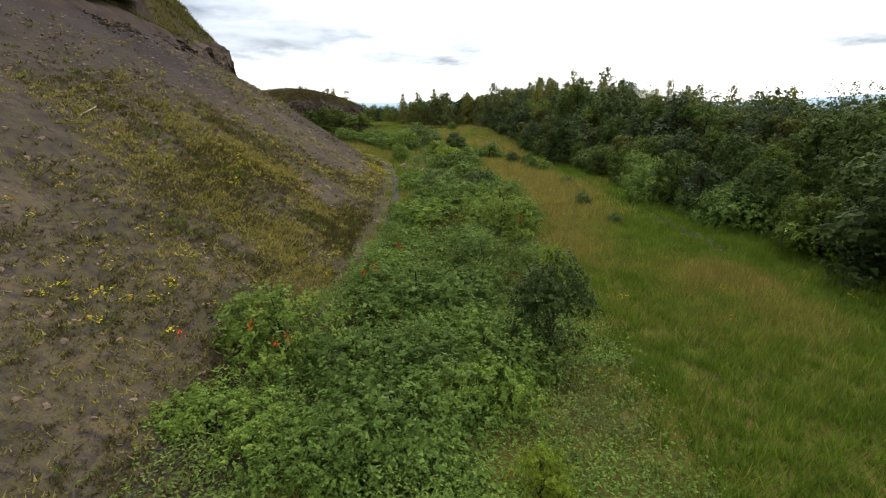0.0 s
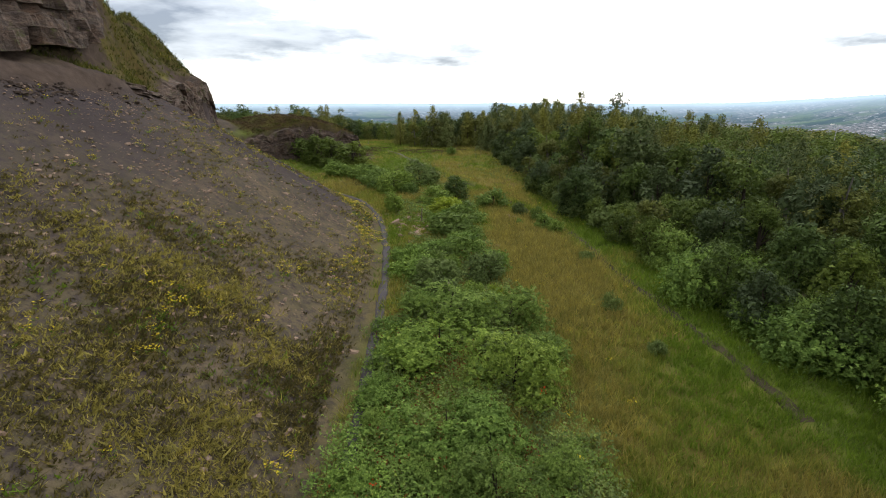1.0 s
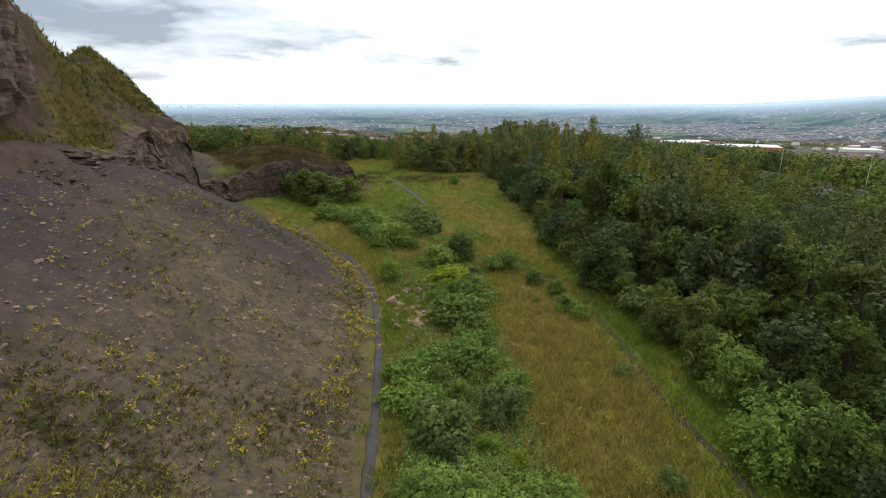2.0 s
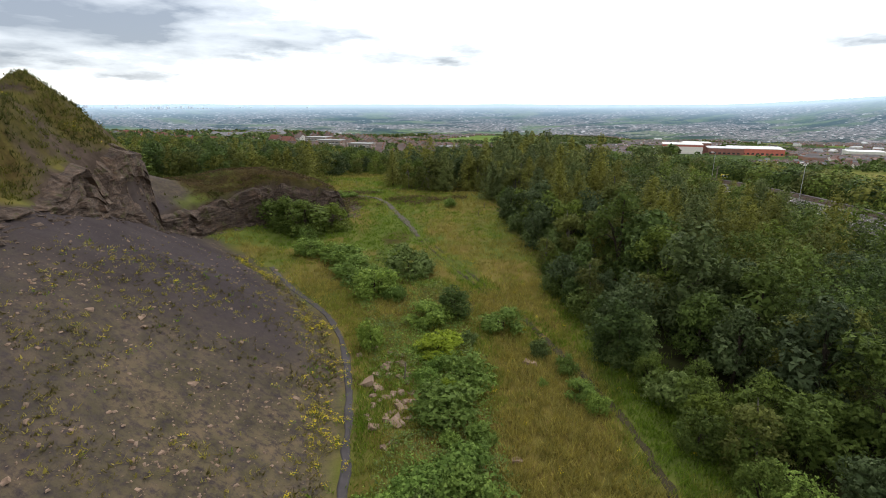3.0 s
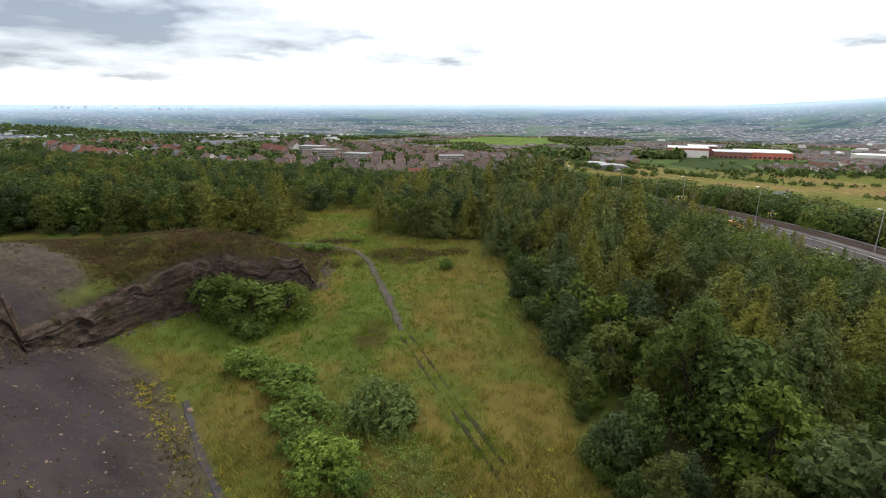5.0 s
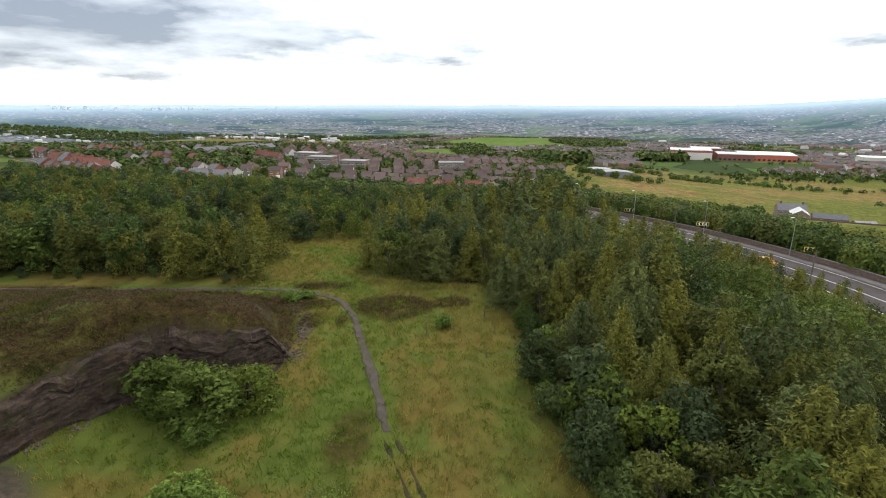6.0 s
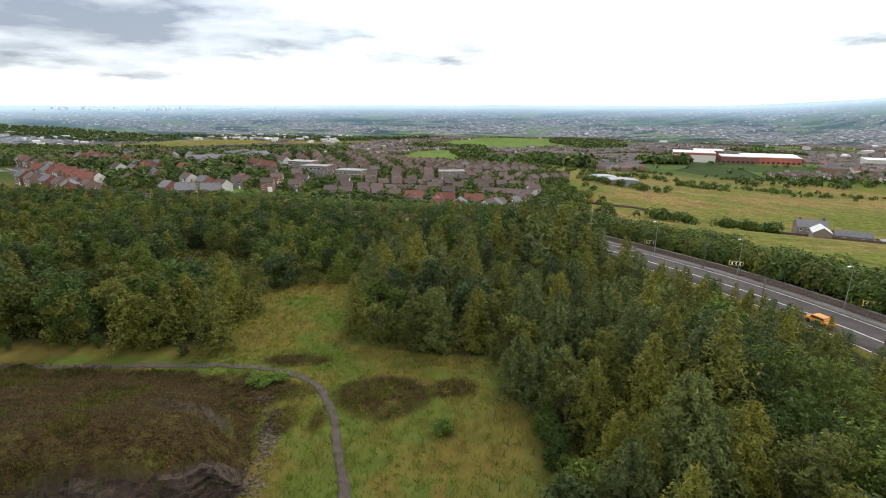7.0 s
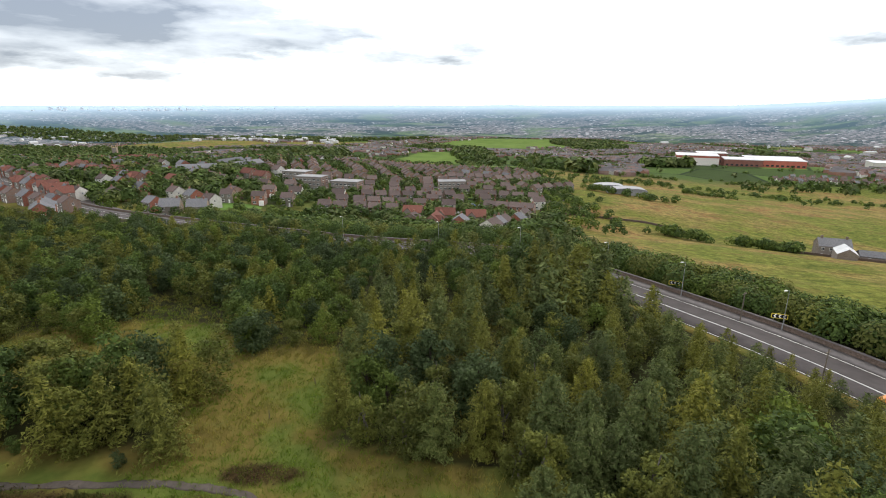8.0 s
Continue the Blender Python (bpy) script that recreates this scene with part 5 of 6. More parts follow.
for x, y, tall in ((0.3, 122.4, 1.2), (0.8, 38.5, 1.9), (-2.0, 62.6, 1.6), (9.0, 122, 1.1), (7.5, 116, 1.1), (8.2, 127, 1.1), (-20, 150, 1.2), (-16, 158, 1.2)):
    bm = bmesh.new()
    bmesh.ops.create_cone(bm, cap_ends=True, segments=8, radius1=0.06, radius2=0.05, depth=tall + 0.3)
    bmesh.ops.translate(bm, vec=(0, 0, tall / 2 - 0.15), verts=bm.verts)
    ob = part("wooden_post", bm, M_WOOD, None, "old weathered fence post standing in the grass")
    ob.matrix_basis = pose(x, y, ground_at(x, y), rng.normal(0, 3), rng.normal(0, 3))
    tagged(ob, category="post", group="old fence posts")

# ---- the road ----
road_z = np.convolve(np.pad(height(road_line[:, 0], road_line[:, 1]), 12, mode="edge"), np.ones(25) / 25, "valid") + 0.25


def beside(a, b, lift, mat, name, thick=0.9, across=2):
    return ribbon(name, road_line, a, b, lift, mat, thick, level=road_z, across=across)


road = stuff("road", beside(-5.3, 5.3, 0.0, M_ASPHALT, "road"), "grey asphalt main road curving along the hillside", "road", "structure")
for name, a, b in (("centre_line", -0.14, 0.14), ("edge_line", 4.75, 4.9), ("edge_line", -4.9, -4.75)):
    stuff(name, beside(a, b, 0.008, M_LINE, name, 0.006, 1), "white painted road line", "road marking", "structure")
stuff("pavement", beside(5.3, 7.9, 0.12, M_PAVE, "pavement"), "grey pavement beside the road", "pavement", "structure")
stuff("verge", beside(-7.6, -5.3, 0.06, M_GROUND, "verge"), "grass verge beside the road", "verge", "structure")
stuff("roadside_wall", beside(7.9, 8.35, 1.0, M_BRICK_WALL, "roadside_wall", 2.4, 1), "low dark stone wall along the pavement", "wall", "structure")
stuff("wall_coping", beside(7.82, 8.43, 1.1, M_PAVE, "wall_coping", 0.1, 1), "flat coping stones on the roadside wall", "coping", "structure")


def road_place(y_near, off):
    """A place off metres to the right of the road's line, and the road's heading there."""
    k = int(np.argmin(np.abs(road_line[:, 1] - y_near) + 0.001 * np.arange(len(road_line))))
    n = sides_of(road_line)[k]
    q = road_line[k] + n * off
    return q[0], q[1], road_z[k], math.degrees(math.atan2(n[1], n[0]))


def lamp(x, y, z, turn):
    ob = thing("street_lamp", pose(x, y, z, 0, 0, turn), "tall grey steel street lamp beside the road", "street lamp", "street lamps")
    v, f = tubes([[((0, 0, -0.5), 0.11), ((0, 0, 1.4), 0.11)], [((0, 0, 1.4), 0.07), ((0, 0, 7.4), 0.05), ((-0.15, 0, 7.75), 0.045), ((-0.9, 0, 7.9), 0.04)]], 8)
    part("pole", mesh_of("pole", v, f, M_STEEL, flat=False), None, ob)
    bm = boxed((-1.5, -0.8, -0.16, 0.16, 7.84, 8.0), bevel=0.04)
    part("lamp_head", bm, M_WHITE, ob, "pale lamp head")
    return ob


for y in (113, 134, 156, 174.5, 193.5, 214, 236, 250, 262):
    lamp(*road_place(y, 7.5))


def chevron_sign(x, y, z, turn):
    ob = thing("chevron_sign", pose(x, y, z, 0, 0, turn), "black bend sign with white chevrons and yellow border", "road sign", "bend signs")
    part("board", boxed((-1.35, 1.35, -0.03, 0.03, 0.9, 1.85), bevel=0.015), M_YELLOW, ob, "yellow bordered board")
    part("panel", boxed((-1.22, 1.22, -0.045, 0.0, 1.02, 1.73)), M_DARK, ob, "black face")
    for k in (-0.75, 0.0, 0.75):
        bm = bmesh.new()
        for s in (1, -1):
            pts = [(k - 0.22, 1.375), (k + 0.04, 1.375), (k + 0.26, 1.375 + s * 0.32), (k, 1.375 + s * 0.32)]
            vs = [bm.verts.new((a, -0.055, b)) for a, b in pts]
            vs += [bm.verts.new((a, -0.03, b)) for a, b in pts]
            for fc in ((0, 1, 2, 3), (4, 7, 6, 5), (0, 4, 5, 1), (1, 5, 6, 2), (2, 6, 7, 3), (3, 7, 4, 0)):
                bm.faces.new([vs[i] for i in fc])
        bmesh.ops.recalc_face_normals(bm, faces=bm.faces[:])
        part("chevron", bm, M_WHITE, ob, "white chevron")
    for k in (-0.9, 0.9):
        part("leg", boxed((k - 0.04, k + 0.04, 0.03, 0.11, -0.6, 1.8)), M_STEEL, ob)
    return ob


for y in (154, 175.5, 196, 216):
    x, yy, z, turn = road_place(y, 9.0)
    chevron_sign(x, yy, z + 0.6, -20)
for x, y in ((56.5, 158), (59.0, 182.5), (20, 214), (63, 141)):
    ob = thing("telegraph_pole", pose(x, y, ground_at(x, y), 0, 0, 30), "brown wooden telegraph pole by the road", "pole", "telegraph poles")
    v, f = tubes([[((0, 0, -0.5), 0.13), ((0, 0, 6.4), 0.09)]], 8)
    part("pole", mesh_of("pole", v, f, M_WOOD, flat=False), None, ob)
    part("crossarm", boxed((-0.7, 0.7, -0.05, 0.05, 5.9, 6.0), bevel=0.01), M_WOOD, ob)

# ---- houses ----
M_GLASS = Paint("window_glass", 0.08)
M_GLASS.b.inputs["Specular IOR Level"].default_value = 0.6
M_GLASS = M_GLASS.base((0.03, 0.035, 0.04))


def brick_paint(name, low, high):
    p = Paint(name, 0.9)
    b = p.node("ShaderNodeTexBrick", Vector=p.co, Scale=4.0)
    p.put(b.inputs["Color1"], low)
    p.put(b.inputs["Color2"], high)
    p.put(b.inputs["Mortar"], (0.2, 0.18, 0.16))
    c = p.mix(0.6, b.outputs["Color"], p.ramp(p.each(), (0, (0.75, 0.75, 0.75)), (1, (1.25, 1.2, 1.15))), "MULTIPLY")
    c = p.mix(0.5, c, p.ramp(p.noise(1.5, 4), (0.3, (0.8, 0.8, 0.8)), (0.7, (1.15, 1.15, 1.15))), "MULTIPLY")
    return p.base(c)


M_RED_BRICK = brick_paint("red_brick", (0.22, 0.070, 0.045), (0.30, 0.105, 0.070))
M_BROWN_BRICK = brick_paint("brown_brick", (0.215, 0.098, 0.066), (0.30, 0.145, 0.100))
M_BUFF_STONE = brick_paint("buff_stone", (0.30, 0.21, 0.125), (0.40, 0.29, 0.18))
M_DARK_STONE = brick_paint("soot_stone", (0.10, 0.075, 0.058), (0.17, 0.13, 0.10))
M_RENDER = plain("pale_render", (0.50, 0.48, 0.44), (0.66, 0.64, 0.60), 1.2)
M_TILE_RED = plain("red_roof_tile", (0.125, 0.055, 0.044), (0.190, 0.082, 0.062), 0.5, far=0.05)
M_TILE_BROWN = plain("brown_roof_tile", (0.075, 0.058, 0.054), (0.140, 0.106, 0.098), 0.5, far=0.05)
M_SLATE = plain("grey_slate", (0.102, 0.102, 0.110), (0.180, 0.180, 0.192), 0.5, far=0.05)
M_FLAT_ROOF = plain("grey_roofing_felt", (0.20, 0.20, 0.205), (0.32, 0.32, 0.325), 1.5)
M_TIN = plain("pale_sheet_roof", (0.42, 0.43, 0.44), (0.58, 0.59, 0.60), 3.0, 0.5)
M_VAULT = plain("grey_sheet_roof", (0.20, 0.205, 0.22), (0.27, 0.275, 0.29), 3.0, 0.55)


def window_mesh(w, h):
    """A casement: frame and pane, facing -y, its sill at the foot."""
    parts = [(-w / 2, w / 2, -0.05, 0.04, 0, h), (-w / 2 + 0.09, -0.03, -0.062, -0.02, 0.09, h - 0.09), (0.03, w / 2 - 0.09, -0.062, -0.02, 0.09, h - 0.09), (-w / 2 - 0.08, w / 2 + 0.08, -0.12, 0.02, -0.09, 0)]
    bm = bmesh.new()
    for k, b in enumerate(parts):
        box(bm, *b)
        for fc in bm.faces[-6:]:
            fc.material_index = 1 if k in (1, 2) else 0
    me = bpy.data.meshes.new("window")
    bm.to_mesh(me)
    bm.free()
    me.materials.append(M_WHITE)
    me.materials.append(M_GLASS)
    return me


W_WIDE, W_TALL, W_SMALL = window_mesh(1.8, 1.2), window_mesh(1.2, 1.25), window_mesh(0.9, 1.0)


def gabled(w, d, eaves, ridge, deep=3.0):
    """Walls of a house with gables at its two ends; the ridge runs along x."""
    bm = bmesh.new()
    p = [(-w / 2, -d / 2), (w / 2, -d / 2), (w / 2, d / 2), (-w / 2, d / 2)]
    low = [bm.verts.new((*q, -deep)) for q in p]
    top = [bm.verts.new((*q, eaves)) for q in p]
    a, b = bm.verts.new((-w / 2, 0, ridge)), bm.verts.new((w / 2, 0, ridge))
    bm.faces.new((low[0], low[1], top[1], top[0]))
    bm.faces.new((low[2], low[3], top[3], top[2]))
    bm.faces.new((low[1], low[2], top[2], b, top[1]))
    bm.faces.new((low[3], low[0], top[0], a, top[3]))
    return bm


def pitched(w, d, eaves, ridge, over=0.3, thick=0.16, gap=0.06):
    """Two roof slopes with eaves and verges that stand out over the walls."""
    bm = bmesh.new()
    fall = (ridge - eaves) / (d / 2)
    for s in (-1, 1):
        pts = [(-w / 2 - over * 0.6, 0, ridge + gap), (w / 2 + over * 0.6, 0, ridge + gap), (w / 2 + over * 0.6, s * (d / 2 + over), eaves - over * fall + gap), (-w / 2 - over * 0.6, s * (d / 2 + over), eaves - over * fall + gap)]
        vs = [bm.verts.new(q) for q in pts] + [bm.verts.new((q[0], q[1], q[2] + thick)) for q in pts]
        for fc in ((3, 2, 1, 0), (4, 5, 6, 7), (0, 1, 5, 4), (1, 2, 6, 5), (2, 3, 7, 6), (3, 0, 4, 7)):
            bm.faces.new([vs[i] for i in fc])
    bmesh.ops.recalc_face_normals(bm, faces=bm.faces[:])
    return bm


def face_mat(x, y, z, turn):
    return pose(x, y, z, 0, 0, turn)


def house(name, label, w, d, eaves, ridge, wall_mat, roof_mat, gable_front=False, chimney=True, storeys=2, group="", porch=False):
    ob = thing(name, pose(0, 0, 0), label, "house", group)
    wall = part("wall", gabled(w, d, eaves, ridge), wall_mat, ob)
    roof = part("roof", pitched(w, d, eaves, ridge), roof_mat, ob)
    if chimney:
        part("chimney", boxed((w * 0.3, w * 0.3 + 0.75, -0.35, 0.35, ridge - 0.6, ridge + 1.0), (w * 0.3 + 0.1, w * 0.3 + 0.3, -0.12, 0.12, ridge + 1.0, ridge + 1.35), bevel=0.02), M_BROWN_BRICK, roof)
    for s in (-1, 1):
        turn = 0 if s < 0 else 180
        for k in range(storeys):
            z = 0.95 + 2.6 * k
            for x in (-w * 0.26, w * 0.26):
                if k == 0 and x > 0 and s < 0:
                    part("door", boxed((x - 0.45, x + 0.45, -d / 2 - 0.06, -d / 2 + 0.02, 0.0, 2.05), bevel=0.02), M_WHITE, ob)
                    continue
                part("window", W_WIDE if k == 0 else W_TALL, None, ob, at=face_mat(x, s * d / 2, z, turn))
    for s in (-1, 1):
        part("window", W_SMALL, None, ob, at=face_mat(s * w / 2, 0.6, 3.5, 90 * s))
    if gable_front:
        g = gabled(d * 0.55, w * 0.45, eaves, ridge - 0.7, 3.0)
        bmesh.ops.rotate(g, verts=g.verts, cent=(0, 0, 0), matrix=Matrix.Rotation(radians(90), 3, "Z"))
        bmesh.ops.translate(g, verts=g.verts, vec=(-w * 0.22, -d * 0.3, 0))
        part("front_gable", g, wall_mat, ob)
        g = pitched(d * 0.55, w * 0.45, eaves, ridge - 0.7)
        bmesh.ops.rotate(g, verts=g.verts, cent=(0, 0, 0), matrix=Matrix.Rotation(radians(90), 3, "Z"))
        bmesh.ops.translate(g, verts=g.verts, vec=(-w * 0.22, -d * 0.3, 0))
        part("gable_roof", g, roof_mat, ob)
        for z in (0.95, 3.5):
            part("window", W_WIDE, None, ob, at=face_mat(-w * 0.22, -d * 0.3 - d * 0.275, z, 0))
    if porch:
        part("porch", boxed((w * 0.12, w * 0.45, -d / 2 - 1.6, -d / 2, -2.0, 2.5), bevel=0.03), M_WHITE, ob, "white flat-roofed porch")
    return ob


def flats(name, label, w, d, storeys, wall_mat):
    ob = thing(name, pose(0, 0, 0), label, "flats", "blocks of flats")
    tall = storeys * 2.75 + 0.5
    part("wall", boxed((-w / 2, w / 2, -d / 2, d / 2, -3, tall)), wall_mat, ob)
    part("roof", boxed((-w / 2 - 0.3, w / 2 + 0.3, -d / 2 - 0.3, d / 2 + 0.3, tall, tall + 0.35), bevel=0.05), M_FLAT_ROOF, ob)
    for k in range(storeys):
        for x in np.arange(-w / 2 + 1.6, w / 2 - 1, 3.0):
            for s in (-1, 1):
                part("window", W_WIDE, None, ob, at=face_mat(float(x), s * d / 2, 0.9 + 2.75 * k, 0 if s < 0 else 180))
    for k in range(storeys):
        for y in (-d / 4, d / 4):
            part("window", W_TALL, None, ob, at=face_mat(w / 2, y, 0.9 + 2.75 * k, 90))
            part("window", W_TALL, None, ob, at=face_mat(-w / 2, y, 0.9 + 2.75 * k, -90))
    return ob


HOUSES = {
    "red": house("red_brick_house", "red brick house with front gable and red tiled roof", 10, 7.5, 5.2, 8.2, M_RED_BRICK, M_TILE_RED, True, False, group="houses of the estate"),
    "terrace": house("terraced_house", "brown brick terraced house with a brown tiled roof", 6.5, 7.5, 5.1, 7.4, M_BROWN_BRICK, M_TILE_BROWN, group="houses of the estate"),
    "porched": house("terraced_house", "brown brick house with a white porch", 7.0, 7.2, 5.1, 7.2, M_BROWN_BRICK, M_TILE_BROWN, porch=True, group="houses of the estate"),
    "white": house("rendered_house", "white rendered house with a brown tiled roof", 7.5, 7.2, 5.1, 7.6, M_RENDER, M_TILE_BROWN, group="houses of the estate"),
    "stone": house("stone_house", "buff stone house with a slate roof", 9, 7.5, 5.2, 8.4, M_BUFF_STONE, M_SLATE, group="stone houses"),
    "slate": house("brick_house", "red brick house with a dark slate roof", 7.2, 7.5, 5.1, 7.8, M_RED_BRICK, M_SLATE, group="houses of the estate"),
    "flats": flats("flats", "three-storey brown brick flats with a flat roof", 19, 10, 3, M_BROWN_BRICK),
    "school": house("school_building", "long buff brick building with a grey pitched roof", 27, 9, 6.0, 8.6, M_BUFF_STONE, M_SLATE, chimney=False, group="school buildings"),
}
used = set()


def stand(key, x, y, turn):
    """One building on its plot; the first of a kind is the one that was built."""
    m = pose(x, y, ground_at(x, y) + 0.1, 0, 0, turn)
    if key in used:
        return copy_thing(HOUSES[key], m)
    used.add(key)
    HOUSES[key].matrix_basis = m
    return HOUSES[key]


def row(keys, x0, y0, x1, y1, count, turn=None, jitter=0.6):
    """Houses in a row between two places, their ridges along it."""
    along_it = math.degrees(math.atan2(y1 - y0, x1 - x0)) if turn is None else turn
    for k in range(count):
        u = k / max(1, count - 1)
        stand(keys[k % len(keys)], x0 + (x1 - x0) * u + rng.normal(0, jitter), y0 + (y1 - y0) * u + rng.normal(0, jitter), along_it + rng.normal(0, 1.5))


row(["red"], -12, 352, 18, 341, 3, -8)
row(["terrace", "red", "slate"], -14, 333, 10, 322, 3, 75)
row(["white", "slate"], 21, 296, 30, 326, 3, 60)
row(["terrace", "porched"], -62, 360, -26, 362, 5)
row(["terrace", "terrace", "porched"], -56, 380, -12, 383, 6)
row(["terrace"], -46, 402, 6, 416, 7)
row(["porched", "terrace"], -30, 424, -10, 428, 3)
row(["terrace", "porched"], 26, 424, 60, 418, 5)
row(["terrace"], 70, 462, 98, 482, 4)
row(["porched"], 30, 380, 50, 372, 4)
row(["slate", "white"], 38, 334, 44, 350, 2, 60)
stand("white", 60, 398, 10)
stand("flats", 8, 452, 4)
row(["flats"], -86, 428, -60, 420, 2)
stand("flats", -100, 446, -20)
for x0, y0, x1, y1, n in ((-62, 496, -88, 560, 9), (-44, 500, -64, 568, 9), (-26, 508, -42, 580, 9), (-8, 560, -22, 610, 6), (-96, 480, -120, 560, 9), (-128, 500, -150, 570, 8)):
    row(["terrace", "terrace", "porched"], x0, y0, x1, y1, n)
row(["terrace"], 8, 520, 40, 528, 5)
row(["terrace", "slate"], 14, 560, 60, 548, 6)
row(["terrace"], 48, 520, 82, 540, 5)
row(["porched", "terrace"], -10, 480, 30, 486, 5)
row(["terrace"], -60, 600, -10, 640, 7)
row(["slate", "red", "terrace"], -300, 440, -236, 392, 8)
row(["red", "slate", "white"], -244, 384, -192, 358, 6)
row(["slate", "terrace"], -226, 352, -170, 320, 6)
row(["red", "red"], -216, 372, -194, 350, 3, 40)
row(["slate"], -160, 296, -140, 268, 3)
row(["stone"], -127, 326, -116, 330, 2, 15)
row(["slate", "red"], -280, 470, -196, 420, 8)
row(["slate"], -420, 600, -270, 530, 14)
row(["terrace", "slate"], -400, 560, -300, 500, 9)
row(["slate", "stone"], -260, 500, -210, 560, 5)
stand("school", -178, 462, 20)
stand("school", -172, 505, 70)
stand("school", -224, 540, 8)
stand("school", -152, 490, 65)


# further streets fill the estate and the older town behind it
def taken(x, y):
    return any(math.hypot(x - o.location.x, y - o.location.y) < 10.5 for o in standing)


standing = [o for o in scene.objects if o.parent is None and o.get("category") in ("house", "flats")]
for x0, x1, y0, y1, turn, gap, keys, chance in (
    (-430, -118, 318, 640, 148, 25, ["slate", "red", "slate", "terrace", "white"], 0.62),
    (-125, 96, 372, 470, 4, 21, ["terrace", "porched", "terrace", "white"], 0.8),
    (-150, 92, 470, 690, 112, 22, ["terrace", "terrace", "porched"], 0.85),
):
    ca, sa = math.cos(radians(turn)), math.sin(radians(turn))
    cx, cy = (x0 + x1) / 2, (y0 + y1) / 2
    for i in range(-16, 17):
        for j in range(-40, 41):
            u, v = j * 8.2 + rng.normal(0, 0.4), i * gap + rng.normal(0, 1.2)
            x, y = cx + u * ca - v * sa, cy + u * sa + v * ca
            if j % 7 == 0 or not (x0 < x < x1 and y0 < y < y1) or rng.random() > chance or inside(np.array([x]), np.array([y]), ROAD)[0] > -26 or x > 30 + 0.25 * (y - 330) or taken(x, y):
                continue
            standing.append(stand(keys[int(rng.integers(len(keys)))], x, y, turn + rng.normal(0, 2)))


def farm_building(name, label, w, d, eaves, ridge, x, y, turn, wall_mat, roof_mat, openings=3):
    ob = thing(name, pose(x, y, ground_at(x, y), 0, 0, turn), label, "farm building", "farm buildings")
    part("wall", gabled(w, d, eaves, ridge, 2.0), wall_mat, ob)
    part("roof", pitched(w, d, eaves, ridge, 0.25, 0.12), roof_mat, ob)
    for k in range(openings):
        part("window", W_SMALL, None, ob, at=face_mat(-w / 2 + (k + 0.5) * w / openings, -d / 2, 1.1, 0))
        if eaves > 4:
            part("window", W_TALL, None, ob, at=face_mat(-w / 2 + (k + 0.5) * w / openings, -d / 2, 3.6, 0))
    return ob


FX, FY = 177, 311
fh = farm_building("farmhouse", "dark stone farmhouse with a slate roof", 12.5, 7.5, 5.5, 8.4, FX, FY, -20, M_DARK_STONE, M_SLATE, 4)
for k in (-5.2, 4.2):
    part("chimney", boxed((k, k + 0.9, -0.4, 0.4, 7.6, 9.6), bevel=0.03), M_DARK_STONE, fh)
farm_building("barn", "small stone barn with pale patched sheet roof", 10, 7, 3.2, 5.4, FX - 6, FY - 15, 62, M_DARK_STONE, M_TIN, 1)
farm_building("farm_shed", "long low shed with a grey slate roof", 14, 7, 2.6, 4.4, FX + 11, FY - 12, -28, M_DARK_STONE, M_SLATE, 2)
farm_building("farm_shed", "low ruined shed beside the yard", 9, 4.5, 1.6, 2.4, FX + 25, FY - 16, -10, M_DARK_STONE, M_FLAT_ROOF, 1)


def vaulted(x, y, w, d, rise, turn):
    """A covered reservoir or hall with a shallow vaulted roof."""
    ob = thing("vaulted_shed", pose(x, y, ground_at(x, y), 0, 0, turn), "grey shed with a shallow vaulted roof", "shed", "vaulted sheds")
    part("wall", boxed((-w / 2, w / 2, -d / 2, d / 2, -3, 3.6), bevel=0.1), M_VAULT, ob)
    u = np.linspace(0, math.pi, 13)
    prof = np.stack([-np.cos(u) * (w / 2 + 0.4), 3.6 + np.sin(u) * rise], 1)
    v = np.concatenate([np.c_[prof[:, 0], 0 * u + s * (d / 2 + 0.4), prof[:, 1]] for s in (-1, 1)])
    f = np.array([(i, i + 1, 13 + i + 1, 13 + i) for i in range(12)])
    part("roof", mesh_of("roof", v, f, M_VAULT, flat=False), None, ob)
    for s in (0, 1):
        bm = bmesh.new()
        bm.faces.new([bm.verts.new(q) for q in v[13 * s : 13 * s + 13]])
        part("gable_end", bm, M_VAULT, ob)
    return ob


vaulted(143, 520, 24, 15, 2.2, -6)
vaulted(150, 498, 30, 14, 2.2, -6)


def works(x, y, w, d, tall, turn, wall_mat, label, band=None):
    """A large flat-roofed factory hall with parapet and a band of windows."""
    ob = thing("factory_hall", pose(x, y, ground_at(x, y), 0, 0, turn), label, "factory", "factory halls")
    part("wall", boxed((-w / 2, w / 2, -d / 2, d / 2, -12, tall)), wall_mat, ob)
    part("roof", boxed((-w / 2 - 0.5, w / 2 + 0.5, -d / 2 - 0.5, d / 2 + 0.5, tall, tall + 1.2), bevel=0.2), M_TIN, ob, "pale sheet roof")
    if band:
        part("cladding", boxed((-w / 2 - 0.25, w / 2 + 0.25, -d / 2 - 0.25, d / 2 + 0.25, tall * 0.82, tall - 0.2)), band, ob, "red cladding band")
    for k in range(0 if band else int(w // 9)):
        part("window", boxed((-w / 2 + 3 + 9 * k, -w / 2 + 8 + 9 * k, -d / 2 - 0.12, -d / 2 + 0.1, tall * 0.22, tall * 0.45), bevel=0.1), M_GLASS, ob)
    return ob


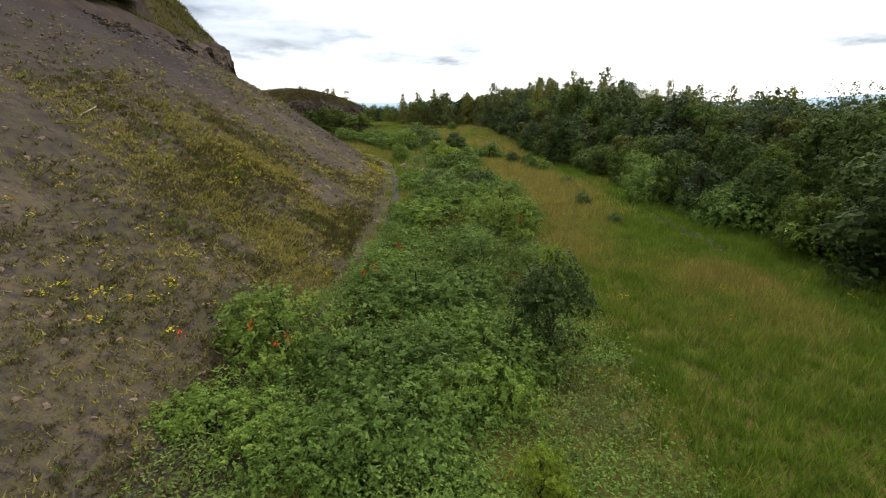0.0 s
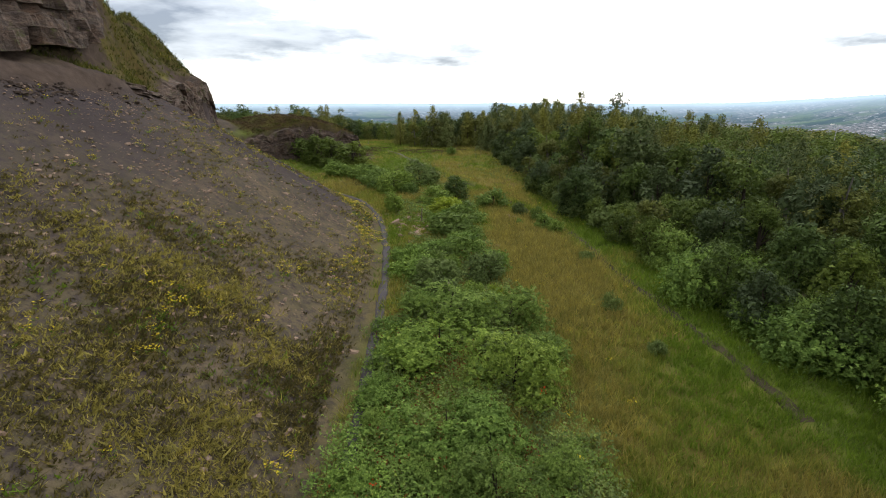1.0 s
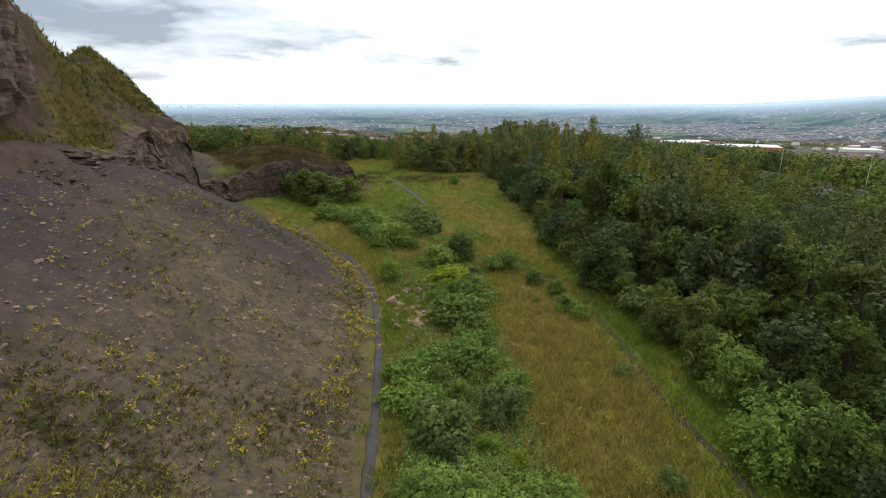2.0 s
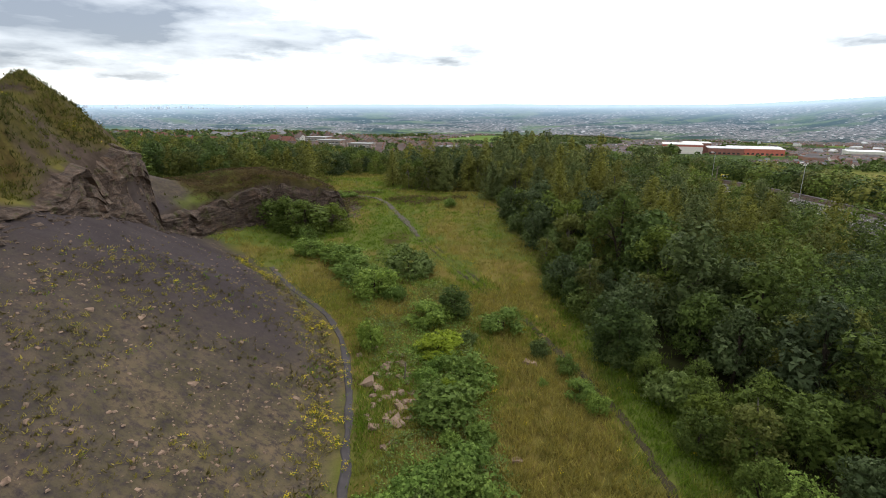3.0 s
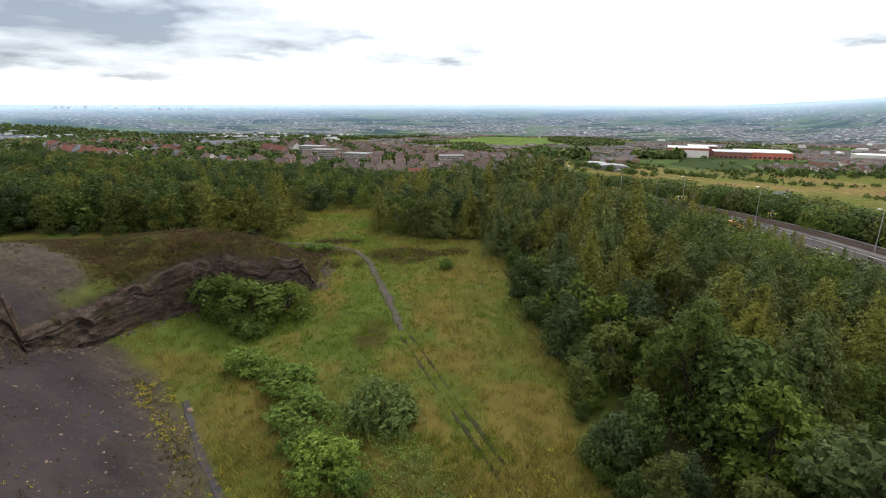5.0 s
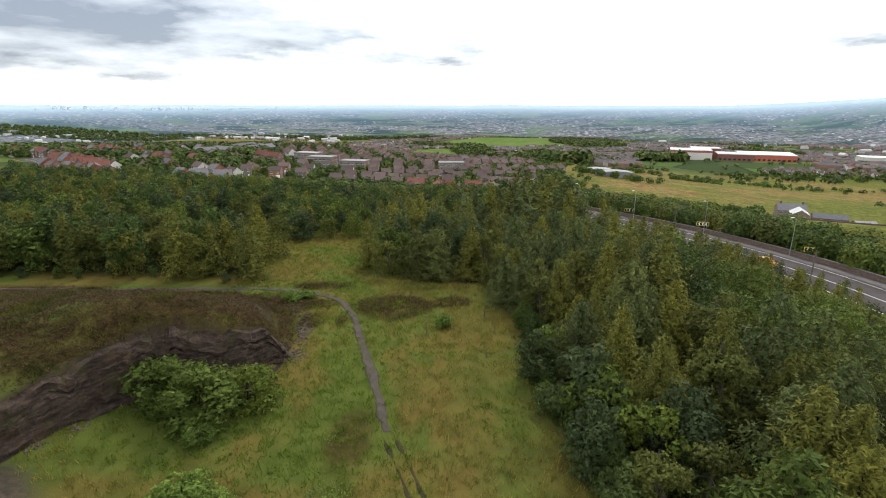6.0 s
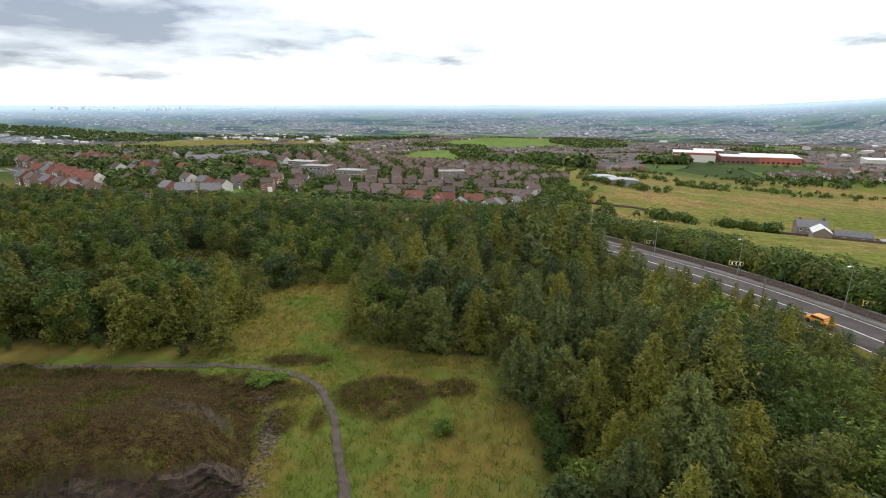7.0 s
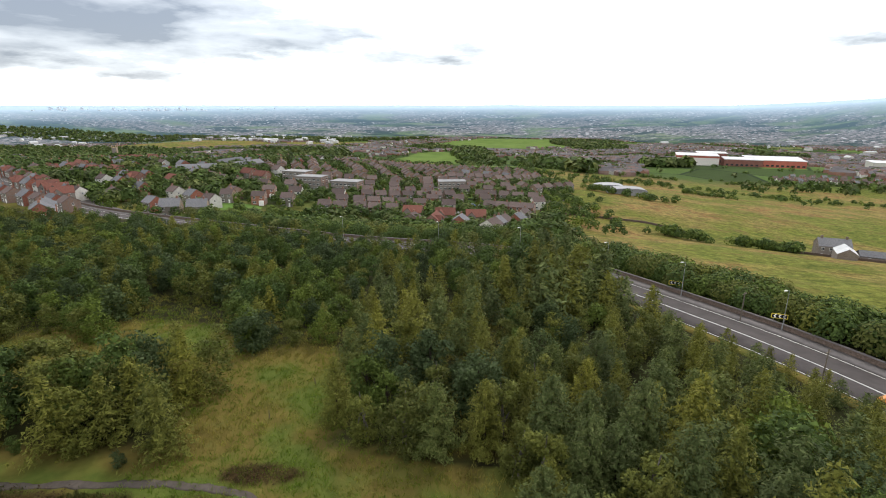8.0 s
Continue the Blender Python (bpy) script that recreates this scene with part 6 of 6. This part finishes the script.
M_MILL = plain("mill_brick", (0.16, 0.075, 0.060), (0.23, 0.110, 0.090), 6.0)
M_CLAD_RED = plain("red_cladding", (0.30, 0.085, 0.062), (0.38, 0.115, 0.085), 4.0, 0.5)
works(548, 1190, 82, 60, 22, -22, M_RENDER, "white factory hall with a red cladding band", M_CLAD_RED)
works(632, 1165, 70, 60, 15, -22, M_MILL, "red brick mill with a pale roof")
works(700, 1145, 82, 60, 15, -22, M_CLAD_RED, "long red clad factory with a white roof")
works(742, 1240, 110, 40, 18, -20, M_MILL, "red brick mill behind the factory")
works(610, 1250, 60, 40, 26, -20, M_MILL, "tall red brick mill")
works(960, 1180, 70, 50, 16, -24, M_RENDER, "white warehouse beside the town")
for k, (x0, y0, x1, y1) in enumerate(((500, 838, 640, 806), (512, 866, 660, 834), (560, 896, 700, 862))):
    row(["white", "terrace", "slate", "porched"][k:] + ["terrace"], x0, y0, x1, y1, 11)

# church
ob = thing("church", pose(-960, 1580, ground_at(-960, 1580), 0, 0, 12), "buff stone church with a square tower", "church")
part("tower", boxed((-6, 6, -6, 6, -6, 36), bevel=0.3), M_BUFF_STONE, ob)
for sx in (-5.2, 5.2):
    for sy in (-5.2, 5.2):
        part("pinnacle", boxed((sx - 0.9, sx + 0.9, sy - 0.9, sy + 0.9, 36, 42), bevel=0.3), M_BUFF_STONE, ob)
g = gabled(40, 16, 10, 18, 6)
bmesh.ops.translate(g, verts=g.verts, vec=(-26, 0, 0))
part("nave", g, M_BUFF_STONE, ob)
g = pitched(40, 16, 10, 18)
bmesh.ops.translate(g, verts=g.verts, vec=(-26, 0, 0))
part("roof", g, M_SLATE, ob)


def car(x, y, turn, paint, label, z=None):
    ob = thing("car", pose(x, y, ground_at(x, y) + 0.05 if z is None else z, 0, 0, turn), label, "car", "cars")
    bm = boxed((-2.1, 2.1, -0.88, 0.88, 0.3, 0.95), bevel=0.18)
    vs = box(bm, -1.2, 1.3, -0.78, 0.78, 0.95, 1.48)
    for w in vs:
        if w.co.z > 1.2:
            w.co.x *= 0.72
    part("body", bm, paint, ob)
    part("glasshouse", boxed((-0.98, 1.05, -0.8, 0.8, 1.0, 1.36), bevel=0.05), M_GLASS, ob, "dark car windows")
    for wx in (-1.3, 1.3):
        for wy in (-0.8, 0.8):
            bm = bmesh.new()
            bmesh.ops.create_cone(bm, cap_ends=True, segments=12, radius1=0.33, radius2=0.33, depth=0.2)
            bmesh.ops.rotate(bm, verts=bm.verts, cent=(0, 0, 0), matrix=Matrix.Rotation(radians(90), 3, "X"))
            bmesh.ops.translate(bm, verts=bm.verts, vec=(wx, wy, 0.33))
            part("wheel", bm, M_DARK, ob)
    return ob


PAINTS = {n: plain(n + "_car_paint", c, tuple(v * 1.15 for v in c), 2.0, 0.3) for n, c in (("red", (0.40, 0.03, 0.03)), ("blue", (0.04, 0.10, 0.32)), ("white", (0.62, 0.62, 0.62)), ("silver", (0.38, 0.39, 0.40)), ("black", (0.03, 0.03, 0.035)), ("orange", (0.55, 0.22, 0.04)))}
for k, (x, y, t) in enumerate(((14, 404, 20), (20, 402, 15), (26, 404, 5), (34, 402, -10), (2, 440, 30), (24, 446, 80), (-20, 392, 10), (10, 372, 60), (-4, 340, 80), (28, 362, 20), (48, 446, -20), (-36, 480, 70), (36, 318, 20), (-70, 405, 10), (-186, 372, 30), (-150, 480, 20), (-148, 474, 20), (60, 444, 10))):
    n = list(PAINTS)[k % 5]
    car(x, y, t, PAINTS[n], n + " car parked on the estate")

x, y, z, turn = road_place(153, -2.7)
car(x, y, turn + 90, PAINTS["orange"], "orange car on the main road", z + 0.02)

# estate roads and greens
M_LAWN = plain("mown_lawn", (0.060, 0.115, 0.020), (0.095, 0.165, 0.032), 6.0)
for name, line, half in (("estate_street", [(-70, 398), (-20, 400), (20, 404), (50, 408), (90, 440)], 3.2), ("estate_street", [(20, 404), (0, 440), (-10, 470), (-30, 500), (-55, 580), (-70, 640)], 3.0), ("estate_street", [(-10, 470), (40, 500), (80, 520)], 3.0), ("estate_street", [(-70, 398), (-110, 450), (-125, 500), (-150, 580)], 3.0), ("town_street", [(-120, 300), (-166, 340), (-240, 396), (-330, 470), (-430, 560)], 4.5)):
    stuff(name, ribbon(name, along(line, 4.0), -half, half, 0.25, M_ASPHALT, 0.8), "grey asphalt street between the houses", "street", "structure")
for x, y, a, b in ((16, 392, 14, 6), (-16, 446, 16, 7), (70, 505, 14, 10), (-120, 360, 26, 12), (-38, 466, 10, 8), (-90, 470, 12, 7)):
    th = np.linspace(0, 2 * math.pi, 24, endpoint=False)
    rings = []
    for r in (0.0, 0.35, 0.7, 1.0):
        px, py = x + a * r * np.cos(th), y + b * r * np.sin(th)
        rings.append(np.c_[px, py, height(px, py) + 0.22 - 0.3 * (r == 1.0)])
    v = np.concatenate(rings)
    f = np.array([(k * 24 + i, k * 24 + (i + 1) % 24, (k + 1) * 24 + (i + 1) % 24, (k + 1) * 24 + i) for k in range(3) for i in range(24)])
    stuff("lawn", mesh_of("lawn", v, f, M_LAWN, flat=False), "mown green lawn between the houses", "lawn", "structure")

# ---- hedges, far woods and the town ----


def far_trees(name, places, talls, mats, label, count=44):
    """Rounded far trees, each a crown of leaf sprays, one mesh for each kind of leaf."""
    which = rng.integers(0, len(mats), len(places))
    for k, mat in enumerate(mats):
        p, t = places[which == k], talls[which == k]
        if not len(p):
            continue
        n = len(p)
        u = way(rng, n * count, -0.5).reshape(n, count, 3)
        lump = 0.75 + 0.4 * rng.random((n, count, 1))
        c = p[:, None] + (u * (0.50, 0.50, 0.46) * lump + (0, 0, 0.5)) * t[:, None, None]
        size = np.repeat(t * 0.20 * math.sqrt(44 / count), count) * rng.uniform(0.7, 1.3, n * count)
        q = leaves(c.reshape(-1, 3), (u + (0, 0, 0.3)).reshape(-1, 3) + rng.normal(0, 0.35, (n * count, 3)), size, rng, 0.7)
        stuff(name, leaf_mesh(name, q, mat, np.repeat(rng.random(n), count * 3)), label, "trees")


def planted(count, x0, x1, y0, y1, keep):
    return scatter(count, x0, x1, y0, y1, keep)


n_road = sides_of(road_line)
pick = rng.integers(0, len(road_line), 1500)
pick = pick[(road_line[pick, 1] > 70) & (road_line[pick, 0] > -120)]
east = road_line[pick, 0] > 28
off = np.where(east, rng.uniform(11.0, 24, len(pick)), rng.uniform(11.0, 36, len(pick)))
belt = road_line[pick] + n_road[pick] * off[:, None]
belt = belt[(belt[:, 0] < 26) | (belt[:, 1] < 262)]
belt = np.c_[belt, height(belt[:, 0], belt[:, 1]) - 0.4]
far_trees("roadside_thicket", belt, rng.uniform(3.2, 7.2, len(belt)), [M_WILLOW, M_OAK, M_OAK, M_BIRCH], "dense green thicket along the road", 620)
garden = planted(15000, -430, 110, 285, 700, lambda x, y: np.where(x > -115, 0.5, 0.85) * smooth(-0.1, 0.4, rough(x, y, 40, 173) + 0.15) * (inside(x, y, ROAD) < -12) * smooth(60, 40, x - 0.16 * (y - 250)))
far_trees("garden_trees", garden, rng.uniform(3.5, 7.5, len(garden)) * np.where(garden[:, 0] < -115, 1.3, 0.95), [M_OAK, M_OAK, M_PINE], "garden trees among the houses", 56)
sprinkle = planted(2600, -330, 100, 300, 700, lambda x, y: (inside(x, y, ROAD) < -10) * smooth(60, 40, x - 0.16 * (y - 250)) * 0.8)
far_trees("street_trees", sprinkle, rng.uniform(3.0, 6.0, len(sprinkle)), [M_OAK, M_WILLOW], "rounded street and garden trees between the houses", 90)
hedge = []
for x0, y0, x1, y1, n in ((76, 330, 92, 460, 70), (92, 460, 105, 520, 40), (112, 345, 126, 322, 22), (138, 328, 160, 306, 26), (144, 325, 152, 315, 10), (110, 505, 160, 470, 26), (155, 470, 175, 465, 12), (235, 590, 275, 560, 30), (262, 850, 330, 800, 40), (100, 560, 260, 700, 60), (330, 470, 420, 420, 6), (-60, 660, 120, 760, 160), (120, 690, 330, 640, 60), (330, 650, 620, 560, 60), (400, 820, 720, 760, 120)):
    u = rng.random(n)
    spread = 2.5 + 9 * (n >= 60)
    hedge.append(np.c_[x0 + (x1 - x0) * u + rng.normal(0, spread, n), y0 + (y1 - y0) * u + rng.normal(0, spread, n)])
hedge = np.concatenate(hedge)
hedge = np.c_[hedge, height(hedge[:, 0], hedge[:, 1]) - 0.3]
far_trees("hedgerow", hedge, rng.uniform(3.0, 6.5, len(hedge)), [M_OAK, M_OAK, M_WILLOW], "dark hedgerow trees between the fields", 90)


def town(x, y):
    """Where houses stand thick in the distance."""
    a = x / np.maximum(y, 1)
    right = smooth(0.20, 0.34, a) * np.where((a > 0.70) | (a < 0.36), smooth(760, 900, y), smooth(1230, 1290, y))
    left = smooth(-0.12, -0.24, a) * smooth(640, 800, y) * 0.7
    mid = 0.5 * smooth(1300, 2000, y)
    open_land = np.maximum(blobs(x, y, PASTURE + OCHRE, 93), blobs(x, y, VALE_WOODS, 99))
    return (1 - open_land) * np.clip(np.maximum(np.maximum(right, left), mid), 0, 1) * smooth(-0.15, 0.2, rough(x, y, 300, 181) + 0.12)


def cone(count, y0, y1, keep):
    """Places in the widening field of view beyond."""
    y = np.sqrt(rng.uniform(y0**2, y1**2, count))
    x = y * rng.uniform(-1.0, 1.05, count)
    on = (rng.random(count) < keep(x, y)) & (np.hypot(x, y) < 3500)
    x, y = x[on], y[on]
    return np.stack([x, y, height(x, y)], 1)


def far_houses(name, p, mats, label, size=1.0):
    """Gabled houses in terraces, joined."""
    n = len(p)
    w, d = rng.uniform(7, 26, n) * size, rng.uniform(7, 9, n) * size
    e, r = rng.uniform(5, 6.2, n) * size, rng.uniform(7.4, 9, n) * size
    a = np.round(rough(p[:, 0], p[:, 1], 260, 191) * 4) * 0.5 + rng.normal(0, 0.06, n) + 1.57 * (rng.random(n) < 0.25)
    unit = np.array([(-1, -1, 0), (1, -1, 0), (1, 1, 0), (-1, 1, 0), (-1, -1, 1), (1, -1, 1), (1, 1, 1), (-1, 1, 1), (-1, 0, 2), (1, 0, 2)], float)
    v = np.repeat(unit[None], n, 0)
    z = np.where(v[..., 2] == 0, -4, np.where(v[..., 2] == 1, e[:, None], r[:, None]))
    x, y = v[..., 0] * w[:, None] / 2, v[..., 1] * d[:, None] / 2
    ca, sa = np.cos(a)[:, None], np.sin(a)[:, None]
    v = np.stack([x * ca - y * sa, x * sa + y * ca, z], -1) + p[:, None]
    tri = np.array([(0, 1, 5), (0, 5, 4), (2, 3, 7), (2, 7, 6), (1, 2, 6), (1, 6, 5), (3, 0, 4), (3, 4, 7), (5, 6, 9), (7, 4, 8), (4, 5, 9), (4, 9, 8), (6, 7, 8), (6, 8, 9)])
    f = (tri[None] + 10 * np.arange(n)[:, None, None]).reshape(-1, 3)
    wall = rng.choice([0, 0, 0, 1, 1, 1, 0, 2], n)
    roof = rng.choice([3, 3, 4, 4, 5], n)
    ids = np.concatenate([np.repeat(wall[:, None], 10, 1), np.repeat(roof[:, None], 4, 1)], 1).reshape(-1)
    stuff(name, mesh_of(name, v.reshape(-1, 3), f, mats, ids), label, "houses")


TOWN_SLATE = plain("town_slate", (0.095, 0.088, 0.092), (0.160, 0.148, 0.152), 25.0)
HOUSE_MATS = [plain("town_brick", (0.175, 0.115, 0.098), (0.27, 0.19, 0.165), 25.0), M_BROWN_BRICK, M_RENDER, TOWN_SLATE, TOWN_SLATE, plain("town_tile", (0.135, 0.088, 0.078), (0.21, 0.145, 0.130), 25.0)]
far_houses("town_houses", cone(44000, 640, 3500, town), HOUSE_MATS, "brick terraces and houses of the town in the valley")
woods = cone(38000, 560, 3500, lambda x, y: (1 - blobs(x, y, PASTURE + OCHRE, 93)) * np.clip(0.9 * smooth(0.05, 0.25, rough(x, y, 240, 201)) + 0.40 * town(x, y) + 0.03 + blobs(x, y, VALE_WOODS, 99), 0, 1) * np.where((x > 20) & (y < 700), 0.05, 1))
copse = [np.c_[cx + a * np.sqrt(u) * np.cos(w), cy + b * np.sqrt(u) * np.sin(w)] for cx, cy, a, b in VALE_WOODS for u, w in [(rng.random(int(60 + a * b / 160)), rng.uniform(0, 6.283, int(60 + a * b / 160)))]]
copse = np.concatenate(copse)
far_trees("valley_copse", np.c_[copse, height(copse[:, 0], copse[:, 1]) - 1.0], rng.uniform(12, 22, len(copse)), [M_OAK, M_PINE], "dark dense woods in the valley", 16)
far_trees("valley_woods", woods, rng.uniform(5, 10, len(woods)), [M_OAK, M_PINE, M_OAK], "woods and hedgerow trees across the valley", 13)
sheds = np.r_[np.c_[rng.uniform(-1450, -620, 46), rng.uniform(3000, 3550, 46)], np.c_[rng.uniform(1200, 2600, 16), rng.uniform(1500, 3000, 16)], np.c_[rng.uniform(-2600, -1900, 16), rng.uniform(2600, 3300, 16)]]
sheds = np.c_[sheds, height(sheds[:, 0], sheds[:, 1])]
far_houses("industrial_sheds", sheds, [M_RENDER, M_TIN, M_RENDER, M_TIN, M_TIN, M_FLAT_ROOF], "white industrial sheds far down the valley", 2.0)


# field walls on the moor
def field_wall(line):
    """A dry-stone wall of stones in courses along a line, with a cope."""
    p = along(line, 0.9)
    n = sides_of(p)
    z = height(p[:, 0], p[:, 1])
    rows = [np.c_[p + n * o, z + h + 0.08 * rng.normal(size=len(p)) * (h > 0.5)] for o, h in ((-0.38, -0.4), (-0.30, 1.0), (-0.12, 1.15), (0.12, 1.15), (0.30, 1.0), (0.38, -0.4))]
    v = np.stack(rows, 1)
    m, w = v.shape[:2]
    i = np.arange(m * w).reshape(m, w)
    f = np.stack([i[:-1, :-1], i[:-1, 1:], i[1:, 1:], i[1:, :-1]], -1).reshape(-1, 4)
    stuff("field_wall", mesh_of("field_wall", v.reshape(-1, 3), f, M_BRICK_WALL), "tumbled dark dry-stone wall between the fields", "wall", "structure")


for line in ([(60, 388), (88, 376), (112, 369), (125, 359)], [(150, 318), (175, 300), (215, 275)]):
    field_wall(line)


# ---- the distance ----
def distance_paint():
    p = Paint("hazed_distant_land", 1.0)
    wide = p.node("ShaderNodeMapping", Vector=p.co)
    wide.inputs["Scale"].default_value = (0.45, 1.0, 0.3)
    wide = wide.outputs[0]
    land = p.ramp(p.noise(170, 9, 0.70, wide), (0.38, (0.022, 0.040, 0.026)), (0.47, (0.050, 0.080, 0.035)), (0.53, (0.105, 0.150, 0.055)), (0.60, (0.140, 0.180, 0.075)), (0.68, (0.165, 0.155, 0.085)))
    built = p.ramp(p.noise(420, 6, 0.65, wide), (0.42, (0, 0, 0)), (0.50, (1, 1, 1)))
    roofs = p.ramp(p.noise(26, 4, 0.8), (0.38, (0.024, 0.038, 0.030)), (0.45, (0.060, 0.070, 0.062)), (0.53, (0.190, 0.165, 0.165)), (0.62, (0.26, 0.235, 0.235)), (0.72, (0.42, 0.41, 0.41)))
    c = p.mix(built, land, roofs)
    c = p.mix(p.ramp(p.noise(230, 7, 0.7, wide), (0.53, (0, 0, 0)), (0.57, (0.92, 0.92, 0.92))), c, (0.018, 0.032, 0.026))
    speck = p.node("ShaderNodeSeparateColor", Color=p.cells(15).outputs["Color"])
    c = p.mix(p.math("MULTIPLY", p.math("GREATER_THAN", speck.outputs[0], 0.955), built), c, (0.46, 0.46, 0.46))
    # blue haze painted into the land's colour, denser and paler with distance
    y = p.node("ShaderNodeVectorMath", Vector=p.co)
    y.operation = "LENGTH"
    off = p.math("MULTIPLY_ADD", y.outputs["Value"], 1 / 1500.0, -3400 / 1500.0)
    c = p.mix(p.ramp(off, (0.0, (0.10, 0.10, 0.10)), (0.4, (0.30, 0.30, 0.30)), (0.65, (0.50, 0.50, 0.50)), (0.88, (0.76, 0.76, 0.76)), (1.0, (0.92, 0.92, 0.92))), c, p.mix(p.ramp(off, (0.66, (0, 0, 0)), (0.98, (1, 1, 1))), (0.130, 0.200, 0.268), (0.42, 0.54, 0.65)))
    p.b.inputs["Specular IOR Level"].default_value = 0.0
    return p.base(c)


ang, far_r = np.linspace(-1.05, 1.05, 300), np.r_[np.linspace(3380, 5000, 70), np.linspace(5100, 7000, 14)]
AN, RR = np.meshgrid(ang, far_r)
BX, BY = RR * np.sin(AN), RR * np.cos(AN)
BZ = height(BX, BY) + 4.0 * smooth(3380, 3480, RR) - 3.0 * (1 - smooth(3380, 3400, RR))
i = np.arange(BX.size).reshape(BX.shape)
f = np.stack([i[:-1, :-1], i[:-1, 1:], i[1:, 1:], i[1:, :-1]], -1).reshape(-1, 4)
stuff("backdrop", mesh_of("backdrop", np.stack([BX, BY, BZ], -1).reshape(-1, 3), f, distance_paint(), flat=False), "distant plain and hills at the horizon, pale blue haze painted in", "backdrop", "structure")
n = 80
u = np.arctan(rng.normal(-0.52, 0.10, n))
far_off = rng.uniform(4780, 4850, n)
sky_p = np.c_[far_off * np.sin(u), far_off * np.cos(u)]
sky_z = height(sky_p[:, 0], sky_p[:, 1])
verts, faces = [], []
for (x, y), z in zip(sky_p, sky_z):
    w, t = rng.uniform(5, 11), rng.uniform(4, 10) + (rng.random() < 0.12) * 16
    k = len(verts)
    verts += [(x + sx * w, y + sy * w, z + sz) for sz in (-40, t) for sx, sy in ((-1, -1), (1, -1), (1, 1), (-1, 1))]
    faces += [(k, k + 1, k + 5, k + 4), (k + 1, k + 2, k + 6, k + 5), (k + 2, k + 3, k + 7, k + 6), (k + 3, k, k + 4, k + 7), (k + 4, k + 5, k + 6, k + 7)]
# the towers' pale blue is haze put into their base colour
stuff("city_skyline", mesh_of("city_skyline", verts, faces, plain("haze_painted_concrete", (0.56, 0.64, 0.71), (0.64, 0.71, 0.78), 60.0)), "towers of a far city on the horizon, haze painted into their colour", "city")
